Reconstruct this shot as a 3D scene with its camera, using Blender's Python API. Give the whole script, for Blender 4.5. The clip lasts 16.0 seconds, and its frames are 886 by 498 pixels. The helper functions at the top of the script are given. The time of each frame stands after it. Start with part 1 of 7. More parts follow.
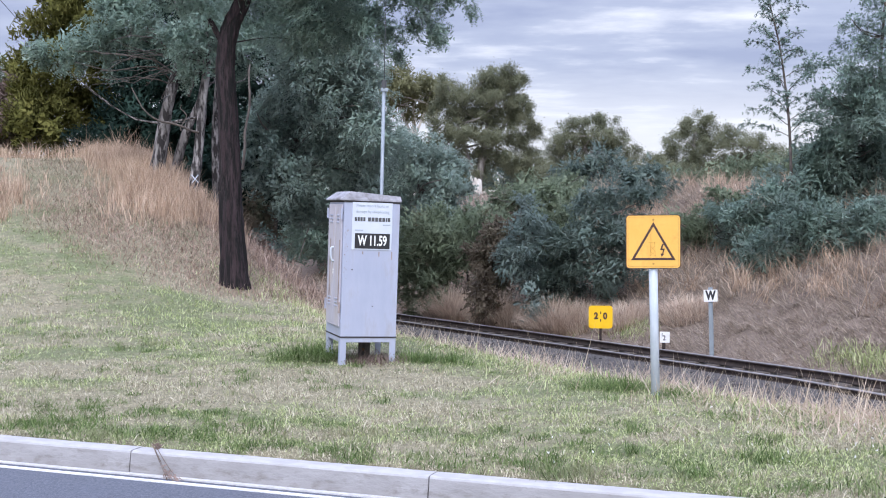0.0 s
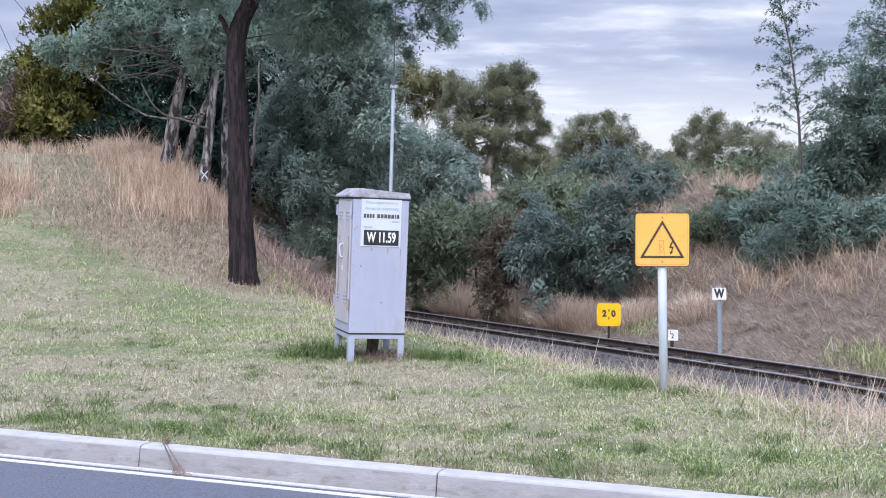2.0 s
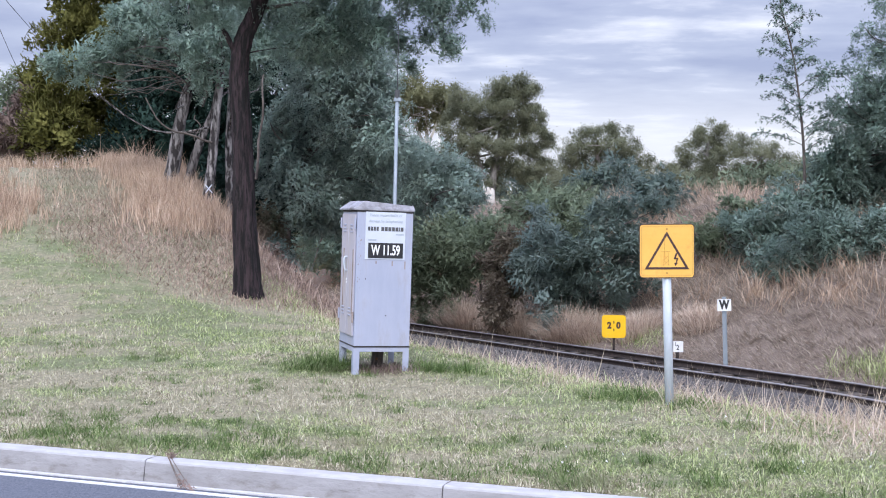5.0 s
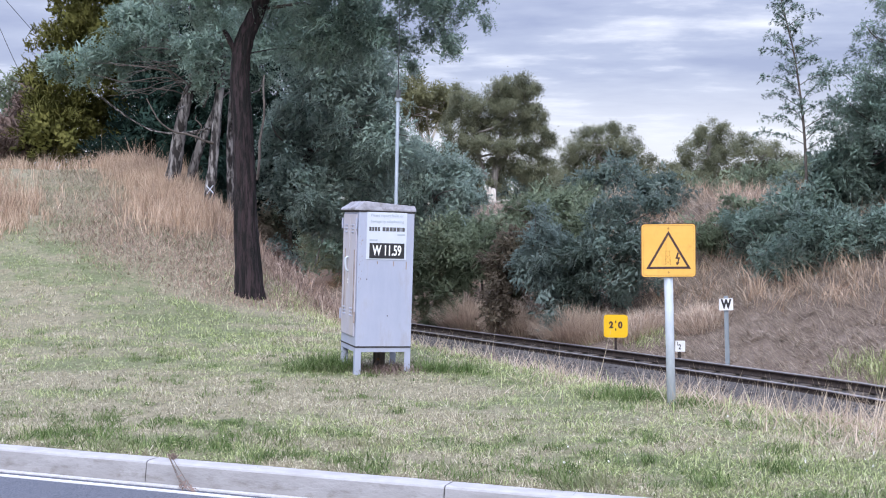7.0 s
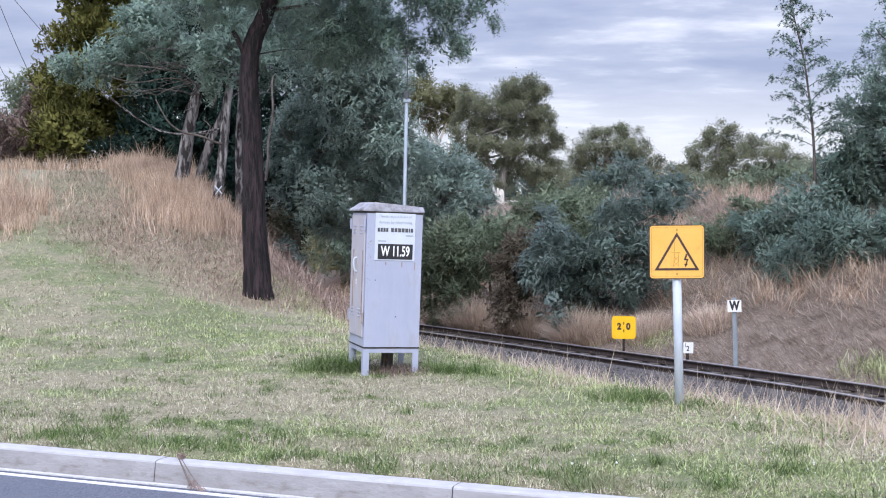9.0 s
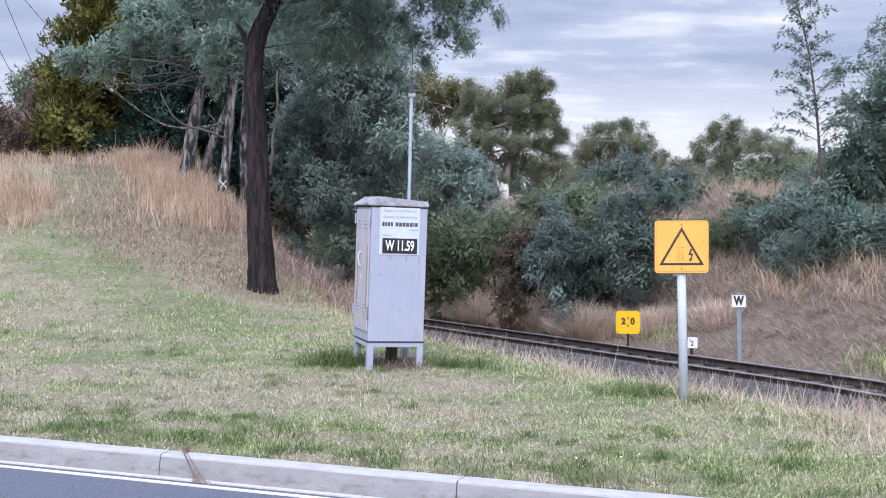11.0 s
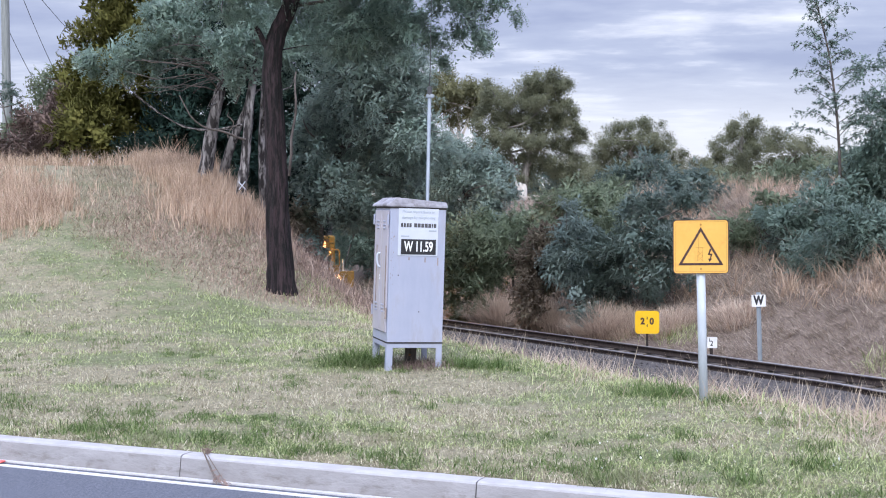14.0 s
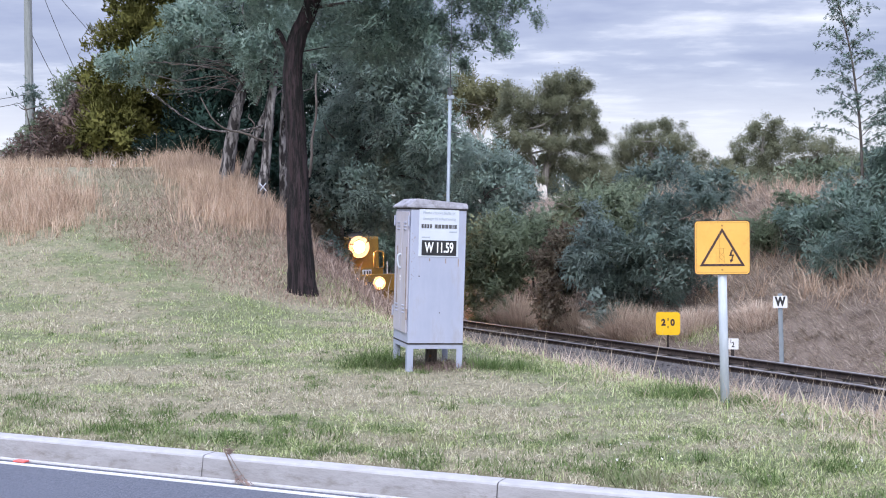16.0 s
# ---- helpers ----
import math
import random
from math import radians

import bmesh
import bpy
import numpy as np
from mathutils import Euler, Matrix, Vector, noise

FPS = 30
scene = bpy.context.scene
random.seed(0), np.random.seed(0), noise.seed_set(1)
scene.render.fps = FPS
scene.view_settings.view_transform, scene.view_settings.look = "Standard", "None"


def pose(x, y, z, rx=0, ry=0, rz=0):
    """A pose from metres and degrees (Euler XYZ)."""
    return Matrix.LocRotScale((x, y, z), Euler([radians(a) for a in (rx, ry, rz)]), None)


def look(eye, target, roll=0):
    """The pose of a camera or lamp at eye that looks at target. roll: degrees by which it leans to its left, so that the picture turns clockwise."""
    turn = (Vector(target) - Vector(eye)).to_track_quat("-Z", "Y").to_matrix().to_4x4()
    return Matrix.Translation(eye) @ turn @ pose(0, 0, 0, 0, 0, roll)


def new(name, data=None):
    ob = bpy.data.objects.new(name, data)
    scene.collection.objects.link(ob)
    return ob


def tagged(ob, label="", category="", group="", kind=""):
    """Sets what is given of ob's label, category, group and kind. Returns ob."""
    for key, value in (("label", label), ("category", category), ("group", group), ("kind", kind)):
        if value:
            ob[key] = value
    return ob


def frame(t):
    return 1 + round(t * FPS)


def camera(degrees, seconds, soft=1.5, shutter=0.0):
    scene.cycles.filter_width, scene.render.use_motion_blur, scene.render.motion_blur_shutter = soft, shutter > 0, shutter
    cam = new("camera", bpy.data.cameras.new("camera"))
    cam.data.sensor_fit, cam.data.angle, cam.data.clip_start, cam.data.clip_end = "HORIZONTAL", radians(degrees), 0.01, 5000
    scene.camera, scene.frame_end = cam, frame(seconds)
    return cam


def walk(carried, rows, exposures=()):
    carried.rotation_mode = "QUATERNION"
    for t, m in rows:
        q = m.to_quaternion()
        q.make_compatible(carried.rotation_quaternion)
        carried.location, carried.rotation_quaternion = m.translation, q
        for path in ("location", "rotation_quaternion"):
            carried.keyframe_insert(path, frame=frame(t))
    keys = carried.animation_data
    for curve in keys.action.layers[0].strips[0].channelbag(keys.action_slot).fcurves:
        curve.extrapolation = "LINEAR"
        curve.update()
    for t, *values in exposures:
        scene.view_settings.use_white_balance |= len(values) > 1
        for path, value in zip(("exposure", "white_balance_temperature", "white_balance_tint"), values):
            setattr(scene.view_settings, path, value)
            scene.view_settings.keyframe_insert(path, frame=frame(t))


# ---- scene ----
cam = camera(39.74, 16.0, 1.05)
PATH = [
    (0, 0.0000, 0.0000, 1.6000, 87.9941, 0.0000, 0.0000),
    (0.5, -0.0061, -0.0027, 1.5993, 87.9543, -0.0444, 0.2368),
    (1, -0.0088, -0.0069, 1.6009, 87.8630, -0.1716, 0.4099),
    (1.5, -0.0123, 0.0070, 1.5990, 87.7857, -0.2294, 0.4643),
    (2, -0.0050, -0.0127, 1.6025, 87.8439, -0.2370, 0.3997),
    (2.5, -0.0094, -0.0060, 1.6061, 87.9532, -0.2381, 0.3977),
    (3, -0.0095, -0.0046, 1.5998, 88.1214, -0.1619, 0.3898),
    (3.5, -0.0067, -0.0073, 1.6001, 88.1676, -0.1189, 0.4458),
    (4, -0.0051, -0.0120, 1.6003, 88.2896, -0.0573, 0.4695),
    (6.5, -0.0045, 0.0013, 1.6004, 88.4764, 0.1842, 0.7268),
    (7, -0.0018, 0.0030, 1.6001, 88.4387, 0.2197, 0.6680),
    (7.5, -0.0077, -0.0037, 1.5958, 88.4509, 0.2246, 0.7165),
    (8, -0.0054, -0.0043, 1.5980, 88.5441, 0.1492, 0.7648),
    (8.5, -0.0096, -0.0015, 1.6005, 88.5629, 0.1550, 0.8702),
    (9, -0.0055, -0.0075, 1.6001, 88.4867, 0.1115, 1.0410),
    (11.5, -0.0095, -0.0103, 1.5986, 88.1907, 0.0464, 1.2719),
    (12, -0.0080, -0.0061, 1.6013, 88.1604, 0.1261, 1.3539),
    (12.5, -0.0079, -0.0074, 1.6016, 88.2397, 0.1310, 1.4326),
    (13, -0.0081, -0.0074, 1.6024, 88.1972, 0.1403, 1.6305),
    (13.5, -0.0083, -0.0180, 1.6047, 88.2315, 0.1574, 1.8557),
    (14, -0.0108, -0.0181, 1.6049, 88.2445, 0.2435, 2.0944),
    (14.5, -0.0125, -0.0155, 1.6028, 88.3184, 0.3257, 2.3545),
    (15, -0.0125, -0.0177, 1.6038, 88.2759, 0.3383, 2.6302),
    (15.5, -0.0125, -0.0235, 1.6023, 88.3232, 0.3513, 2.8670),
    (16, -0.0157, -0.0274, 1.6032, 88.3071, 0.2954, 3.0304),]
walk(cam, [(t, pose(*row)) for t, *row in PATH])

# ---- world, sun, exposure ----
scene.view_settings.exposure = 0.31


def make_world():
    w = bpy.data.worlds.new("evening_overcast")
    scene.world = w
    w.use_nodes = True
    nt = w.node_tree
    nt.nodes.clear()
    N, L = nt.nodes.new, nt.links.new
    out, bg = N("ShaderNodeOutputWorld"), N("ShaderNodeBackground")
    bg.inputs["Strength"].default_value = 0.1
    sky = N("ShaderNodeTexSky")
    sky.sky_type, sky.sun_disc = "NISHITA", False
    sky.sun_elevation, sky.sun_rotation = radians(39), radians(186)
    tc, sep = N("ShaderNodeTexCoord"), N("ShaderNodeSeparateXYZ")
    L(tc.outputs["Generated"], sep.inputs[0])

    def m(op, a, b=None):
        n = N("ShaderNodeMath")
        n.operation = op
        for i, v in enumerate((a, b)):
            if v is None:
                continue
            if isinstance(v, (int, float)):
                n.inputs[i].default_value = v
            else:
                L(v, n.inputs[i])
        return n.outputs[0]

    # flat cloud layer seen in perspective
    z = m("ADD", m("MAXIMUM", sep.outputs["Z"], 0.0), 0.085)
    cx, cy = m("DIVIDE", sep.outputs["X"], z), m("DIVIDE", sep.outputs["Y"], z)
    comb = N("ShaderNodeCombineXYZ")
    L(m("MULTIPLY", cx, 0.8), comb.inputs[0])
    L(cy, comb.inputs[1])
    n1, n2 = N("ShaderNodeTexNoise"), N("ShaderNodeTexNoise")
    for n, s, d in ((n1, 1.35, 7.0), (n2, 4.2, 6.0)):
        n.inputs["Scale"].default_value, n.inputs["Detail"].default_value, n.inputs["Roughness"].default_value = s, d, 0.55
        L(comb.outputs[0], n.inputs["Vector"])
    mixn = m("ADD", m("MULTIPLY", n1.outputs[0], 0.72), m("MULTIPLY", n2.outputs[0], 0.28))
    ramp = N("ShaderNodeValToRGB")
    L(mixn, ramp.inputs[0])
    e = ramp.color_ramp.elements
    e[0].position, e[0].color = 0.38, (3.5, 3.8, 5.2, 1)
    e[1].position, e[1].color = 0.66, (8.4, 8.4, 8.8, 1)
    el = ramp.color_ramp.elements.new(0.52)
    el.color = (4.6, 4.9, 6.1, 1)
    # pale band above the horizon
    low = N("ShaderNodeValToRGB")
    L(sep.outputs["Z"], low.inputs[0])
    e = low.color_ramp.elements
    e[0].position, e[0].color = 0.06, (1, 1, 1, 1)
    e[1].position, e[1].color = 0.115, (0, 0, 0, 1)
    band = N("ShaderNodeMix")
    band.data_type = "RGBA"
    L(m("MULTIPLY", low.outputs[0], 0.7), band.inputs["Factor"])
    L(ramp.outputs[0], band.inputs["A"])
    band.inputs["B"].default_value = (9.0, 8.9, 8.9, 1)
    # thick cloud is brightest overhead
    up = N("ShaderNodeMapRange")
    L(sep.outputs["Z"], up.inputs[0])
    up.inputs["From Min"].default_value, up.inputs["From Max"].default_value = 0.2, 0.75
    up.inputs["To Min"].default_value, up.inputs["To Max"].default_value = 1.0, 3.2
    sc = N("ShaderNodeVectorMath")
    sc.operation = "SCALE"
    L(band.outputs["Result"], sc.inputs[0])
    L(up.outputs[0], sc.inputs["Scale"])
    cool = N("ShaderNodeVectorMath")
    cool.operation = "MULTIPLY"
    L(sc.outputs[0], cool.inputs[0])
    cool.inputs[1].default_value = (0.97, 1.0, 1.105)
    fin = N("ShaderNodeMix")
    fin.data_type = "RGBA"
    fin.inputs["Factor"].default_value = 0.88
    L(sky.outputs[0], fin.inputs["A"])
    L(cool.outputs[0], fin.inputs["B"])
    L(fin.outputs["Result"], bg.inputs[0])
    L(bg.outputs[0], out.inputs[0])


make_world()
sun_data = bpy.data.lights.new("sun", "SUN")
sun_data.energy, sun_data.angle, sun_data.color = 2.3, radians(30), (0.97, 0.985, 1.02)
sun = new("sun", sun_data)
sun.matrix_world = look((0, 0, 30), (2, 18, 30 - 14.5))

# ---- materials ----


def mat_base(name):
    mt = bpy.data.materials.new(name)
    mt.use_nodes = True
    nt = mt.node_tree
    return mt, nt, nt.nodes["Principled BSDF"]


def ramp_node(nt, stops, fac):
    r = nt.nodes.new("ShaderNodeValToRGB")
    els = r.color_ramp.elements
    while len(els) < len(stops):
        els.new(0.5)
    for e, (p, c) in zip(els, stops):
        e.position, e.color = p, (*c, 1)
    nt.links.new(fac, r.inputs[0])
    return r.outputs[0]


def noise_node(nt, scale, detail=4, rough=0.6, stretch=None, space="Position"):
    if space == "Position":
        src = nt.nodes.new("ShaderNodeNewGeometry").outputs["Position"]
    else:
        src = nt.nodes.new("ShaderNodeTexCoord").outputs["Object"]
    if stretch:
        mp = nt.nodes.new("ShaderNodeMapping")
        mp.inputs["Scale"].default_value = stretch
        nt.links.new(src, mp.inputs[0])
        src = mp.outputs[0]
    n = nt.nodes.new("ShaderNodeTexNoise")
    n.inputs["Scale"].default_value, n.inputs["Detail"].default_value, n.inputs["Roughness"].default_value = scale, detail, rough
    nt.links.new(src, n.inputs["Vector"])
    return n.outputs[0]


def mixc(nt, fac, a, b, blend="MIX"):
    n = nt.nodes.new("ShaderNodeMix")
    n.data_type, n.blend_type = "RGBA", blend
    for key, v in (("Factor", fac), ("A", a), ("B", b)):
        if isinstance(v, (int, float)):
            n.inputs[key].default_value = v
        elif isinstance(v, tuple):
            n.inputs[key].default_value = (*v, 1)
        else:
            nt.links.new(v, n.inputs[key])
    return n.outputs["Result"]


def bump(nt, p, height, strength=0.4, dist=0.02):
    b = nt.nodes.new("ShaderNodeBump")
    b.inputs["Strength"].default_value, b.inputs["Distance"].default_value = strength, dist
    nt.links.new(height, b.inputs["Height"])
    nt.links.new(b.outputs[0], p.inputs["Normal"])


def worn(name, c1, c2, scale=6.0, rough=0.6, metal=0.0, bumps=0.2, stretch=None, dirt=None, dirt_scale=2.5, lo=0.35, hi=0.7):
    """Two tones by noise, with an optional third tone of dirt in larger patches, and a fine relief."""
    mt, nt, p = mat_base(name)
    n = noise_node(nt, scale, 6, 0.65, stretch, "Object")
    col = ramp_node(nt, [(lo, c1), (hi, c2)], n)
    if dirt:
        d = noise_node(nt, dirt_scale, 5, 0.7, stretch, "Object")
        dm = ramp_node(nt, [(0.52, (0, 0, 0)), (0.72, (1, 1, 1))], d)
        col = mixc(nt, dm, col, dirt)
    nt.links.new(col, p.inputs["Base Color"])
    p.inputs["Roughness"].default_value, p.inputs["Metallic"].default_value = rough, metal
    if bumps:
        bump(nt, p, noise_node(nt, scale * 7, 4, 0.6, stretch, "Object"), bumps, 0.01)
    return mt


def glow(name, color, strength):
    mt, nt, p = mat_base(name)
    p.inputs["Emission Color"].default_value = (*color, 1)
    p.inputs["Emission Strength"].default_value = strength
    p.inputs["Base Color"].default_value = (0.9, 0.85, 0.7, 1)
    return mt


def leaf_mat(name, dark, mid, light, brown=None, translucent=0.46, patch=1.8, single=0.15):
    """Leaves: tone by island and by patches of the crown; light comes through."""
    mt, nt, p = mat_base(name)
    geo = nt.nodes.new("ShaderNodeNewGeometry")
    big = noise_node(nt, patch, 3, 0.6)
    ad = nt.nodes.new("ShaderNodeMath")
    ad.operation = "ADD"
    mu = nt.nodes.new("ShaderNodeMath")
    mu.operation = "MULTIPLY"
    mu.inputs[1].default_value = single
    nt.links.new(geo.outputs["Random Per Island"], mu.inputs[0])
    nt.links.new(mu.outputs[0], ad.inputs[0])
    mu2 = nt.nodes.new("ShaderNodeMath")
    mu2.operation = "MULTIPLY"
    mu2.inputs[1].default_value = 0.94 - single
    nt.links.new(big, mu2.inputs[0])
    nt.links.new(mu2.outputs[0], ad.inputs[1])
    col = ramp_node(nt, [(0.15, dark), (0.5, mid), (0.85, light)], ad.outputs[0])
    if brown:
        bn = noise_node(nt, 0.8, 4, 0.7)
        col = mixc(nt, ramp_node(nt, [(0.55, (0, 0, 0)), (0.7, (0.8, 0.8, 0.8))], bn), col, brown)
    nt.links.new(col, p.inputs["Base Color"])
    p.inputs["Roughness"].default_value = 0.75
    p.inputs["Specular IOR Level"].default_value = 0.18
    if translucent:
        tr = nt.nodes.new("ShaderNodeBsdfTranslucent")
        nt.links.new(col, tr.inputs[0])
        ms = nt.nodes.new("ShaderNodeMixShader")
        ms.inputs[0].default_value = translucent
        nt.links.new(p.outputs[0], ms.inputs[1])
        nt.links.new(tr.outputs[0], ms.inputs[2])
        nt.links.new(ms.outputs[0], nt.nodes["Material Output"].inputs[0])
    return mt


def lawn_color(nt):
    """Patches of green and of straw, shared by the soil and the blades on it."""
    a = noise_node(nt, 0.55, 5, 0.62, (0.75, 1.35, 1))
    b = noise_node(nt, 2.4, 4, 0.6)
    m = nt.nodes.new("ShaderNodeMath")
    m.operation = "MULTIPLY_ADD"
    nt.links.new(b, m.inputs[0])
    m.inputs[1].default_value = 0.27
    m2 = nt.nodes.new("ShaderNodeMath")
    m2.operation = "MULTIPLY"
    m2.inputs[1].default_value = 0.58
    nt.links.new(a, m2.inputs[0])
    m3 = nt.nodes.new("ShaderNodeMath")
    m3.operation = "MULTIPLY_ADD"
    nt.links.new(noise_node(nt, 11, 3, 0.6), m3.inputs[0])
    m3.inputs[1].default_value = 0.15
    nt.links.new(m2.outputs[0], m3.inputs[2])
    nt.links.new(m3.outputs[0], m.inputs[2])
    # greener towards the crossing
    sp = nt.nodes.new("ShaderNodeSeparateXYZ")
    nt.links.new(nt.nodes.new("ShaderNodeNewGeometry").outputs["Position"], sp.inputs[0])
    g = nt.nodes.new("ShaderNodeMapRange")
    nt.links.new(sp.outputs["X"], g.inputs[0])
    g.inputs["From Min"].default_value, g.inputs["From Max"].default_value = -4.0, 3.5
    g.inputs["To Min"].default_value, g.inputs["To Max"].default_value = 0.0, 0.006
    # a green strip below the brow of the slope; a worn tan strip a stride from the kerb
    def along(kx, ky, lo, hi, a, b):
        dt = nt.nodes.new("ShaderNodeVectorMath")
        dt.operation = "DOT_PRODUCT"
        nt.links.new(nt.nodes.new("ShaderNodeNewGeometry").outputs["Position"], dt.inputs[0])
        dt.inputs[1].default_value = (kx, ky, 0)
        r = nt.nodes.new("ShaderNodeMapRange")
        nt.links.new(dt.outputs["Value"], r.inputs[0])
        r.interpolation_type = "SMOOTHSTEP"
        for key, value in (("From Min", lo), ("From Max", hi), ("To Min", a), ("To Max", b)):
            r.inputs[key].default_value = value
        return r.outputs[0]

    def join(op, p, q):
        n = nt.nodes.new("ShaderNodeMath")
        n.operation = op
        nt.links.new(p, n.inputs[0])
        nt.links.new(q, n.inputs[1])
        return n.outputs[0]

    tan = join("MULTIPLY", join("MULTIPLY", along(0.3625, 0.932, 7.2, 7.9, 0, -0.055), along(0.3625, 0.932, 9.4, 11.6, 1, 0)), along(1, 0, -0.3, 1.4, 1, 0))
    strip = along(1.05, 1.0, 11.6, 12.8, 0, 0.035)
    brow = join("ADD", along(1.05, 1.0, 14.2, 15.4, 0, -0.10), along(1, 0, 0.8, 3.0, 0, -0.012))
    return join("ADD", join("ADD", join("ADD", m.outputs[0], g.outputs[0]), brow), join("ADD", tan, strip))


def lawn_blade_mat(name, green_shift=0.0):
    mt, nt, p = mat_base(name)
    geo = nt.nodes.new("ShaderNodeNewGeometry")
    fac = lawn_color(nt)
    g = ramp_node(nt, [(0.0, (0.10, 0.14, 0.045)), (0.5, (0.42, 0.485, 0.215)), (1.0, (0.72, 0.75, 0.44))], geo.outputs["Random Per Island"])
    s = ramp_node(nt, [(0.0, (0.16, 0.135, 0.085)), (0.5, (0.54, 0.49, 0.355)), (1.0, (0.78, 0.725, 0.585))], geo.outputs["Random Per Island"])
    k = ramp_node(nt, [(0.45 - green_shift, (0.06, 0.06, 0.06)), (0.525 - green_shift * 0.7, (0.92, 0.92, 0.92))], fac)
    k2 = nt.nodes.new("ShaderNodeMath")
    k2.operation = "LESS_THAN"
    wn = nt.nodes.new("ShaderNodeTexWhiteNoise")
    wn.noise_dimensions = "1D"
    nt.links.new(geo.outputs["Random Per Island"], wn.inputs["W"])
    nt.links.new(wn.outputs[0], k2.inputs[0])
    nt.links.new(k, k2.inputs[1])
    col = mixc(nt, k2.outputs[0], s, g)
    nt.links.new(col, p.inputs["Base Color"])
    p.inputs["Roughness"].default_value = 0.55
    p.inputs["Specular IOR Level"].default_value = 0.3
    tr = nt.nodes.new("ShaderNodeBsdfTranslucent")
    nt.links.new(col, tr.inputs[0])
    ms = nt.nodes.new("ShaderNodeMixShader")
    ms.inputs[0].default_value = 0.3
    nt.links.new(p.outputs[0], ms.inputs[1])
    nt.links.new(tr.outputs[0], ms.inputs[2])
    nt.links.new(ms.outputs[0], nt.nodes["Material Output"].inputs[0])
    return mt


def ground_mat():
    mt, nt, p = mat_base("grassy_soil")
    fac = lawn_color(nt)
    fine = noise_node(nt, 13, 9, 0.8)
    g = ramp_node(nt, [(0.3, (0.048, 0.062, 0.024)), (0.7, (0.215, 0.245, 0.115))], fine)
    s = ramp_node(nt, [(0.3, (0.09, 0.078, 0.048)), (0.7, (0.40, 0.36, 0.24))], fine)
    col = mixc(nt, ramp_node(nt, [(0.45, (0, 0, 0)), (0.555, (0.9, 0.9, 0.9))], fac), s, g)
    # brown earth in the cutting and beyond the railway
    dt = nt.nodes.new("ShaderNodeVectorMath")
    dt.operation = "DOT_PRODUCT"
    nt.links.new(nt.nodes.new("ShaderNodeNewGeometry").outputs["Position"], dt.inputs[0])
    dt.inputs[1].default_value = (-0.888, -0.459, 0.0)
    far = nt.nodes.new("ShaderNodeMapRange")
    nt.links.new(dt.outputs["Value"], far.inputs[0])
    far.inputs["From Min"].default_value, far.inputs["From Max"].default_value = -7.75, -6.95
    far.inputs["To Min"].default_value, far.inputs["To Max"].default_value = 1.0, 0.0
    earth = ramp_node(nt, [(0.3, (0.085, 0.064, 0.052)), (0.7, (0.30, 0.235, 0.19))], fine)
    col = mixc(nt, far.outputs[0], col, earth)
    nt.links.new(col, p.inputs["Base Color"])
    p.inputs["Roughness"].default_value = 0.95
    bump(nt, p, fine, 0.6, 0.03)
    return mt


M = {}
M["ground"] = ground_mat()
M["lawn"] = lawn_blade_mat("lawn_blades")
M["tuft"] = lawn_blade_mat("green_tuft_blades", 0.25)
M["straw"] = leaf_mat("dry_grass", (0.22, 0.155, 0.11), (0.58, 0.43, 0.32), (0.88, 0.73, 0.585), None, 0.3, 0.9, 0.5)
M["bank_straw"] = leaf_mat("matted_dry_grass", (0.117, 0.095, 0.081), (0.450, 0.373, 0.310), (0.810, 0.720, 0.621), None, 0.2, 5.0, 0.45)
M["litter"] = leaf_mat("brown_grass_litter", (0.125, 0.089, 0.072), (0.402, 0.297, 0.239), (0.732, 0.586, 0.487), None, 0.15, 2.2, 0.5)
M["kerb_tuft"] = leaf_mat("dark_green_blades", (0.034, 0.067, 0.018), (0.138, 0.207, 0.066), (0.343, 0.415, 0.199), (0.48, 0.43, 0.30), 0.3, 3.0, 0.5)
M["path_weed"] = leaf_mat("grey_green_weeds", (0.10, 0.085, 0.06), (0.31, 0.265, 0.19), (0.60, 0.51, 0.39), None, 0.2, 1.6, 0.5)
M["mound_straw"] = leaf_mat("shaggy_dead_grass", (0.297, 0.221, 0.173), (0.657, 0.525, 0.430), (0.900, 0.830, 0.714), None, 0.3, 3.5, 0.5)
M["thatch"] = leaf_mat("dead_clippings", (0.06, 0.055, 0.03), (0.30, 0.28, 0.17), (0.70, 0.65, 0.46), None, 0.2, 2.0, 0.7)
M["pale_straw"] = leaf_mat("pale_dry_stalks", (0.34, 0.265, 0.19), (0.60, 0.49, 0.37), (0.84, 0.74, 0.60), None, 0.25, 1.8, 0.5)
M["wattle"] = leaf_mat("silver_wattle_leaves", (0.175, 0.272, 0.215), (0.332, 0.446, 0.374), (0.617, 0.715, 0.620))
M["wattle_blue"] = leaf_mat("blue_green_wattle_leaves", (0.176, 0.257, 0.239), (0.273, 0.351, 0.327), (0.391, 0.451, 0.419))
M["wattle_dark"] = leaf_mat("dark_wattle_leaves", (0.118, 0.178, 0.157), (0.211, 0.279, 0.243), (0.374, 0.411, 0.400))
M["wattle_mid"] = leaf_mat("grey_green_wattle_leaves", (0.165, 0.253, 0.217), (0.295, 0.396, 0.335), (0.524, 0.584, 0.552))
M["gorse"] = leaf_mat("gorse_leaves", (0.164, 0.223, 0.146), (0.275, 0.335, 0.226), (0.402, 0.446, 0.307), (0.12, 0.085, 0.05))
M["gorse_brown"] = leaf_mat("browned_gorse_leaves", (0.10, 0.08, 0.065), (0.23, 0.19, 0.145), (0.40, 0.36, 0.27), (0.16, 0.20, 0.13))
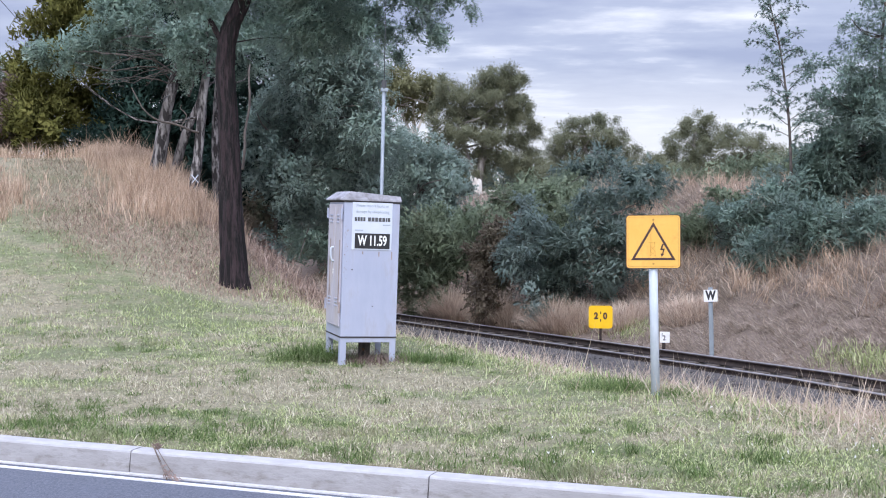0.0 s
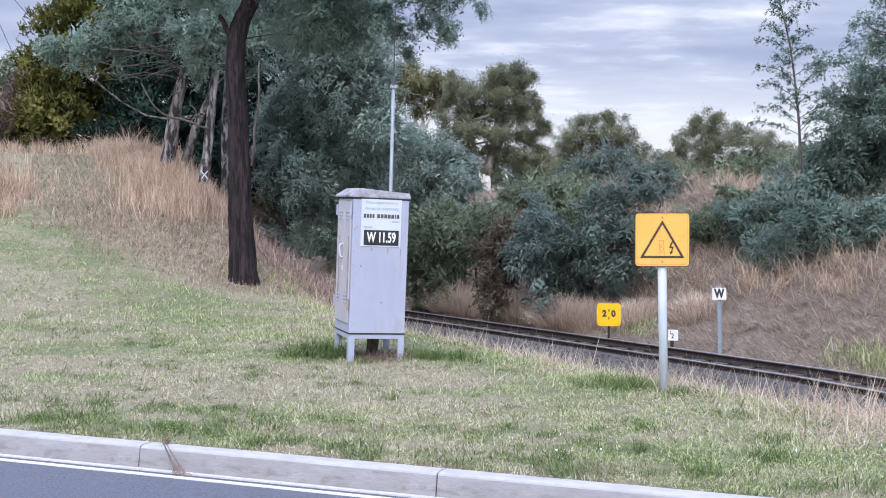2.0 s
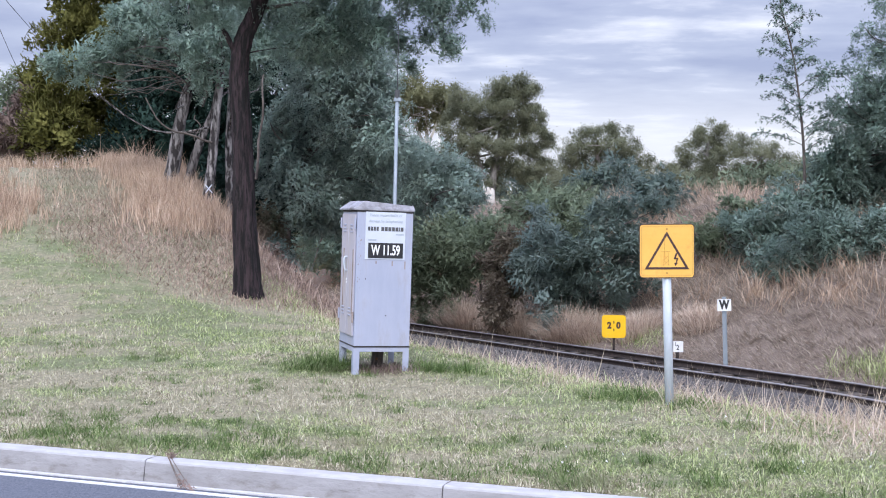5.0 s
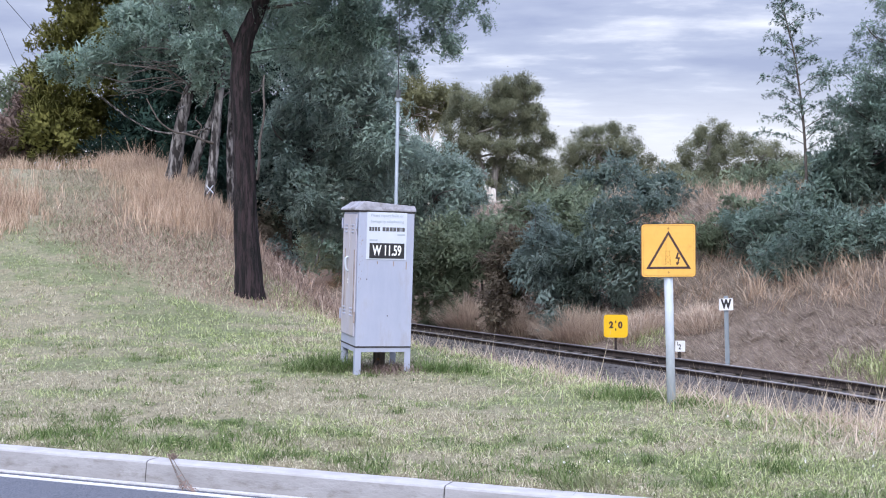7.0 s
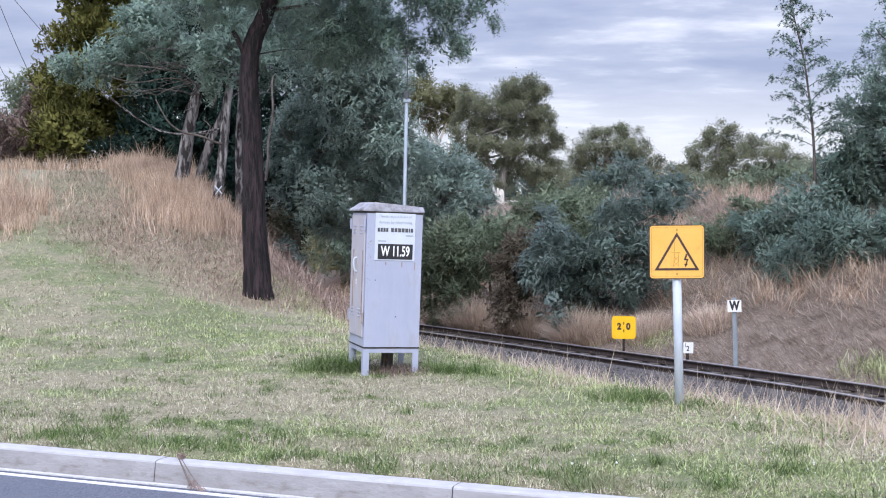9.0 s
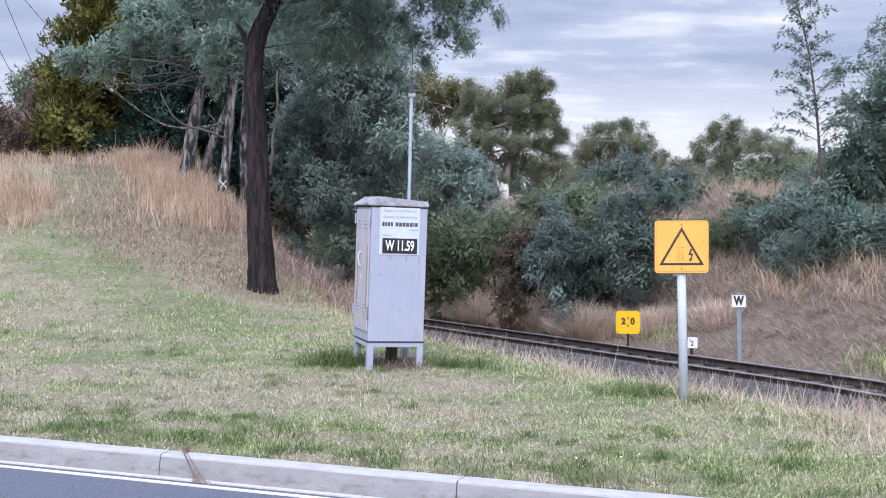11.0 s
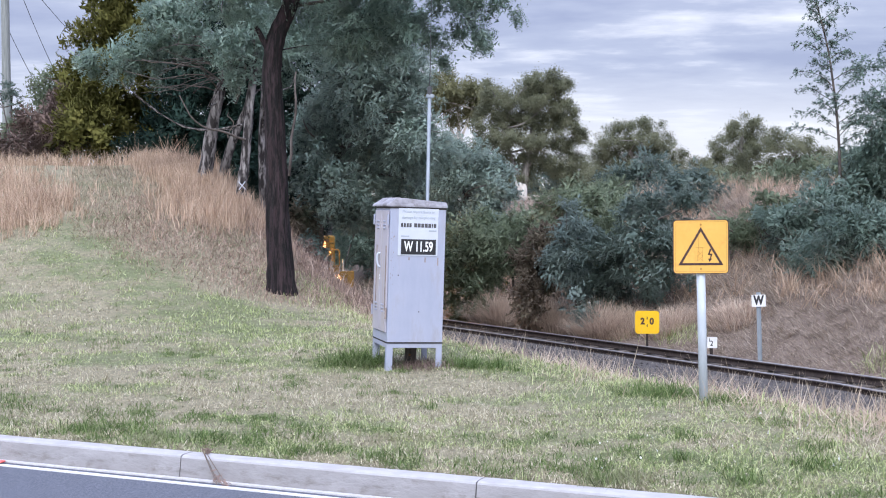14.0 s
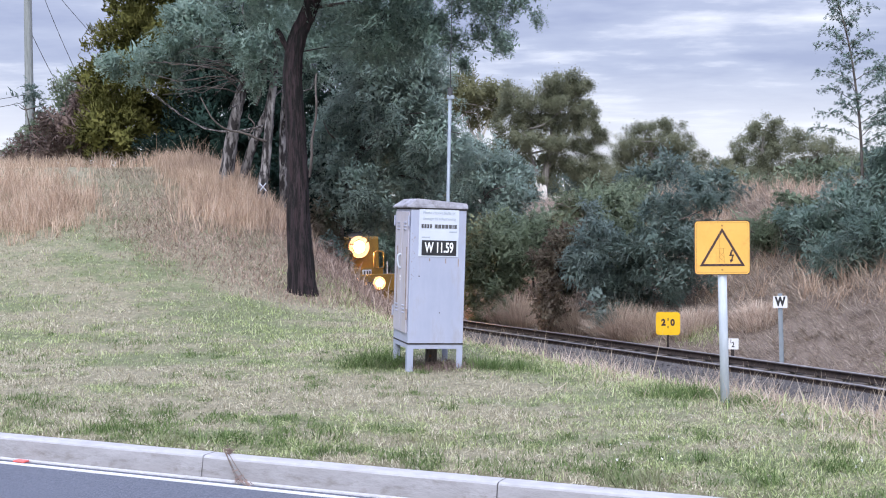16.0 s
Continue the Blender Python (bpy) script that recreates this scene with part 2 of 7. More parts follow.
# lighter copy of the wattle leaves, haze put into the colour
M["wattle_hazy"] = leaf_mat("hazed_wattle_leaves", (0.242, 0.337, 0.297), (0.392, 0.496, 0.433), (0.609, 0.687, 0.606))
M["gum"] = leaf_mat("gum_leaves", (0.137, 0.158, 0.105), (0.253, 0.268, 0.178), (0.424, 0.409, 0.284))
M["gum_pale"] = leaf_mat("pale_gum_leaves", (0.140, 0.153, 0.084), (0.252, 0.253, 0.140), (0.378, 0.359, 0.224))
M["cypress"] = leaf_mat("cypress_sprays", (0.082, 0.090, 0.024), (0.168, 0.167, 0.049), (0.281, 0.255, 0.080), None, 0.2)
# near-black green: the shade among the trunks is put into these leaves
M["cypress_shaded"] = leaf_mat("shaded_cypress_sprays", (0.012, 0.032, 0.029), (0.026, 0.055, 0.043), (0.041, 0.081, 0.060), None, 0.15)
M["dead_leaf"] = leaf_mat("brown_dead_shrub", (0.112, 0.080, 0.069), (0.247, 0.181, 0.158), (0.420, 0.319, 0.285), None, 0.2)
M["bark_dark"] = worn("dark_furrowed_bark", (0.003, 0.0022, 0.0026), (0.036, 0.021, 0.025), 7, 0.9, 0, 1.0, (2.6, 2.6, 0.35), (0.062, 0.041, 0.046), 6, 0.45, 0.6)
M["bark_pale"] = worn("mottled_pale_bark", (0.022, 0.018, 0.018), (0.44, 0.41, 0.40), 8, 0.85, 0, 0.6, (1.5, 1.5, 0.42), (0.06, 0.05, 0.05), 4, 0.45, 0.66)
M["bark_grey"] = worn("grey_bark", (0.05, 0.042, 0.038), (0.16, 0.135, 0.12), 8, 0.85, 0, 0.5, (2, 2, 0.5))
M["bark_gum"] = worn("pale_grey_gum_bark", (0.16, 0.145, 0.135), (0.42, 0.39, 0.37), 4, 0.8, 0, 0.3, (2, 2, 0.5))
M["bark_white"] = worn("white_gum_bark", (0.45, 0.41, 0.36), (0.75, 0.71, 0.66), 5, 0.7, 0, 0.3, (2, 2, 0.5))
M["cab_paint"] = worn("weathered_pale_lilac_paint", (0.35, 0.38, 0.49), (0.41, 0.435, 0.545), 3, 0.45, 0, 0.05, (2, 2, 0.6), (0.35, 0.35, 0.41), 3.2)
M["cab_door"] = worn("weathered_pinkish_door_paint", (0.42, 0.40, 0.46), (0.51, 0.485, 0.54), 3, 0.45, 0, 0.05, (3, 3, 0.5), (0.42, 0.36, 0.33), 3.0)
M["cab_roof"] = worn("lichen_stained_grey_roof", (0.22, 0.215, 0.24), (0.42, 0.42, 0.48), 9, 0.8, 0, 0.3, None, (0.13, 0.115, 0.11), 7)
M["rust"] = worn("rusty_streak", (0.16, 0.07, 0.03), (0.30, 0.17, 0.09), 12, 0.9, 0, 0.3)
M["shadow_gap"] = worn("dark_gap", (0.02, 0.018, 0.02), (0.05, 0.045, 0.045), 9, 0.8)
M["white_panel"] = worn("white_notice_panel", (0.55, 0.59, 0.68), (0.62, 0.66, 0.74), 4, 0.35, 0, 0)
M["black_print"] = worn("black_print", (0.015, 0.015, 0.018), (0.03, 0.03, 0.034), 8, 0.5, 0, 0)
M["grey_print"] = worn("faded_grey_print", (0.33, 0.38, 0.44), (0.42, 0.46, 0.52), 8, 0.5, 0, 0)
M["white_print"] = worn("white_print", (0.82, 0.82, 0.82), (0.88, 0.88, 0.88), 8, 0.5, 0, 0)
M["sign_yellow"] = worn("faded_orange_yellow_sheeting", (0.78, 0.42, 0.085), (0.85, 0.49, 0.115), 4, 0.4, 0, 0, None, (0.72, 0.37, 0.08), 9)
M["speed_yellow"] = worn("bright_yellow_sheeting", (0.82, 0.47, 0.01), (0.90, 0.55, 0.02), 5, 0.4, 0, 0)
M["brown_print"] = worn("dark_brown_print", (0.045, 0.02, 0.02), (0.075, 0.035, 0.03), 8, 0.5, 0, 0)
M["ochre_print"] = worn("faded_ochre_print", (0.42, 0.22, 0.05), (0.5, 0.27, 0.06), 8, 0.5, 0, 0)
M["galv"] = worn("galvanised_steel", (0.44, 0.49, 0.55), (0.58, 0.63, 0.69), 12, 0.55, 0.08, 0.1, (2, 2, 0.5))
M["mast"] = worn("dull_grey_steel", (0.24, 0.28, 0.32), (0.34, 0.38, 0.42), 12, 0.6, 0.2, 0.1, (2, 2, 0.5))
M["white_sheet"] = worn("white_enamel_sheet", (0.72, 0.72, 0.74), (0.82, 0.82, 0.83), 6, 0.4, 0, 0)
M["steel_dark"] = worn("dark_rusty_steel", (0.018, 0.013, 0.012), (0.06, 0.042, 0.036), 10, 0.85, 0.1, 0.4)
M["rail_top"] = worn("worn_rail_head", (0.28, 0.26, 0.27), (0.48, 0.46, 0.47), 8, 0.35, 0.8, 0.05)
M["sleeper"] = worn("weathered_sleeper", (0.05, 0.04, 0.035), (0.16, 0.13, 0.11), 12, 0.9, 0, 0.6, (1, 6, 6))
M["ballast"] = worn("grey_ballast", (0.03, 0.026, 0.026), (0.12, 0.108, 0.105), 22, 0.9, 0, 0.9)
M["asphalt"] = worn("blue_grey_asphalt", (0.05, 0.058, 0.08), (0.18, 0.195, 0.24), 75, 0.75, 0, 0.6, None, (0.12, 0.13, 0.16), 0.9, 0.3, 0.72)
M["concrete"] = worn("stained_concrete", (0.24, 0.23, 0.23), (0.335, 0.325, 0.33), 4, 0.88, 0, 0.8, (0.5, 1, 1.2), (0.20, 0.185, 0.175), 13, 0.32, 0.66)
# paler than the kerb face: sky light on the top put into the colour
M["kerb_top"] = worn("skylit_kerb_top", (0.36, 0.355, 0.37), (0.47, 0.465, 0.48), 14, 0.8, 0, 0.3, (0.5, 1, 1), (0.36, 0.345, 0.34), 5)
M["pale_concrete"] = worn("pale_worn_concrete", (0.50, 0.49, 0.50), (0.64, 0.63, 0.64), 25, 0.85, 0, 0.3)
M["road_paint"] = worn("worn_white_road_paint", (0.66, 0.66, 0.68), (0.82, 0.82, 0.84), 14, 0.6, 0, 0.3, None, (0.42, 0.42, 0.45), 7)
M["red"] = worn("red_reflector", (0.72, 0.10, 0.09), (0.8, 0.16, 0.14), 20, 0.3, 0, 0)
M["timber_pole"] = worn("silvered_timber", (0.19, 0.205, 0.20), (0.32, 0.335, 0.33), 4, 0.85, 0, 0.4, (5, 5, 0.3))
M["cable"] = worn("black_cable", (0.03, 0.03, 0.035), (0.06, 0.06, 0.065), 6, 0.6, 0, 0)
M["loco_yellow"] = worn("grimy_yellow_paint", (0.22, 0.115, 0.014), (0.33, 0.18, 0.022), 3, 0.55, 0, 0.05, None, (0.12, 0.075, 0.03), 2.0)
M["loco_grey"] = worn("dark_grey_loco_paint", (0.05, 0.05, 0.055), (0.10, 0.10, 0.105), 4, 0.5, 0, 0.1)
M["glass"] = worn("dark_cab_glass", (0.02, 0.025, 0.03), (0.035, 0.04, 0.045), 2, 0.08, 0, 0)
M["headlight"] = glow("lit_headlight_lens", (1.0, 0.50, 0.14), 380.0)
M["ditch_light"] = glow("lit_ditch_light_lens", (1.0, 0.50, 0.14), 380.0)
M["brown_panel"] = worn("peeled_brown_patch", (0.22, 0.17, 0.15), (0.40, 0.34, 0.32), 7, 0.8, 0, 0.2)

# ---- mesh helpers ----


def mesh_np(name, verts, faces):
    """A mesh from arrays; faces: a list of (n, k) index arrays."""
    me = bpy.data.meshes.new(name)
    faces = [np.asarray(f, np.int32) for f in faces if len(f)]
    me.vertices.add(len(verts))
    me.vertices.foreach_set("co", np.asarray(verts, np.float32).ravel())
    loops = np.concatenate([f.ravel() for f in faces])
    sizes = np.concatenate([np.full(len(f), f.shape[1], np.int32) for f in faces])
    me.loops.add(len(loops))
    me.loops.foreach_set("vertex_index", loops)
    me.polygons.add(len(sizes))
    starts = np.concatenate(([0], np.cumsum(sizes)[:-1])).astype(np.int32)
    me.polygons.foreach_set("loop_start", starts)
    me.update(calc_edges=True)
    me.validate()
    return me


def ob_np(name, verts, faces, material, parent=None, smooth=False, label=""):
    me = mesh_np(name, verts, faces)
    me.materials.append(material)
    if smooth:
        me.polygons.foreach_set("use_smooth", np.ones(len(me.polygons), bool))
    ob = new(name, me)
    ob.parent = parent
    return tagged(ob, label)


def part(name, bm, material, parent=None, label="", smooth=False):
    me = bpy.data.meshes.new(name)
    bm.normal_update()
    bm.to_mesh(me)
    bm.free()
    me.materials.append(material)
    if smooth:
        me.polygons.foreach_set("use_smooth", np.ones(len(me.polygons), bool))
    ob = new(name, me)
    ob.parent = parent
    return tagged(ob, label)


def box(bm, x0, x1, y0, y1, z0, z1, bevel=0.0, seg=2):
    r = bmesh.ops.create_cube(bm, size=1, matrix=Matrix.Translation(((x0 + x1) / 2, (y0 + y1) / 2, (z0 + z1) / 2)) @ Matrix.Diagonal((x1 - x0, y1 - y0, z1 - z0, 1)))
    if bevel:
        es = list({e for v in r["verts"] for e in v.link_edges})
        bmesh.ops.bevel(bm, geom=es, offset=bevel, segments=seg, affect="EDGES", profile=0.5)
    return bm


def cyl(bm, p, q, r0, r1=None, seg=16):
    p, q = Vector(p), Vector(q)
    r1 = r0 if r1 is None else r1
    d = q - p
    m = Matrix.Translation((p + q) / 2) @ d.to_track_quat("Z", "Y").to_matrix().to_4x4()
    bmesh.ops.create_cone(bm, cap_ends=True, segments=seg, radius1=r0, radius2=r1, depth=d.length, matrix=m)
    return bm


def plate(bm, w, h, t, r, seg=5):
    """A plate with rounded corners in the xz plane; its face looks to -y."""
    pts = []
    for cx, cz, a0 in ((w / 2 - r, h / 2 - r, 0), (-w / 2 + r, h / 2 - r, 90), (-w / 2 + r, -h / 2 + r, 180), (w / 2 - r, -h / 2 + r, 270)):
        for i in range(seg + 1):
            a = radians(a0 + 90 * i / seg)
            pts.append((cx + r * math.cos(a), cz + r * math.sin(a)))
    return prism(bm, pts, 0, t)


def prism(bm, pts, y0, y1):
    """An outline in the xz plane, drawn out from y0 to y1."""
    a = [bm.verts.new((x, y0, z)) for x, z in pts]
    b = [bm.verts.new((x, y1, z)) for x, z in pts]
    bm.faces.new(a)
    bm.faces.new(b[::-1])
    n = len(pts)
    for i in range(n):
        bm.faces.new((a[(i + 1) % n], a[i], b[i], b[(i + 1) % n]))
    bmesh.ops.recalc_face_normals(bm, faces=bm.faces)
    return bm


def text_part(name, body, size, material, parent, m, squeeze=1.0, bold=0.0):
    """Raised lettering that faces -y, as a mesh."""
    cu = bpy.data.curves.new(name, "FONT")
    cu.body, cu.size, cu.extrude, cu.offset = body, size, 0.0016, bold
    cu.align_x, cu.align_y = "CENTER", "CENTER"
    tmp = new(name, cu)
    me = bpy.data.meshes.new_from_object(tmp.evaluated_get(bpy.context.evaluated_depsgraph_get()))
    bpy.data.objects.remove(tmp)
    bpy.data.curves.remove(cu)
    me.transform(Matrix.Rotation(radians(90), 4, "X") @ Matrix.Diagonal((squeeze, 1, 1, 1)))
    me.materials.clear()
    me.materials.append(material)
    ob = new(name, me)
    ob.parent = parent
    ob.matrix_basis = m
    return ob


def tube(path, radii, sides=8, wobble=0.0, rng=None):
    """A tapered tube along points: vertices and quads."""
    path = np.asarray(path, float)
    n = len(path)
    tang = np.gradient(path, axis=0)
    tang /= np.linalg.norm(tang, axis=1)[:, None] + 1e-9
    ref = np.array([0.31, 0.95, 0.05])
    a = np.cross(tang, ref)
    a /= np.linalg.norm(a, axis=1)[:, None] + 1e-9
    b = np.cross(tang, a)
    ang = np.arange(sides) / sides * 2 * np.pi
    rad = np.asarray(radii, float)[:, None] * np.ones((1, sides))
    if wobble:
        rad = rad * (1 + wobble * rng.normal(size=(n, sides)))
    v = path[:, None] + rad[..., None] * (np.cos(ang)[None, :, None] * a[:, None] + np.sin(ang)[None, :, None] * b[:, None])
    i, j = np.meshgrid(np.arange(n - 1), np.arange(sides), indexing="ij")
    k = (j + 1) % sides
    q = np.stack([i * sides + j, i * sides + k, (i + 1) * sides + k, (i + 1) * sides + j], -1).reshape(-1, 4)
    return v.reshape(-1, 3), q


def furrowed(path, rad, sides, rng):
    """A trunk with long ridges and furrows that wander round it."""
    v, q = tube(path, np.ones(len(path)), sides)
    v = v.reshape(len(path), sides, 3)
    ang = np.arange(sides) / sides * 2 * np.pi
    z = np.linspace(0, 1, len(path))[:, None]
    f = np.zeros((len(path), sides))
    for k, amp in ((3, 0.035), (7, 0.04), (13, 0.055), (19, 0.05)):
        ph = rng.uniform(0, 6.28)
        f = f + amp * np.sin(k * ang[None] + ph + 2.2 * np.sin(7 * z + ph) + 0.9 * np.sin(23 * z + 2 * ph))
    f = f + 0.03 * rng.normal(size=f.shape)
    v = path[:, None] + (v - path[:, None]) * (rad[:, None] * (1 + f))[..., None]
    return v.reshape(-1, 3), q


def spline(pts, n):
    """n points on a smooth curve through pts."""
    pts = np.asarray(pts, float)
    t = np.linspace(0, len(pts) - 1, n)
    out = []
    for x in t:
        i = min(int(x), len(pts) - 2)
        f = x - i
        p0, p1, p2, p3 = pts[max(i - 1, 0)], pts[i], pts[i + 1], pts[min(i + 2, len(pts) - 1)]
        out.append(0.5 * (2 * p1 + (p2 - p0) * f + (2 * p0 - 5 * p1 + 4 * p2 - p3) * f * f + (3 * p1 - p0 - 3 * p2 + p3) * f ** 3))
    return np.array(out)


def join_np(chunks):
    """Joins (verts, quads) pairs."""
    vs, fs, o = [], [], 0
    for v, f in chunks:
        vs.append(v)
        fs.append(np.asarray(f) + o)
        o += len(v)
    return np.concatenate(vs), np.concatenate(fs)


# ---- the lie of the land ----
C0, TD = np.array((6.17, 20.2)), np.array((-0.459, 0.888))
TN = np.array((-TD[1], TD[0]))
KO, KE = np.array((-0.03, 7.35)), np.array((0.932, -0.3625))
KN = np.array((KE[1], -KE[0]))


def smooth(a, b, x):
    t = np.clip((x - a) / (b - a), 0, 1)
    return t * t * (3 - 2 * t)


def track_su(x, y):
    """Metres along the track away from the road, and to its side (positive towards the road)."""
    dx, dy = x - C0[0], y - C0[1]
    return dx * TD[0] + dy * TD[1], dx * TN[0] + dy * TN[1]


def rail_z(s):
    far = -1.2 - 0.0204 * np.clip(s, 0, 32)
    return far + 1.07 * smooth(-3, -21, s) * (s < 0)


def ripple(x, y):
    return 0.5 * (np.sin(1.3 * x + 0.7 * y) * np.sin(0.9 * y - 0.6 * x + 1.0) + 0.5 * np.sin(3.1 * x + 1.1) * np.sin(2.7 * y + 0.4) + 0.35 * np.sin(6.3 * x + 2.9 * y))


def ground_z(x, y):
    x, y = np.asarray(x, float), np.asarray(y, float)
    s, u = track_su(x, y)
    zr = rail_z(s)
    prof = np.interp(y, [14, 17, 19.3, 22, 25, 28, 30, 32, 36, 44, 70, 140], [0, 0.14, 0.42, 1.15, 1.85, 2.4, 2.65, 2.85, 3.0, 2.9, 2.3, 1.2])
    plateau = prof * smooth(-1.2, -6.2, x) + 0.035 * ripple(x, y) * smooth(7, 10, y + 0.39 * x)
    toe, slope = 4.7 - 1.2 * smooth(3, 9, s), np.interp(s, [1, 4, 8, 10.4, 12.6, 16], [0.45, 0.56, 0.76, 0.86, 1.1, 1.25])
    near = np.minimum(plateau, zr - 0.42 + slope * np.maximum(u - toe, 0))
    top = 2.1 + 0.25 * ripple(x * 0.3, y * 0.3) - 1.0 * smooth(60, 140, y)
    bank = zr - 0.3 + (0.5 + 0.06 * ripple(0.8 * x, 0.8 * y)) * np.maximum(-u - 2.3, 0) + 0.16 * ripple(2.1 * x, 2.3 * y) * smooth(2.6, 4, -u)
    far = top - np.log1p(np.exp(np.clip((top - bank) * 3, -30, 30))) / 3
    z = np.where(u > 0, near, far)
    n = (x - KO[0]) * KN[0] + (y - KO[1]) * KN[1]
    z = np.where((n > 0.06) & (n < 9.6), -0.42, z)
    z = np.where(n >= 9.6, np.minimum(z, -0.02), z)
    return z


def gz(x, y):
    return float(ground_z(x, y))


def make_ground():
    def axis(lo, hi, step, ends):
        mid = np.arange(lo, hi + 1e-6, step)
        return np.concatenate((-np.array(ends[::-1]) + lo, mid, np.array(ends) + hi))
    far = [1, 2.5, 5, 9, 15, 25, 45, 80, 150, 300, 700, 1600, 3500]
    xs, ys = axis(-17, 17, 0.28, far), axis(5, 50, 0.28, far)
    xs = np.unique(np.concatenate((xs, np.arange(-45, -17, 0.9), np.arange(17.9, 45, 0.9))).round(3))
    ys = np.unique(np.concatenate((ys, np.arange(-25, 4.9, 0.7))).round(3))
    gx, gy = np.meshgrid(xs, ys, indexing="ij")
    z = ground_z(gx, gy)
    v = np.stack([gx, gy, z], -1).reshape(-1, 3)
    ny = len(ys)
    i, j = np.meshgrid(np.arange(len(xs) - 1), np.arange(ny - 1), indexing="ij")
    q = np.stack([i * ny + j, (i + 1) * ny + j, (i + 1) * ny + j + 1, i * ny + j + 1], -1).reshape(-1, 4)
    ob = ob_np("ground", v, [q], M["ground"], smooth=True)
    tagged(ob, "grassy ground with a rising slope and a railway cutting", "ground", kind="structure")


def kpose(e, n, z=0.0):
    """A pose on the kerb line: e metres along it, n metres towards the road; x runs along the kerb."""
    p = KO + KE * e + KN * n
    return pose(p[0], p[1], z, 0, 0, math.degrees(math.atan2(KE[1], KE[0])))


def make_road():
    bm = bmesh.new()
    xs = np.linspace(-70, 70, 71)
    ns = [0.16, 0.5, 1.2, 2.5, 4.5, 6.5, 8, 9.5]
    grid = [[bm.verts.new((x, -n, -0.148 + 0.05 * math.sin((n - 0.16) / 9.34 * math.pi))) for n in ns] for x in xs]
    for a, b in zip(grid, grid[1:]):
        for k in range(len(ns) - 1):
            bm.faces.new((a[k], a[k + 1], b[k + 1], b[k]))
    bmesh.ops.recalc_face_normals(bm, faces=bm.faces)
    road = part("road", bm, M["asphalt"])
    road.matrix_basis = kpose(0, 0)
    tagged(road, "blue-grey asphalt road with a fine even texture", "road", kind="structure")
    bm = bmesh.new()
    for x in np.arange(-70, 70, 2.0):
        box(bm, x, x + 1.997, -0.332, -0.290, -0.15, -0.1385)
    line = part("road_marking", bm, M["road_paint"])
    line.matrix_basis = kpose(0, 0)
    tagged(line, "worn white painted edge line along the kerb", "road marking", kind="structure")
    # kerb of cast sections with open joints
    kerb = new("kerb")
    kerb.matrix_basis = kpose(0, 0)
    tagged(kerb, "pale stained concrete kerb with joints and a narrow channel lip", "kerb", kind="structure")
    meshes = []
    for v in range(3):
        bm = bmesh.new()
        prof = [(0.0, -0.40), (0.0, -0.010), (0.010, 0.0), (0.07, 0.002), (0.128, 0.001), (0.140, -0.005), (0.147, -0.016), (0.156, -0.07), (0.168, -0.139), (0.18, -0.150), (0.18, -0.40)]
        rows = []
        m = 14
        for i in range(m + 1):
            x = 0.004 + (2.104 - 0.008) * i / m
            w = [random.uniform(-0.0018, 0.0018) for _ in prof]
            rows.append([bm.verts.new((x, -n + w[j] * (0.5 if j in (0, 10) else 1), z + 0.6 * w[-1 - j])) for j, (n, z) in enumerate(prof)])
        for a, b in zip(rows, rows[1:]):
            for j in range(len(prof) - 1):
                bm.faces.new((a[j], a[j + 1], b[j + 1], b[j]))
        bm.faces.new(rows[0][::-1])
        bm.faces.new(rows[-1])
        bmesh.ops.recalc_face_normals(bm, faces=bm.faces)
        me = bpy.data.meshes.new("kerb_section")
        bm.to_mesh(me)
        bm.free()
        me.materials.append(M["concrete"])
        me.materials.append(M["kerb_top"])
        # upper profile faces take the paler tone that paints in light from above
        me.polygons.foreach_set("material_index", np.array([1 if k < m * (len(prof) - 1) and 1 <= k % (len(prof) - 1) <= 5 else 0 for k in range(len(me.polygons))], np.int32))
        me.polygons.foreach_set("use_smooth", np.ones(len(me.polygons), bool))
        me.set_sharp_from_angle(angle=radians(28))
        meshes.append(me)
    for k in range(-24, 24):
        ob = new("kerb_section", meshes[k % 3])
        ob.parent = kerb
        ob.matrix_basis = pose(2.104 * k, 0, 0)
    bm = bmesh.new()
    for k in range(-24, 24):
        box(bm, 2.104 * k + 0.002, 2.104 * k + 2.101, -0.214, -0.172, -0.2, -0.138 + 0.001 * (k % 2))
    part("channel_lip", bm, M["pale_concrete"], kerb)
    # mortar behind the joints
    bm = box(bmesh.new(), -50, 50, -0.13, -0.01, -0.35, -0.03)
    part("joint_filler", bm, M["joint"], kerb)


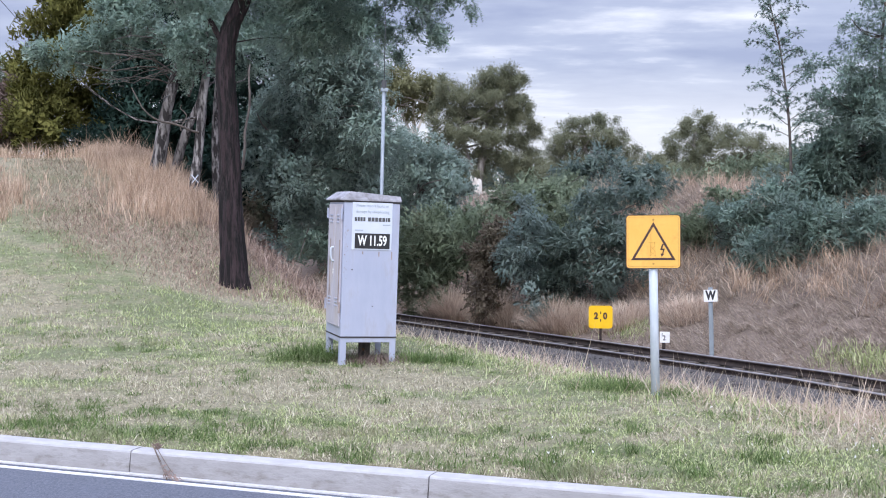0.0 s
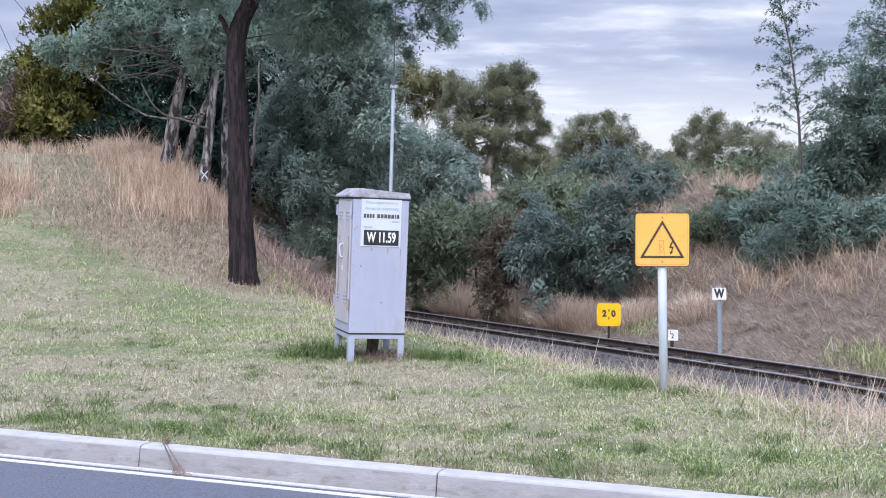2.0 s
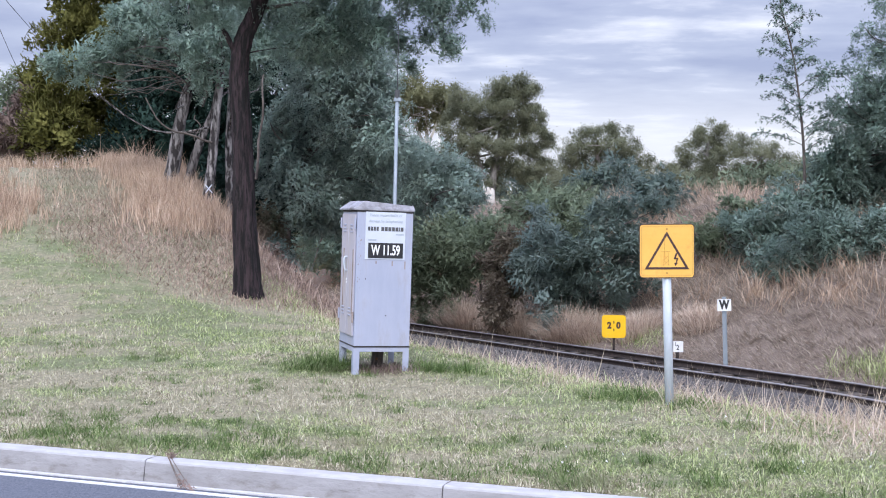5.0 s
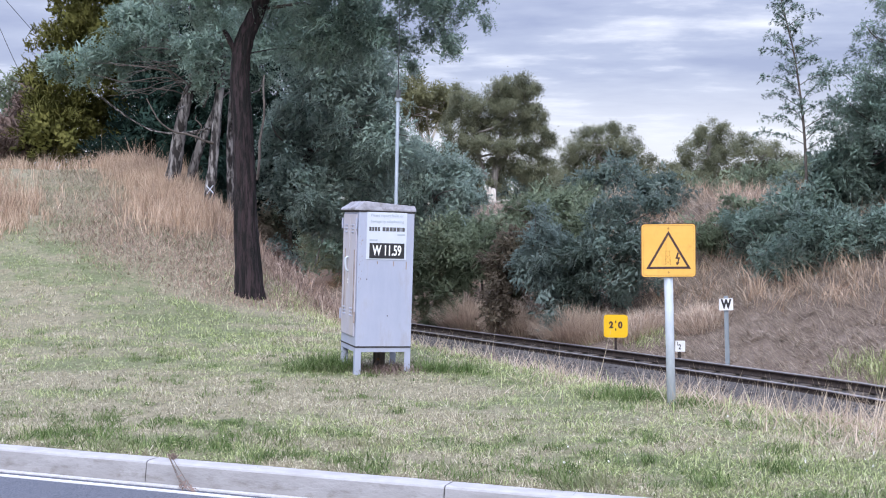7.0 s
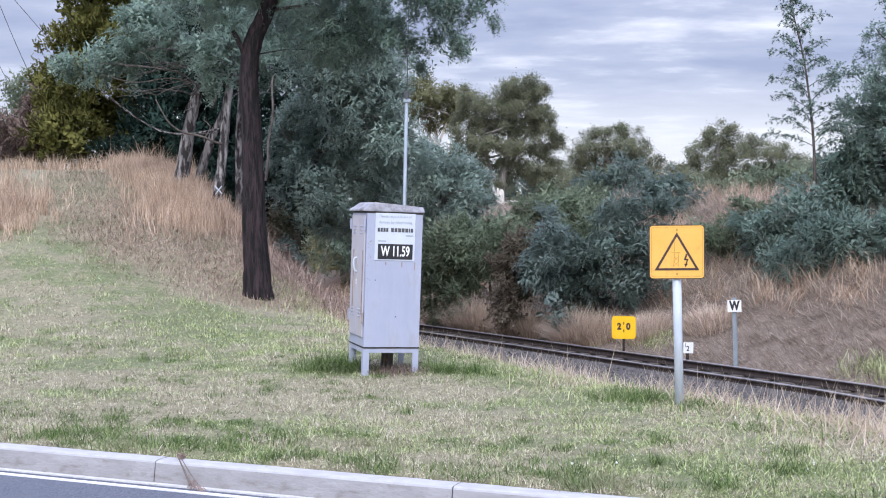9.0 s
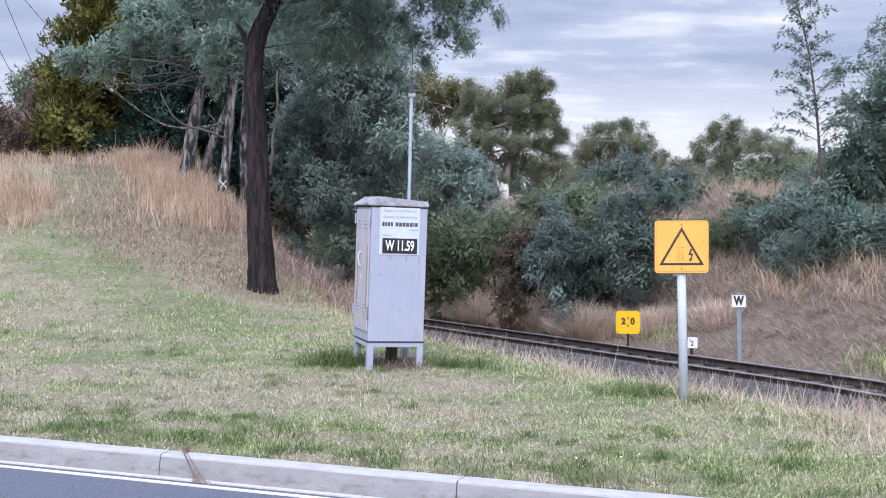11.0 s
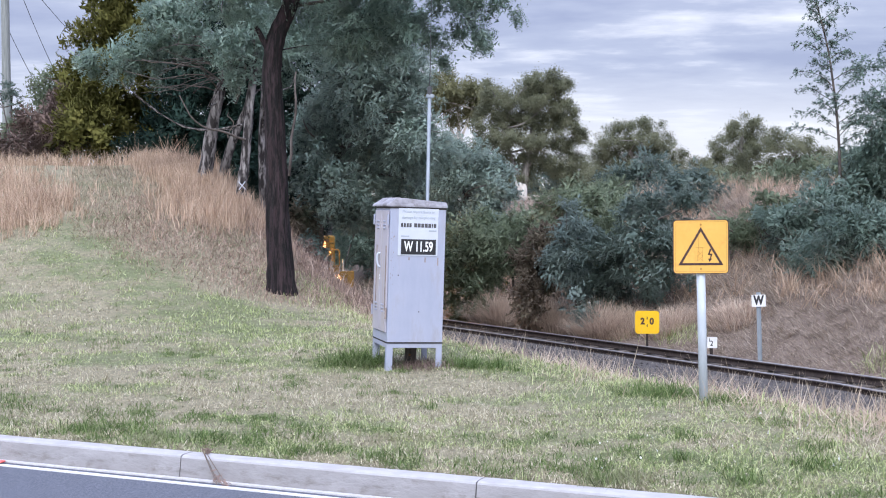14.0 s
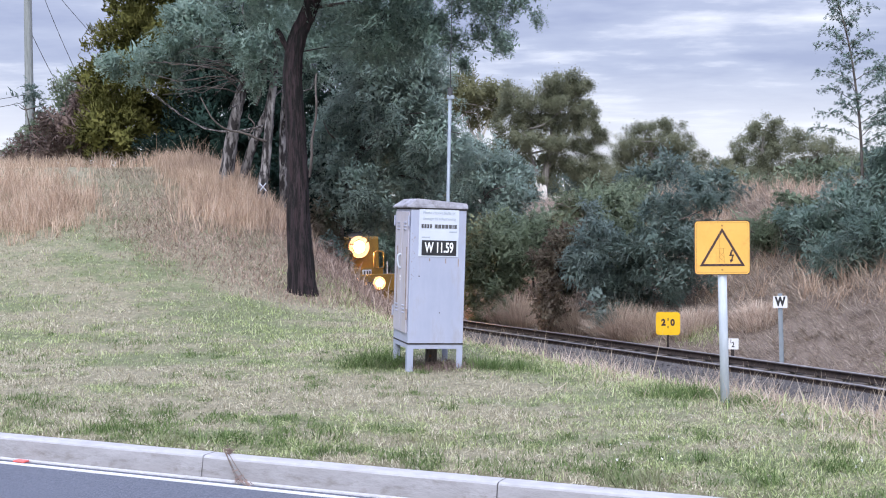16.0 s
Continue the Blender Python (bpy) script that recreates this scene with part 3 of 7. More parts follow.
def make_track():
    track = new("railway_track")
    track.matrix_basis = Matrix.Identity(4)
    tagged(track, "narrow gauge railway track with rusty rails and grey ballast", "railway track", kind="structure")
    ss = np.concatenate((np.arange(-60, -21, 6.0), np.arange(-21, 70, 1.0)))
    prof_head = [(-0.033, 0), (-0.03, 0.012), (-0.02, 0.018), (0.02, 0.018), (0.03, 0.012), (0.033, 0)]
    prof_foot = [(-0.062, -0.125), (-0.062, -0.112), (-0.012, -0.095), (-0.009, -0.03), (-0.033, -0.018), (-0.033, 0), (0.033, 0), (0.033, -0.018), (0.009, -0.03), (0.012, -0.095), (0.062, -0.112), (0.062, -0.125)]

    def sweep(name, prof, side, mat, lift=0.0):
        vs = []
        for s in ss:
            c = C0 + TD * s
            z = float(rail_z(np.array(s)))
            for o, dz in prof:
                p = c + TN * (side + o)
                vs.append((p[0], p[1], z - 0.018 + dz + lift))
        k = len(prof)
        q = [(i * k + j, i * k + (j + 1) % k, (i + 1) * k + (j + 1) % k, (i + 1) * k + j) for i in range(len(ss) - 1) for j in range(k)]
        return ob_np(name, np.array(vs), [np.array(q)], mat, track)
    for side in (-0.57, 0.57):
        sweep("rail", prof_foot, side, M["steel_dark"])
        sweep("rail_head", prof_head, side, M["rail_top"])
    sweep("ballast_bed", [(-2.6, -0.50), (-1.5, -0.19), (-0.9, -0.15), (0.44, -0.17), (0.66, -0.075), (1.5, -0.085), (2.6, -0.26), (4.6, -0.40), (5.6, -0.60), (5.6, -0.9), (-2.6, -0.9)], 0.0, M["ballast"])
    bm = box(bmesh.new(), -0.115, 0.115, -1.05, 1.05, -0.13, 0.0, 0.012, 1)
    me = bpy.data.meshes.new("sleeper")
    bm.to_mesh(me)
    bm.free()
    me.materials.append(M["sleeper"])
    ang = math.degrees(math.atan2(TD[1], TD[0]))
    for k, s in enumerate(np.arange(-20, 52, 0.66)):
        c = C0 + TD * (s + random.uniform(-0.03, 0.03))
        ob = new("sleeper", me)
        ob.parent = track
        ob.matrix_basis = pose(c[0], c[1], float(rail_z(np.array(s))) - 0.145, 0, 0, ang + random.uniform(-1, 1))
    # loose stones over the bed
    rng = np.random.default_rng(5)
    n = 12000
    s = rng.uniform(-8, 20, n)
    u = rng.uniform(-2.3, 7.0, n)
    au = np.abs(u)
    z = rail_z(s) - 0.02 - np.where((u > 0.66) & (u < 1.5), 0.08, np.where(au < 1.5, 0.17, np.where(u > 0, np.interp(au, [1.5, 2.6, 4.6, 5.6], [0.085, 0.26, 0.40, 0.60]), 0.19 + (au - 1.5) * 0.28)))
    p = C0[None] + TD[None] * s[:, None] + TN[None] * u[:, None]
    g = ground_z(p[:, 0], p[:, 1])
    z = np.maximum(z, g)
    r = rng.uniform(0.014, 0.04, n)
    octa = np.array([(1, 0, 0), (0, 1, 0), (-1, 0, 0), (0, -1, 0), (0, 0, 0.8), (0, 0, -0.8)], float)
    tri = np.array([(0, 1, 4), (1, 2, 4), (2, 3, 4), (3, 0, 4), (1, 0, 5), (2, 1, 5), (3, 2, 5), (0, 3, 5)])
    sh = octa[None] * r[:, None, None] * rng.uniform(0.6, 1.4, (n, 6, 1))
    a = rng.uniform(0, 6.28, n)
    ca, sa = np.cos(a)[:, None], np.sin(a)[:, None]
    rot = np.stack([sh[..., 0] * ca - sh[..., 1] * sa, sh[..., 0] * sa + sh[..., 1] * ca, sh[..., 2]], -1)
    v = rot + np.stack([p[:, 0], p[:, 1], z], -1)[:, None]
    f = tri[None] + 6 * np.arange(n)[:, None, None]
    st = ob_np("ballast_stones", v.reshape(-1, 3), [f.reshape(-1, 3)], M["stone"], track)
    tagged(st, "loose grey ballast stones", kind="stuff")


# ---- plants ----


def unit(v):
    return v / (np.linalg.norm(v, axis=-1, keepdims=True) + 1e-9)


def leaves(rng, centers, outward, per, spread, length, width, droop):
    """Leaves in sprays that point outward; they face the light more than they stand edgewise. Vertices and triangles."""
    n = len(centers) * per
    c = np.repeat(centers, per, 0)
    o = np.repeat(outward, per, 0)
    reach = rng.uniform(-0.6, 1.7, (n, 1))
    off = rng.normal(size=(n, 3)) * spread * (0.95 - 0.28 * reach) + o * reach * spread
    p = c + off
    lie = np.repeat(rng.normal(size=(len(centers), 3)), per, 0)
    d = unit(0.7 * o + 0.55 * lie + 0.38 * rng.normal(size=(n, 3)) - np.array([0, 0, droop]))
    face = unit(o + np.array([0, 0, 0.35]) + 0.4 * rng.normal(size=(n, 3)))
    side = unit(np.cross(d, face))
    ln = length * rng.uniform(0.7, 1.6, (n, 1))
    wd = width * rng.uniform(0.8, 1.5, (n, 1))
    v = np.stack([p + side * wd * 0.5, p + d * ln, p - side * wd * 0.5], 1)
    f = np.arange(n * 3).reshape(-1, 3)
    soft = np.repeat(unit(o + np.array([0, 0, 0.15]) + 0.2 * rng.normal(size=(n, 3))), 3, 0)
    return v.reshape(-1, 3), f, soft


def fronds(rng, centers, outward, per, spread, length, width, droop, lift=0.35):
    """Feathery fronds: a bent midrib with leaflets in pairs on both sides. Vertices, triangles and soft normals."""
    pairs = 4
    width = width * 1.35
    nf = max(2, per // (2 * pairs))
    n = len(centers) * nf
    o = np.repeat(outward, nf, 0)
    base = np.repeat(centers, nf, 0) + rng.normal(size=(n, 3)) * spread * 0.5
    d = unit(0.8 * o + 0.75 * rng.normal(size=(n, 3)) - np.array([0, 0, droop]))
    reach = spread * rng.uniform(0.8, 1.9, (n, 1))
    face = unit(o + np.array([0, 0, 0.45]) + 0.55 * rng.normal(size=(n, 3)))
    side = unit(np.cross(d, face))
    sag = np.array([0, 0, -1.0]) * reach * max(droop, 0.0) * 0.9
    tris = []
    for i in range(pairs):
        t = 0.12 + 0.88 * (i + 0.5) / pairs
        p = base + d * reach * t + sag * t * t
        ln = length * (1.15 - 0.9 * abs(t - 0.4)) * rng.uniform(0.75, 1.3, (n, 1))
        for s in (-1, 1):
            q = unit(0.55 * d + s * side + 0.2 * rng.normal(size=(n, 3)))
            w = d * width * 0.5 * rng.uniform(0.8, 1.4, (n, 1))
            tris.append(np.stack([p - w, p + w, p + q * ln], 1))
    v = np.stack(tris, 1).reshape(-1, 3)
    f = np.arange(len(v)).reshape(-1, 3)
    soft = np.repeat(unit(o + np.array([0, 0, lift]) + 0.3 * rng.normal(size=(n, 3))), 6 * pairs, 0)
    return v, f, soft


def in_blobs(rng, blobs, n, skin=0.45, sag=0.2):
    """Cluster centres along branchlets that reach out through ellipsoids (x, y, z, rx, ry, rz). Also their outward ways."""
    b = np.array(blobs, float)
    wgt = (b[:, 3] * b[:, 4] * b[:, 5]) ** 0.72
    share = np.maximum(2, np.round(n * wgt / wgt.sum() / 4)).astype(int)
    owner = np.repeat(np.arange(len(b)), share)
    way = unit(rng.normal(size=(len(owner), 3)) + np.array([0, 0, 0.35]))
    tip = rng.uniform(0.72, 1.25, len(owner))
    j = rng.integers(len(owner), size=n)
    t = (0.22 + 0.78 * rng.uniform(0, 1, n) ** skin)[:, None]
    k = owner[j]
    bend = np.cross(way[j], np.array([0.3, 0.2, 1.0])) * np.sin(9.7 * j)[:, None] * 0.22
    c = b[k, :3] + (way[j] * tip[j, None] * t + bend * t * t - np.array([0, 0, sag]) * t * t) * b[k, 3:6]
    c = c + rng.normal(size=(n, 3)) * 0.07 * b[k, 3:6]
    return c, unit(way[j] + 0.35 * rng.normal(size=(n, 3))), k


def plant(name, label, category, seed, base, trunks, blobs, n_clusters, per, spread, length, width, leaf, bark, droop=0.25, limbs=14, limb_r=0.03, group="", twigs=0, skin=0.45, extra=(), low=0.55):
    """A tree or shrub: an Empty at the base over trunks (paths with radii), limbs to the foliage, and the crown.
    All places but base are relative to it."""
    rng = np.random.default_rng(seed)
    deep = np.random.default_rng(seed + 500)
    gum = leaf in (M["gum"], M["gum_pale"])
    big = 1.18 if gum else 1.1
    blobs = [(x, y + (0.55 * rx * deep.normal() if y == 0 else 0), z, big * rx, big * max(ry, 0.85 * rx), big * rz) for x, y, z, rx, ry, rz in blobs]
    root = new(name)
    root.matrix_basis = Matrix.Translation(base)
    tagged(root, label, category, group)
    heads = []
    for pts, r0, r1 in trunks:
        n = max(6, len(pts) * 5)
        path = spline(pts, n)
        rad = r0 + (r1 - r0) * np.linspace(0, 1, n) ** 0.8
        rad[0] *= 1.35
        rad[1] *= 1.1
        if bark is M["bark_dark"] and r0 > 0.1:
            n = 70
            path = spline(pts, n)
            rad = r0 + (r1 - r0) * np.linspace(0, 1, n) ** 0.8
            rad = rad * (1 + 0.45 * np.exp(-np.linspace(0, 11, n)))
            v, q = furrowed(path, rad, 44, rng)
        else:
            v, q = tube(path, rad, 12, 0.05, rng)
        ob_np("trunk", v, [q], bark, root, True)
        heads.append(path)
    if limbs and heads:
        c, d, k = in_blobs(rng, blobs, limbs, 0.6)
        for j in range(limbs):
            h = heads[rng.integers(len(heads))]
            e = c[j]
            flat = np.linalg.norm(h[:, :2] - e[:2], axis=1)
            s = h[max(int(low * len(h)), int(np.argmin(np.abs(h[:, 2] - (e[2] - 0.45 * flat)))))]
            mid = (s + e) / 2 + rng.normal(size=3) * 0.12 * np.linalg.norm(e - s) + np.array([0, 0, -0.08 * np.linalg.norm(e - s)])
            path = spline([s, mid, e], 9)
            v, q = tube(path, np.linspace(limb_r, limb_r * 0.25, 9) * rng.uniform(0.6, 1.2), 6)
            ob_np("limb", v, [q], bark, root, True)
    for pts, r0, r1 in extra:
        path = spline(pts, 10)
        path[1:] += np.cumsum(rng.normal(size=(9, 3)) * 0.03, 0)
        v, q = tube(path, np.linspace(r0, r1, 10), 6)
        ob_np("dead_limb", v, [q], M["bark_grey"], root, True)
    c, d, k = in_blobs(rng, blobs, n_clusters, skin)
    conifer = False
    if gum:
        v, f, soft = leaves(rng, c, d, per, spread, length, width, droop)
    else:
        conifer = leaf in (M["cypress"], M["cypress_shaded"])
        fine = 0.42 if conifer else 0.66
        v, f, soft = fronds(rng, c, d, per, spread, length * fine, width * 0.8, droop)
    # broad mass of inner leaves behind the sprays
    fill = 0.8 if conifer else 0.62
    ci, di, _ = in_blobs(rng, [(*bl[:3], fill * bl[3], fill * bl[4], fill * bl[5]) for bl in blobs], max(3, n_clusters // 3), 0.6)
    vi, fi, si = leaves(rng, ci, di, per // (9 if gum else 3 if conifer else 5), spread * 1.1, length * 1.3, width * (1.5 if gum else 1.9), droop)
    f = np.concatenate((f, fi + len(v)))
    v, soft = np.concatenate((v, vi)), np.concatenate((soft, si))
    crown = ob_np("crown", v, [f], leaf, root, True)
    crown.data.normals_split_custom_set_from_vertices(soft)
    if twigs:
        ch = []
        bc = np.array(blobs, float)[k[:twigs], :3]
        for a, b in zip(bc, c[:twigs]):
            m = (a + b) / 2 + rng.normal(size=3) * 0.1
            ch.append(tube(spline([a + (b - a) * 0.35, m, b], 5), np.linspace(0.012, 0.004, 5), 3))
        v, q = join_np(ch)
        tagged(ob_np("twiggy_growth", v, [q], bark, root), kind="stuff")
    return root


def feather_sapling(base, stem):
    """A slender young wattle: a curved stem, long side branches that sag at the tips, fronds set along each."""
    rng = np.random.default_rng(134)
    root = new("wattle_sapling")
    root.matrix_basis = Matrix.Translation(base)
    tagged(root, "slender feathery wattle sapling against the sky", "sapling")
    path = spline(stem, 60) - np.array([0, 0, base[2]])
    v, q = tube(path, np.linspace(0.045, 0.009, 60), 10)
    ob_np("trunk", v, [q], M["bark_grey"], root, True)
    cen, out = [], []
    for i in range(44):
        h = 0.30 + 0.70 * i / 43
        p = path[min(59, int(h * 59))]
        az = 2.4 * i + rng.uniform(-0.5, 0.5)
        ln = (0.22 + 2.1 * (1 - h)) * rng.uniform(0.55, 1.1)
        way = np.array([math.cos(az), 0.8 * math.sin(az), 0.42 + 0.5 * h])
        way = way / np.linalg.norm(way)
        bp = np.array([p + way * ln * t + np.array([0, 0, -0.30 * ln * t ** 3]) + np.array([0.03, 0.03, 0.02]) * math.sin(7 * t + i) for t in np.linspace(0, 1, 12)])
        v, q = tube(bp, np.linspace(0.011, 0.003, 12), 5)
        ob_np("limb", v, [q], M["bark_grey"], root, True)
        n = int(4 + ln * 15)
        t = np.linspace(0.18, 1.0, n) * 11
        at = np.stack([np.interp(t, np.arange(12), bp[:, a]) for a in range(3)], -1)
        cross = np.cross(way, (0, 0, 1.0))
        cen.append(at)
        out.append(unit(0.5 * way + (((np.arange(n) % 2) * 2 - 1)[:, None]) * cross + 0.25 * rng.normal(size=(n, 3))))
    v, f, soft = fronds(rng, np.concatenate(cen), np.concatenate(out), 30, 0.085, 0.048, 0.016, 0.25)
    crown = ob_np("crown", v, [f], M["wattle_mid"], root, True)
    crown.data.normals_split_custom_set_from_vertices(soft)


def blades(name, pts, height, width, lean, mat, seed, label, category, bend=0.5, segs=2, way=None):
    """Grass: one tapered, bent blade at each point."""
    rng = np.random.default_rng(seed)
    n = len(pts)
    h = height if isinstance(height, np.ndarray) else height * rng.uniform(0.5, 1.35, n)
    a = rng.uniform(0, 2 * np.pi, n)
    ln = lean * rng.uniform(0.1, 1.3, n)
    dirv = np.stack([np.cos(a) * ln, np.sin(a) * ln, np.ones(n)], -1)
    if way is not None:
        dirv = dirv + way
    dirv = unit(dirv)
    fa = rng.uniform(0, 2 * np.pi, n)
    side = np.stack([np.cos(fa), np.sin(fa), 0 * fa], -1) * (width * rng.uniform(0.6, 1.4, n))[:, None] * 0.5
    hh = h[:, None]
    tip = pts + dirv * hh
    tip[:, 2] -= bend * ln * h * 0.6
    tip[:, :2] += dirv[:, :2] * hh * bend * 0.6
    if segs == 1:
        v = np.stack([pts - side, pts + side, tip], 1).reshape(-1, 3)
        faces = [np.arange(n * 3).reshape(-1, 3)]
    else:
        mid = pts + dirv * hh * 0.55
        v = np.stack([pts - side, pts + side, mid + side * 0.8, mid - side * 0.8, tip], 1).reshape(-1, 3)
        o = 5 * np.arange(n)[:, None]
        faces = [np.array([[0, 1, 2, 3]]) + o, np.array([[3, 2, 4]]) + o]
    ob = ob_np(name, v, faces, mat)
    return tagged(ob, label, category, kind="stuff")


def on_ground(xy, sink=0.0):
    return np.column_stack([xy, ground_z(xy[:, 0], xy[:, 1]) - sink])


def scatter(rng, n, x0, x1, y0, y1):
    return np.column_stack([rng.uniform(x0, x1, n), rng.uniform(y0, y1, n)])


def make_grass():
    rng = np.random.default_rng(11)
    chunks, hs = [], []
    # mown verge, thinner away from the road
    for y0, y1, x0, x1, dens in ((5.5, 9.5, -5.2, 4.6, 4200), (9.5, 13, -6.2, 5.2, 2300), (13, 17, -8.2, 3.5, 1300), (17, 22.5, -10.5, 1.0, 900), (22.5, 33, -15, -5, 260)):
        xy = scatter(rng, int(dens * (x1 - x0) * (y1 - y0)), x0, x1, y0, y1)
        n = (xy[:, 0] - KO[0]) * KN[0] + (xy[:, 1] - KO[1]) * KN[1]
        s, u = track_su(xy[:, 0], xy[:, 1])
        xy = xy[(n < -0.005) & (u > 6.6 + 0.75 * smooth(4, -1, s) + 0.75 * smooth(-3, -7, s) + 0.5 * np.sin(2.1 * s) * np.sin(0.9 * s + 1))]
        edge = 19.6 + 1.0 * np.maximum(0, -4.6 - xy[:, 0]) + 0.3 * np.sin(2.3 * xy[:, 0]) + rng.normal(size=len(xy)) * 0.45
        xy = xy[(xy[:, 1] < edge) | ((xy[:, 0] < -7.4 + 0.6 * np.sin(3 * xy[:, 1])) & (xy[:, 1] < 22.2)) | (rng.uniform(size=len(xy)) < 0.06)]
        clump = 0.5 + 0.5 * np.sin(3.1 * xy[:, 0] + 1.7 * np.sin(2.3 * xy[:, 1])) * np.sin(2.6 * xy[:, 1] + 1.3 * np.sin(1.9 * xy[:, 0]))
        xy = xy[rng.uniform(size=len(xy)) < 0.40 + 0.60 * clump]
        chunks.append(xy)
    xy = np.concatenate(chunks)
    lump = np.sin(5.3 * xy[:, 0] + 2 * np.sin(4.1 * xy[:, 1])) * np.sin(4.7 * xy[:, 1] + 2 * np.sin(3.3 * xy[:, 0]))
    h = (0.033 + 0.022 * lump) * rng.uniform(0.5, 1.6, len(xy)) + 0.045 * (rng.uniform(size=len(xy)) < 0.03)
    near = xy[:, 1] < 13.5
    blades("lawn_grass", on_ground(xy[near], 0.004), h[near], 0.0058, 1.5, M["lawn"], 21, "patchy mown verge grass, part green and part straw", "grass")
    far = ~near
    blades("lawn_grass", on_ground(xy[far], 0.004), h[far] * 1.25, 0.013, 1.1, M["lawn"], 31, "patchy mown grass on the rising slope", "grass", 0.5, 1)
    # long green tufts by the kerb, the cabinet and the sign
    tufts = []
    for e in np.arange(-7, 5.5, 0.16):
        if rng.uniform() < 0.8:
            c = KO + KE * e - KN * rng.uniform(0.05, 0.42)
            tufts.append((c[0], c[1], rng.uniform(0.05, 0.14), rng.uniform(0.08, 0.20) * (0.55 + 0.45 * math.sin(1.7 * e) ** 2), rng.integers(70, 150)))
    for e in np.arange(-7, -0.6, 0.11):
        c = KO + KE * e - KN * rng.uniform(0.3, 1.3)
        tufts.append((c[0], c[1], rng.uniform(0.04, 0.11), rng.uniform(0.05, 0.12), 55))
    for cx, cy, k, sp, hh in ((-1.36, 12.6, 22, 0.12, 0.25), (-0.32, 12.65, 6, 0.1, 0.18), (-0.05, 12.5, 7, 0.13, 0.2), (1.6, 10.7, 9, 0.25, 0.16), (1.95, 10.4, 6, 0.2, 0.12), (1.5, 7.9, 7, 0.5, 0.12), (2.6, 8.0, 4, 0.5, 0.1), (0.7, 8.5, 10, 0.5, 0.09), (-2.6, 9.3, 8, 0.5, 0.08), (3.2, 9.0, 4, 0.5, 0.12)):
        for _ in range(k):
            tufts.append((cx + rng.normal() * sp, cy + rng.normal() * sp * 0.6, rng.uniform(0.04, 0.1), hh * rng.uniform(0.6, 1.3), 60))
    for cx, cy in np.concatenate((np.concatenate((scatter(rng, 230, -4.5, 0.6, 5.6, 10.5), scatter(rng, 80, 0.6, 4.2, 5.6, 10.5))), scatter(rng, 260, -6, 2.5, 10.5, 16))):
        if np.sin(1.9 * cx + 1.2 * np.sin(1.3 * cy)) * np.sin(1.6 * cy + np.sin(1.1 * cx)) > rng.uniform(-0.7, 0.5):
            tufts.append((cx, cy, rng.uniform(0.03, 0.09), rng.uniform(0.05, 0.105), 40))
    ps, hs = [], []
    for cx, cy, r, hh, k in tufts:
        ps.append(np.column_stack([cx + rng.normal(size=k) * r, cy + rng.normal(size=k) * r]))
        hs.append(hh * rng.uniform(0.5, 1.25, k))
    xy, h = np.concatenate(ps), np.concatenate(hs)
    n = (xy[:, 0] - KO[0]) * KN[0] + (xy[:, 1] - KO[1]) * KN[1]
    ok = n < -0.01
    blades("grass_tufts", on_ground(xy[ok], 0.005), h[ok], 0.005, 1.0, M["kerb_tuft"], 22, "longer green grass tufts along kerb and posts", "grass", 1.5)
    # clippings and dead bits lying among the blades
    xy = np.concatenate((scatter(rng, 46000, -5.2, 4.4, 5.6, 12), scatter(rng, 26000, -7.5, 3.0, 12, 18.5)))
    n = (xy[:, 0] - KO[0]) * KN[0] + (xy[:, 1] - KO[1]) * KN[1]
    s, u = track_su(xy[:, 0], xy[:, 1])
    xy = xy[(n < -0.02) & (u > 7.3)]
    blades("lawn_thatch", on_ground(xy, -0.008), 0.04, 0.0042, 3.0, M["thatch"], 43, "pale and dark dead clippings lying in the verge grass", "grass", 0.2, 1)
    # dead stalks below the cabinet
    xy = np.array([[-0.72, 12.55]]) + rng.normal(size=(420, 2)) * np.array([0.2, 0.14])
    blades("dead_stalks", on_ground(xy, 0.005), 0.17, 0.006, 1.8, M["dead_leaf"], 36, "brown dead stalks heaped below the cabinet", "grass", 1.2)
    # tall straw on the hill
    chunks, hs, ways = [], [], []
    for cx, cy, sx, sy, n, hh in ((-9.2, 23.8, 0.75, 1.0, 3600, 0.45), (-11.0, 25.6, 0.9, 1.3, 3400, 0.45), (-12.8, 28, 1.1, 1.6, 2600, 0.4), (-5.5, 24.4, 0.55, 0.8, 2400, 0.45), (-6.1, 26.4, 0.6, 1.0, 3600, 0.42), (-6.8, 28.4, 0.65, 0.9, 3400, 0.42), (-7.7, 30.4, 0.7, 0.8, 3200, 0.42), (-9.2, 32.3, 0.9, 0.6, 3000, 0.48), (-5.0, 25.6, 0.4, 0.8, 1500, 0.55), (-12.5, 35, 2.4, 1.0, 2200, 0.42), (-15.5, 33, 1.5, 2, 2000, 0.45), (-7.9, 31.5, 1.0, 0.8, 400, 0.8), (-6.3, 28.5, 0.6, 0.8, 300, 0.65)):
        nt = n // 7
        c = np.column_stack([cx + np.clip(rng.normal(size=nt), -2.2, 2.2) * sx * 0.8, cy + rng.normal(size=nt) * sy])
        chunks.append(np.repeat(c, 9, 0) + rng.normal(size=(nt * 9, 2)) * 0.045)
        hs.append(np.repeat(hh * rng.uniform(0.5, 1.35, nt), 9) * rng.uniform(0.55, 1.15, nt * 9))
        ways.append(np.repeat(np.column_stack([rng.normal(size=(nt, 2)) * 0.28, np.zeros(nt)]), 9, 0))
    xy, h, way = np.concatenate(chunks), np.concatenate(hs), np.concatenate(ways)
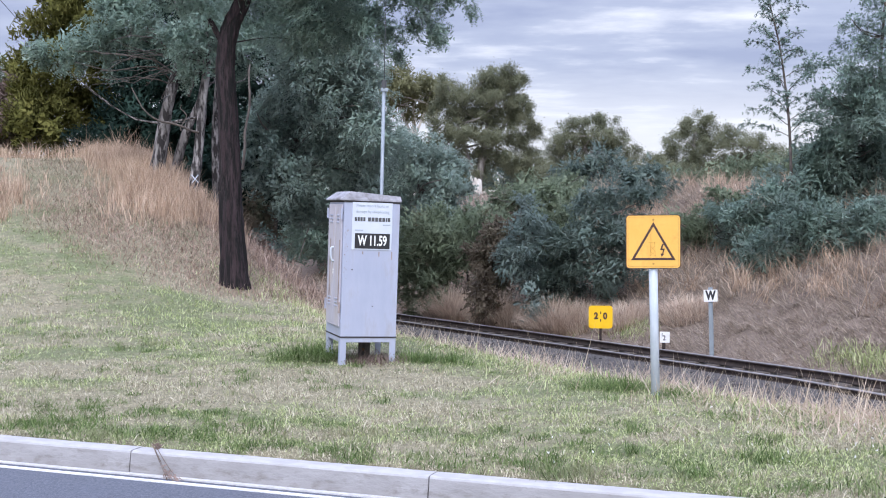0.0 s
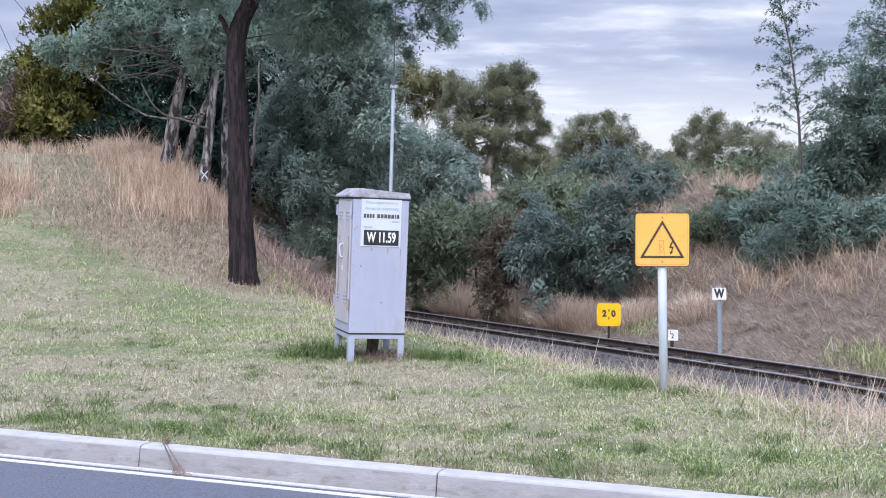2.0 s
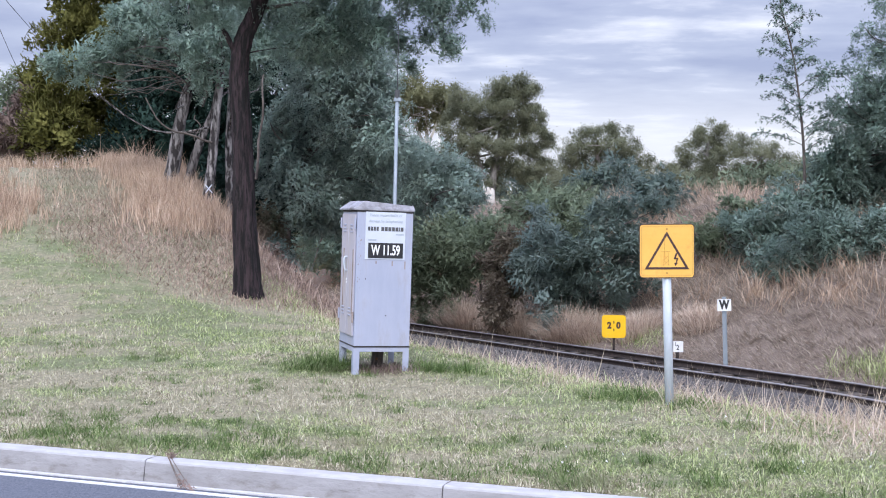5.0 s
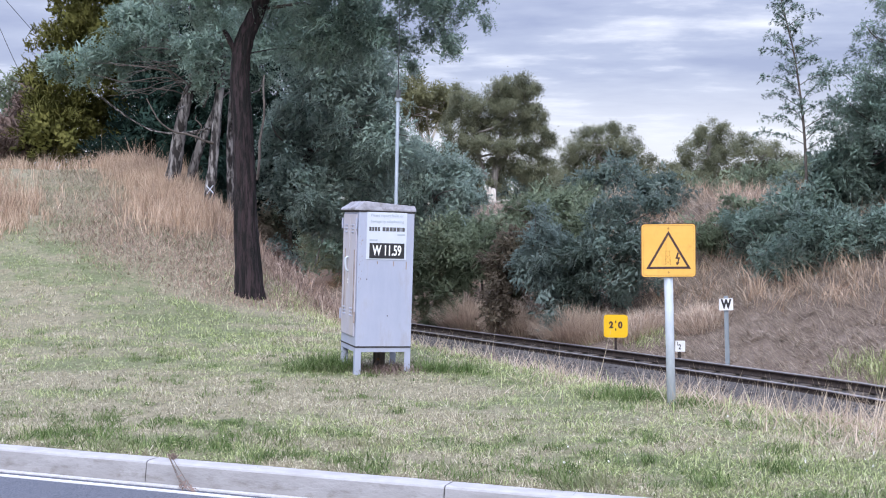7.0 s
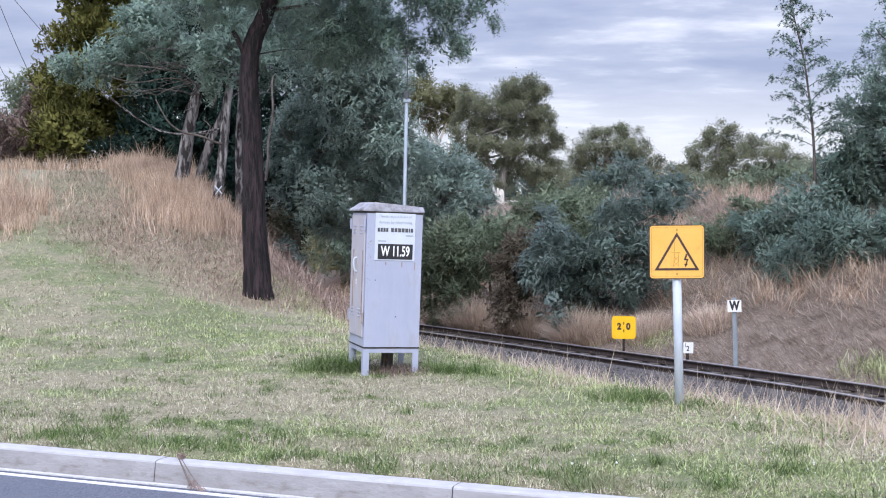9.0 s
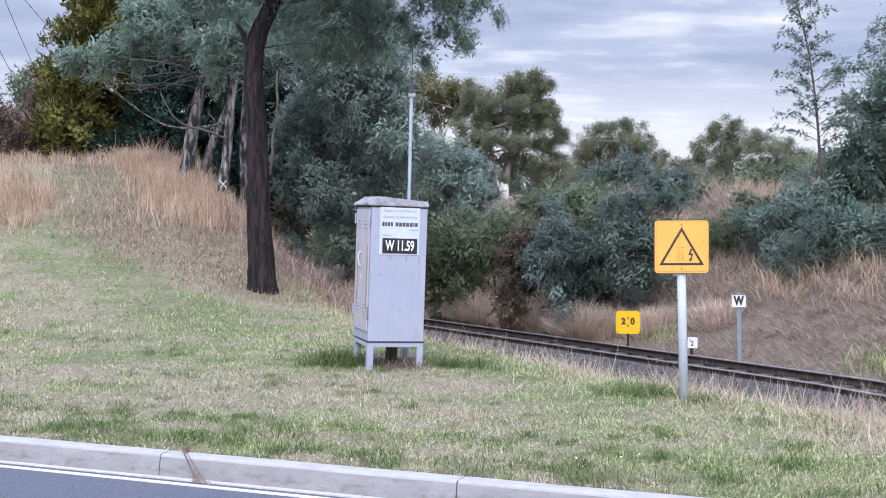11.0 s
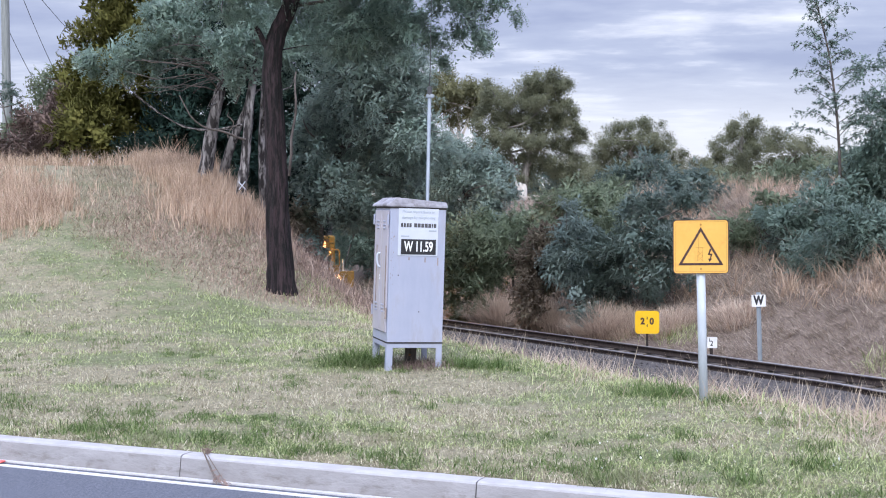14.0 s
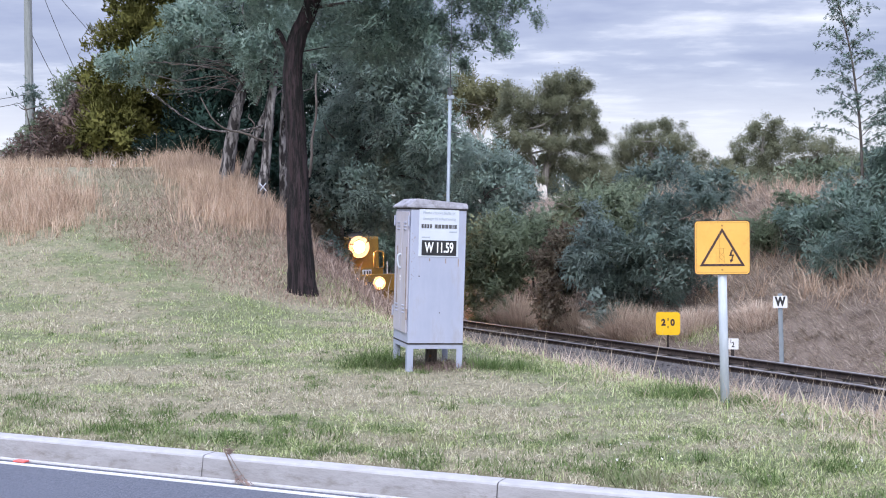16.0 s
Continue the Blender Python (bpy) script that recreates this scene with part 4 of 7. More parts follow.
    s, u = track_su(xy[:, 0], xy[:, 1])
    off = 0.3 * np.sin(2.1 * xy[:, 1]) + rng.normal(size=len(xy)) * 0.12
    path = (xy[:, 0] + off > -7.45 - 0.336 * (xy[:, 1] - 22.2)) & (xy[:, 0] + off < -6.45 - 0.296 * (xy[:, 1] - 22.2))
    ok = (u > 4.2) & (xy[:, 1] > 21.6) & (~path | (rng.uniform(size=len(xy)) < 0.22))
    blades("tall_dry_grass", on_ground(xy[ok], 0.01), h[ok] * 0.95, 0.0105, 0.20, M["straw"], 23, "tall orange-straw dry grass on the slope", "grass", 0.7, 2, way[ok] * 0.6)
    # short grey-green weeds on the worn strip between the straw
    xy = scatter(rng, 20000, -11, -5.5, 21.8, 31)
    t = xy[:, 0] - (-7.45 - 0.336 * (xy[:, 1] - 22.2))
    xy = xy[(t > -0.2) & (t < 1.6 + 0.04 * (xy[:, 1] - 22.2))]
    blades("path_weeds", on_ground(xy, 0.005), 0.13, 0.014, 1.2, M["path_weed"], 41, "short grey-green weeds on a strip between the straw", "weeds", 0.7, 1)
    # dry brush hanging about the cutting mouth
    chunks, hs = [], []
    for k in range(330):
        s0, u0 = rng.uniform(5.0, 15), rng.uniform(4.3, 7.9)
        n = rng.integers(5, 16)
        q = C0 + TD * s0 + TN * u0
        chunks.append(q[None] + rng.normal(size=(n, 2)) * 0.12)
        hs.append(rng.uniform(0.25, 0.75) * rng.uniform(0.5, 1.1, n))
    blades("dry_brush", on_ground(np.concatenate(chunks), 0.01), np.concatenate(hs), 0.011, 0.8, M["litter"], 42, "thin brown dry brush at the mouth of the cutting", "weeds", 1.3)
    # matted dry cover on the hill's shoulder and in the cutting
    xy = scatter(rng, 45000, -11, 0, 19.5, 31)
    s, u = track_su(xy[:, 0], xy[:, 1])
    d = smooth(-9.5, -4.5, xy[:, 0]) * smooth(20.0, 22.0, xy[:, 1] + 0.25 * (xy[:, 0] + 4))
    ok = (u > 4.0) & (rng.uniform(size=len(xy)) < 0.15 + 0.85 * d) & (xy[:, 1] > 19.7 + 1.0 * np.maximum(0, -4.6 - xy[:, 0]))
    blades("shoulder_grass", on_ground(xy[ok], 0.01), 0.20, 0.017, 1.5, M["litter"], 24, "flattened brownish dry grass on the shoulder", "grass", 0.8, 1)
    xy = scatter(rng, 80000, -8.6, -1.8, 19.0, 25.5)
    s, u = track_su(xy[:, 0], xy[:, 1])
    edge = 19.6 + 1.0 * np.maximum(0, -4.6 - xy[:, 0]) + 0.3 * np.sin(2.3 * xy[:, 0]) + rng.normal(size=len(xy)) * 0.45
    ok = (u > 5.2) & (xy[:, 1] > edge) & (rng.uniform(size=len(xy)) < smooth(-8.6, -6.2, xy[:, 0]))
    blades("shoulder_litter", on_ground(xy[ok], 0.01), 0.11, 0.014, 1.6, M["litter"], 33, "brown flattened grass litter below the trees", "grass", 0.7, 1)
    # far bank of the cutting
    ns, per = 8500, 16
    s0, u0 = rng.uniform(-12, 33, ns), -2.3 - 9.5 * rng.uniform(0, 1, ns) ** 1.15
    s = np.repeat(s0, per) + rng.normal(size=ns * per) * 0.07
    u = np.repeat(u0, per) + rng.normal(size=ns * per) * 0.07
    p = C0[None] + TD[None] * s[:, None] + TN[None] * u[:, None]
    tuft = np.repeat(rng.uniform(0.5, 1.3, ns) * (0.35 + 0.65 * smooth(2.6, 5.5, -u0)), per)
    down = np.zeros((len(p), 3))
    down[:, :2] = TN[None] * np.repeat(rng.uniform(0.2, 1.2, ns), per)[:, None]
    h = tuft * rng.uniform(0.2, 0.75, len(p))
    blades("bank_grass", on_ground(p, 0.01), h, 0.016, 0.8, M["bank_straw"], 25, "matted dead grass hanging down the cutting bank", "grass", 1.1, 1, down)
    # finer matting low on the bank beside the track
    s, u = rng.uniform(-13, 9, 42000), -2.35 - 3.6 * rng.uniform(0, 1, 42000)
    p = C0[None] + TD[None] * s[:, None] + TN[None] * u[:, None]
    fall = np.zeros((len(p), 3))
    fall[:, :2] = TN[None] * rng.uniform(0.3, 1.3, len(p))[:, None]
    blades("bank_matting", on_ground(p, 0.01), 0.2, 0.012, 0.9, M["bank_straw"], 45, "fine matted dead grass low on the cutting bank", "grass", 0.9, 1, fall)
    # shaggy straw mounds between the bank shrubs
    chunks, hs, outs = [], [], []
    for sc, uc, n, hh in ((19.4, -2.5, 2500, 1.2), (17.2, -2.25, 4200, 1.5), (14.1, -2.25, 4200, 1.5), (11.9, -2.5, 3600, 1.35), (11.2, -2.9, 1800, 0.9), (9.8, -3.2, 1600, 0.8), (8.0, -3.8, 1400, 0.7)):
        a, r = rng.uniform(0, 6.283, n), np.sqrt(rng.uniform(0, 1, n))
        sa, ua = sc + 0.75 * r * np.cos(a), uc + 0.1 + 0.55 * r * np.sin(a)
        chunks.append(C0[None] + TD[None] * sa[:, None] + TN[None] * ua[:, None])
        hs.append(hh * rng.uniform(0.55, 1.0, n) * (1.1 - 0.55 * r))
        fan = (TD[None] * np.cos(a)[:, None] + TN[None] * (np.sin(a)[:, None] + 0.35)) * r[:, None]
        outs.append(np.column_stack([fan * 0.5, np.zeros(n)]))
    xy, lean = np.concatenate(chunks), np.concatenate(outs)
    blades("straw_mounds", on_ground(xy, 0.01), np.concatenate(hs), 0.013, 0.45, M["mound_straw"], 34, "shaggy mounds of pale dead grass beside the track", "grass", 0.9, 2, lean)
    # green weeds at the foot of the bank
    chunks, hs = [], []
    for sc, uc, n in ((0.2, -2.7, 500), (1.1, -2.7, 600), (2.0, -2.75, 350), (-2.5, -2.5, 400), (11.5, -2.6, 500), (9.0, -2.8, 300)):
        sa, ua = rng.normal(sc, 0.45, n), rng.normal(uc, 0.2, n)
        chunks.append(C0[None] + TD[None] * sa[:, None] + TN[None] * ua[:, None])
        hs.append(rng.uniform(0.1, 0.4, n))
    blades("trackside_weeds", on_ground(np.concatenate(chunks), 0.01), np.concatenate(hs), 0.014, 0.8, M["tuft"], 32, "green weeds at the foot of the cutting bank", "weeds", 0.8)
    # upright seed stalks on the far bank
    ns, per = 2000, 13
    s0, u0 = rng.uniform(-14, 24, ns), -4.4 - 9.5 * rng.uniform(0, 1, ns) ** 1.2
    s = np.repeat(s0, per) + rng.normal(size=ns * per) * 0.13
    u = np.repeat(u0, per) + rng.normal(size=ns * per) * 0.13
    p = C0[None] + TD[None] * s[:, None] + TN[None] * u[:, None]
    way = np.repeat(np.column_stack([rng.normal(size=(ns, 2)) * 0.35, np.zeros(ns)]), per, 0)
    blades("bank_stalks", on_ground(p, 0.01), np.repeat(rng.uniform(0.3, 1.0, ns), per) * rng.uniform(0.5, 1.2, ns * per), 0.0135, 0.5, M["straw"], 26, "upright dry grass stalks along the bank top", "grass", 0.9, 2, way)
    # matted tangle of broken dry stalks on the brow
    s, u = rng.uniform(-13.5, -2.5, 15000), rng.normal(7.5, 0.5, 15000)
    p = C0[None] + TD[None] * s[:, None] + TN[None] * u[:, None]
    keep = np.sin(1.9 * s) * np.sin(2.7 * u + s) > rng.uniform(-1.0, 0.9, len(s))
    blades("brow_tangle", on_ground(p[keep], -0.02), 0.26, 0.0085, 1.7, M["mound_straw"], 44, "matted tangle of broken dry stalks on the brow", "grass", 0.6, 1)
    # pale stalks along the brow above the track
    chunks, hs = [], []
    for k in range(1500):
        s0 = rng.uniform(-12.5, 3.5)
        if rng.uniform() > 1.1 - 0.055 * (s0 + 12.5):
            continue
        u0 = rng.normal(7.2, 0.35) if rng.uniform() < 0.65 else rng.uniform(5.0, 7.0)
        n = rng.integers(25, 70)
        q = C0 + TD * s0 + TN * u0
        chunks.append(q[None] + rng.normal(size=(n, 2)) * 0.13)
        hs.append(rng.uniform(0.2, 0.6, n) * rng.uniform(0.6, 1.2))
    xy, h = np.concatenate(chunks), np.concatenate(hs)
    blades("brow_stalks", on_ground(xy, 0.01), h, 0.0075, 1.3, M["pale_straw"], 27, "pale dry stalks leaning along the brow above the track", "grass", 1.2, 1)
    s, u = rng.uniform(-12.5, 1.5, 24000), rng.normal(7.1, 0.8, 24000)
    p = C0[None] + TD[None] * s[:, None] + TN[None] * u[:, None]
    blades("brow_straw", on_ground(p, 0.01), 0.16, 0.008, 1.5, M["pale_straw"], 29, "flattened straw litter on the brow", "grass", 0.8, 1)
    # small pale flowers in the verge
    n = 45
    xy = np.column_stack([rng.uniform(0.5, 3.2, n), rng.uniform(7.3, 9.4, n)])
    k = (xy[:, 0] - KO[0]) * KN[0] + (xy[:, 1] - KO[1]) * KN[1]
    c = on_ground(xy[k < -0.15], -0.05)
    v, f, _ = leaves(rng, c, np.tile([0.0, 0.0, 1.0], (len(c), 1)), 4, 0.004, 0.009, 0.008, 0.0)
    tagged(ob_np("clover_flowers", v, [f], M["white_print"]), "tiny white flowers scattered in the grass", "flowers", kind="stuff")
    s, u = rng.uniform(-13, 6, 9000), rng.normal(7.5, 0.6, 9000)
    p = C0[None] + TD[None] * s[:, None] + TN[None] * u[:, None]
    blades("brow_grass", on_ground(p, 0.01), 0.14, 0.009, 0.9, M["tuft"], 28, "mixed green and dry grass on the brow", "grass", 0.8)


M["litter_stem"] = worn("dry_brown_stem", (0.10, 0.07, 0.05), (0.22, 0.16, 0.11), 30, 0.9)
M["joint"] = worn("dark_joint_mortar", (0.10, 0.095, 0.095), (0.17, 0.16, 0.16), 20, 0.9)
M["stone"] = leaf_mat("loose_ballast_stone", (0.022, 0.02, 0.02), (0.08, 0.074, 0.073), (0.21, 0.20, 0.195), None, 0.0, 6.0, 0.7)

make_ground()
make_road()
make_track()


# ---- equipment cabinet ----
def make_cabinet():
    W, D, Z0, Z1 = 0.585, 0.62, 0.235, 1.625
    cab = new("equipment_cabinet")
    tagged(cab, "weathered pale lilac steel railway equipment cabinet on short legs", "cabinet")
    bm = box(bmesh.new(), 0, W, 0, D, Z0, Z1, 0.006)
    part("body", bm, M["cab_paint"], cab)
    # roof cap: skirt with hipped top
    bm = bmesh.new()
    o, e = 0.035, 0.012
    low = [bm.verts.new(p) for p in ((-o, -e, Z1 - 0.012), (W + e, -e, Z1 - 0.012), (W + e, D + o, Z1 - 0.012), (-o, D + o, Z1 - 0.012))]
    mid = [bm.verts.new(p) for p in ((-o, -e, Z1 + 0.006), (W + e, -e, Z1 + 0.006), (W + e, D + o, Z1 + 0.006), (-o, D + o, Z1 + 0.006))]
    top = [bm.verts.new(p) for p in ((0.065, 0.004, Z1 + 0.082), (W + 0.004, 0.004, Z1 + 0.046), (W + 0.004, D - 0.03, Z1 + 0.046), (0.065, D - 0.03, Z1 + 0.082))]
    for a, b in ((low, mid), (mid, top)):
        for i in range(4):
            bm.faces.new((a[i], a[(i + 1) % 4], b[(i + 1) % 4], b[i]))
    bm.faces.new(top)
    bm.faces.new(low[::-1])
    bmesh.ops.recalc_face_normals(bm, faces=bm.faces)
    bmesh.ops.bevel(bm, geom=list(bm.edges), offset=0.004, segments=1, affect="EDGES")
    part("roof", bm, M["cab_roof"], cab, "lichen-stained grey hipped steel roof cap")
    # dark seam between roof and body, and below the body
    part("seam", box(bmesh.new(), -0.003, W + 0.003, -0.003, D, Z1 - 0.03, Z1 - 0.013), M["shadow_gap"], cab)
    part("bottom_seam", box(bmesh.new(), -0.003, W + 0.003, -0.003, D, Z0 - 0.008, Z0 + 0.006), M["shadow_gap"], cab)
    bm = bmesh.new()
    box(bm, 0.0, W, 0.004, 0.05, Z0 - 0.055, Z0 - 0.008, 0.003)
    box(bm, 0.0, W, D - 0.05, D - 0.004, Z0 - 0.055, Z0 - 0.008, 0.003)
    box(bm, 0.0, 0.05, 0.05, D - 0.05, Z0 - 0.055, Z0 - 0.008, 0.003)
    box(bm, W - 0.05, W, 0.05, D - 0.05, Z0 - 0.055, Z0 - 0.008, 0.003)
    part("base_frame", bm, M["cab_paint"], cab)
    for x, y in ((0.0, 0.004), (W - 0.065, 0.004), (0.0, D - 0.07), (W - 0.065, D - 0.07)):
        bm = bmesh.new()
        box(bm, x, x + 0.065, y, y + 0.006, -0.12, Z0 - 0.05, 0.0015, 1)
        xs = x if x == 0 else x + 0.059
        box(bm, xs, xs + 0.006, y + 0.006, y + 0.065, -0.12, Z0 - 0.05, 0.0015, 1)
        part("leg", bm, M["cab_paint"], cab)
    # two doors on the side face
    for k, (y0, y1) in enumerate(((0.035, 0.30), (0.31, 0.585))):
        bm = box(bmesh.new(), -0.016, -0.001, y0, y1, Z0 + 0.10, Z1 - 0.05, 0.005)
        dr = part("door", bm, M["cab_door"], cab, "pinkish weathered side door with louvres")
        for z in (Z0 + 0.30, Z1 - 0.24):
            for i in range(3):
                bm = box(bmesh.new(), -0.026, -0.014, y0 + 0.09, y1 - 0.09, z + 0.035 * i, z + 0.035 * i + 0.014, 0.004)
                part("louvre", bm, M["cab_paint"], dr)
        bm = box(bmesh.new(), -0.0185, -0.015, y0 + 0.02 + 0.12 * k, y0 + 0.06 + 0.12 * k, Z0 + 0.32, Z0 + 0.98)
        part("peeled_patch", bm, M["brown_panel"], dr, "peeled brownish paint strip")
    bm = bmesh.new()
    path = spline([(-0.016, 0.335, 1.13), (-0.042, 0.335, 1.12), (-0.046, 0.33, 1.06), (-0.036, 0.32, 1.0), (-0.016, 0.32, 0.99)], 14)
    v, q = tube(path, np.full(14, 0.011), 8)
    ob_np("handle", v, [q], M["galv"], cab, True, "pale curved lever handle")
    for z in (0.87, 0.90):
        part("keyhole", cyl(bmesh.new(), (-0.02, 0.325, z), (-0.012, 0.325, z), 0.011), M["white_sheet"], cab)
    for y in (0.012, D - 0.012):
        for z in (Z0 + 0.24, Z1 - 0.20):
            bm = cyl(bmesh.new(), (-0.02, y, z), (-0.02, y, z + 0.11), 0.010)
            part("hinge", bm, M["brown_panel"] if y < 0.1 and z < 1 else M["cab_paint"], cab)
    # rain streaks below the notice and rust chips along the corner
    rng = random.Random(4)
    for x, ln in ((0.20, 0.03), (0.37, 0.05), (0.505, 0.08)):
        part("rust_streak", box(bmesh.new(), x, x + 0.012, -0.0012, 0.0, 1.105 - ln, 1.105), M["brown_panel"], cab)
    for i in range(22):
        z = rng.uniform(0.80, 1.35)
        x = rng.uniform(0.012, 0.05)
        r = rng.uniform(0.003, 0.008)
        part("paint_chip", box(bmesh.new(), x, x + r, -0.001, 0.0, z, z + r * 1.6), M["brown_panel"], cab)
    for x, z in ((0.10, 0.92), (0.325, 0.55)):
        part("bolt", cyl(bmesh.new(), (x, -0.004, z), (x, 0.002, z), 0.006, seg=8), M["steel_dark"], cab)
    # notice panel
    nx0, nx1, nz0, nz1 = 0.085, 0.505, 1.120, 1.600
    notice = part("notice_panel", box(bmesh.new(), nx0, nx1, -0.006, 0.0, nz0, nz1, 0.002, 1), M["white_panel"], cab, "white notice panel with printed lines")
    cx = (nx0 + nx1) / 2
    text_part("print_line", "Please report faults or", 0.040, M["grey_print"], notice, Matrix.Translation((cx, -0.007, nz1 - 0.032)), 0.95)
    text_part("print_line", "damage by telephoning", 0.040, M["grey_print"], notice, Matrix.Translation((cx, -0.007, nz1 - 0.092)), 0.95)
    # contact line and small print as plain bars
    x = nx0 + 0.025
    for wd in (0.022, 0.022, 0.022, 0.022, -0.02, 0.030, 0.030, 0.030, 0.030, 0.030, 0.012, 0.026):
        if wd > 0:
            part("print_bar", box(bmesh.new(), x, x + wd, -0.0085, -0.005, nz1 - 0.190, nz1 - 0.150), M["loco_grey"], notice)
            x += wd + 0.0075
        else:
            x += 0.02
    part("print_bar", box(bmesh.new(), nx1 - 0.10, nx1 - 0.02, -0.0085, -0.005, nz1 - 0.230, nz1 - 0.217), M["grey_print"], notice)
    part("print_bar", box(bmesh.new(), nx0 + 0.03, nx0 + 0.115, -0.0085, -0.005, nz1 - 0.290, nz1 - 0.276), M["grey_print"], notice)
    num = part("number_plate", box(bmesh.new(), nx0 + 0.032, nx1 - 0.022, -0.010, -0.004, nz0 + 0.014, nz0 + 0.168, 0.001, 1), M["black_print"], notice, "black plate with white location number")
    text_part("number", "W 11.59", 0.142, M["white_print"], num, Matrix.Translation((cx + 0.005, -0.0125, nz0 + 0.090)), 0.60, 0.0034)
    cab.matrix_basis = pose(-1.045, 12.32, 0.045, 0, 0, 18.7) @ pose(0, 0, 0, 0.3, 2.0, 0)
    return cab


def make_mast():
    mast = new("antenna_mast")
    mast.matrix_basis = pose(-0.70, 13.15, gz(-0.70, 13.15), 0, 1.4, 0)
    tagged(mast, "thin galvanised antenna mast behind the cabinet", "antenna")
    part("pipe", cyl(bmesh.new(), (0, 0, -0.2), (0, 0, 2.84), 0.019, seg=14), M["mast"], mast, smooth=True)
    part("collar", cyl(bmesh.new(), (0, 0, 2.83), (0, 0, 2.92), 0.027, seg=14), M["loco_grey"], mast, "dark clamp collar at the top")
    part("cap", box(bmesh.new(), -0.035, 0.045, -0.025, 0.025, 2.80, 2.84, 0.004), M["mast"], mast)
    part("whip", cyl(bmesh.new(), (0, 0, 2.92), (0, 0, 4.6), 0.005, 0.002, 6), M["cable"], mast)
    post = new("timber_stump")
    post.matrix_basis = pose(-0.83, 12.75, gz(-0.83, 12.75), 0, 3, 15)
    tagged(post, "weathered brown timber post below the cabinet", "post")
    bm = box(bmesh.new(), -0.055, 0.055, -0.05, 0.05, -0.2, 0.21, 0.012)
    part("shaft", bm, M["bark_grey"], post)
    part("bolt", cyl(bmesh.new(), (-0.02, -0.06, 0.1), (-0.02, -0.04, 0.1), 0.014, seg=8), M["rust"], post)


def ring(bm, outer, inner, y0, y1):
    n = len(outer)
    vs = [[bm.verts.new((x, y, z)) for x, z in loop] for y in (y0, y1) for loop in (outer, inner)]
    for i in range(n):
        j = (i + 1) % n
        bm.faces.new((vs[0][i], vs[0][j], vs[1][j], vs[1][i]))
        bm.faces.new((vs[2][j], vs[2][i], vs[3][i], vs[3][j]))
        bm.faces.new((vs[0][j], vs[0][i], vs[2][i], vs[2][j]))
        bm.faces.new((vs[1][i], vs[1][j], vs[3][j], vs[3][i]))
    bmesh.ops.recalc_face_normals(bm, faces=bm.faces)
    return bm


def rounded(w, h, r, seg=5):
    out = []
    for cx, cz, a0 in ((w / 2 - r, h / 2 - r, 0), (-w / 2 + r, h / 2 - r, 90), (-w / 2 + r, -h / 2 + r, 180), (w / 2 - r, -h / 2 + r, 270)):
        out += [(cx + r * math.cos(radians(a0 + 90 * i / seg)), cz + r * math.sin(radians(a0 + 90 * i / seg))) for i in range(seg + 1)]
    return out


def make_warning_sign():
    sg = new("warning_sign")
    sg.matrix_basis = pose(1.805, 10.36, gz(1.805, 10.36), 0, -1.4, -4)
    tagged(sg, "square orange-yellow electrical hazard sign on a galvanised post", "sign")
    part("post", cyl(bmesh.new(), (0, 0, -0.3), (0, 0, 1.47), 0.037, seg=20), M["galv"], sg, smooth=True)
    for z in (1.16, 1.44):
        part("bracket", box(bmesh.new(), -0.05, 0.05, -0.045, 0.02, z - 0.015, z + 0.015, 0.003), M["steel_dark"], sg)
    bd = part("board", plate(bmesh.new(), 0.452, 0.447, 0.004, 0.028), M["sign_yellow"], sg, "orange-yellow sheet with dark rim")
    bd.matrix_basis = pose(-0.0, -0.052, 1.305, 0, 1.0, 0)
    part("rim", ring(bmesh.new(), rounded(0.458, 0.453, 0.030), rounded(0.447, 0.442, 0.026), -0.001, 0.006), M["brown_print"], bd)
    part("border_line", ring(bmesh.new(), rounded(0.425, 0.420, 0.02), rounded(0.420, 0.415, 0.018), -0.0012, 0.001), M["ochre_print"], bd)
    part("triangle", ring(bmesh.new(), [(0.0, 0.165), (-0.186, -0.155), (0.186, -0.155)], [(0.0, 0.128), (-0.153, -0.136), (0.153, -0.136)], -0.0018, 0.001), M["brown_print"], bd)
    bolt = bmesh.new()
    for pts in ([(0.074, -0.018), (0.088, -0.018), (0.072, -0.070), (0.056, -0.070)], [(0.056, -0.070), (0.072, -0.058), (0.096, -0.058), (0.092, -0.072)], [(0.082, -0.066), (0.096, -0.060), (0.080, -0.108), (0.070, -0.108)], [(0.060, -0.100), (0.092, -0.100), (0.070, -0.128)]):
        prism(bolt, pts, -0.0018, 0.001)
    part("lightning_bolt", bolt, M["brown_print"], bd)
    # faded outline drawing of a gantry
    for x0, z0, x1, z1 in ((-0.045, -0.005, 0.03, -0.005), (-0.02, -0.005, -0.028, -0.125), (0.01, -0.005, 0.018, -0.125), (-0.02, -0.04, 0.014, -0.08), (0.01, -0.04, -0.026, -0.08), (-0.026, -0.08, 0.018, -0.12), (0.016, -0.08, -0.028, -0.12), (-0.02, 0.0, -0.02, 0.14)):
        v, q = tube(spline([(x0, -0.001, z0), (x1, -0.001, z1)], 2), [0.0013, 0.0013], 4)
        ob_np("faded_line", v, [q], M["ochre_print"], bd)
    for z in (0.185, -0.185):
        part("rivet", cyl(bmesh.new(), (0, -0.004, z), (0, 0.001, z), 0.009, seg=8), M["ochre_print"], bd)


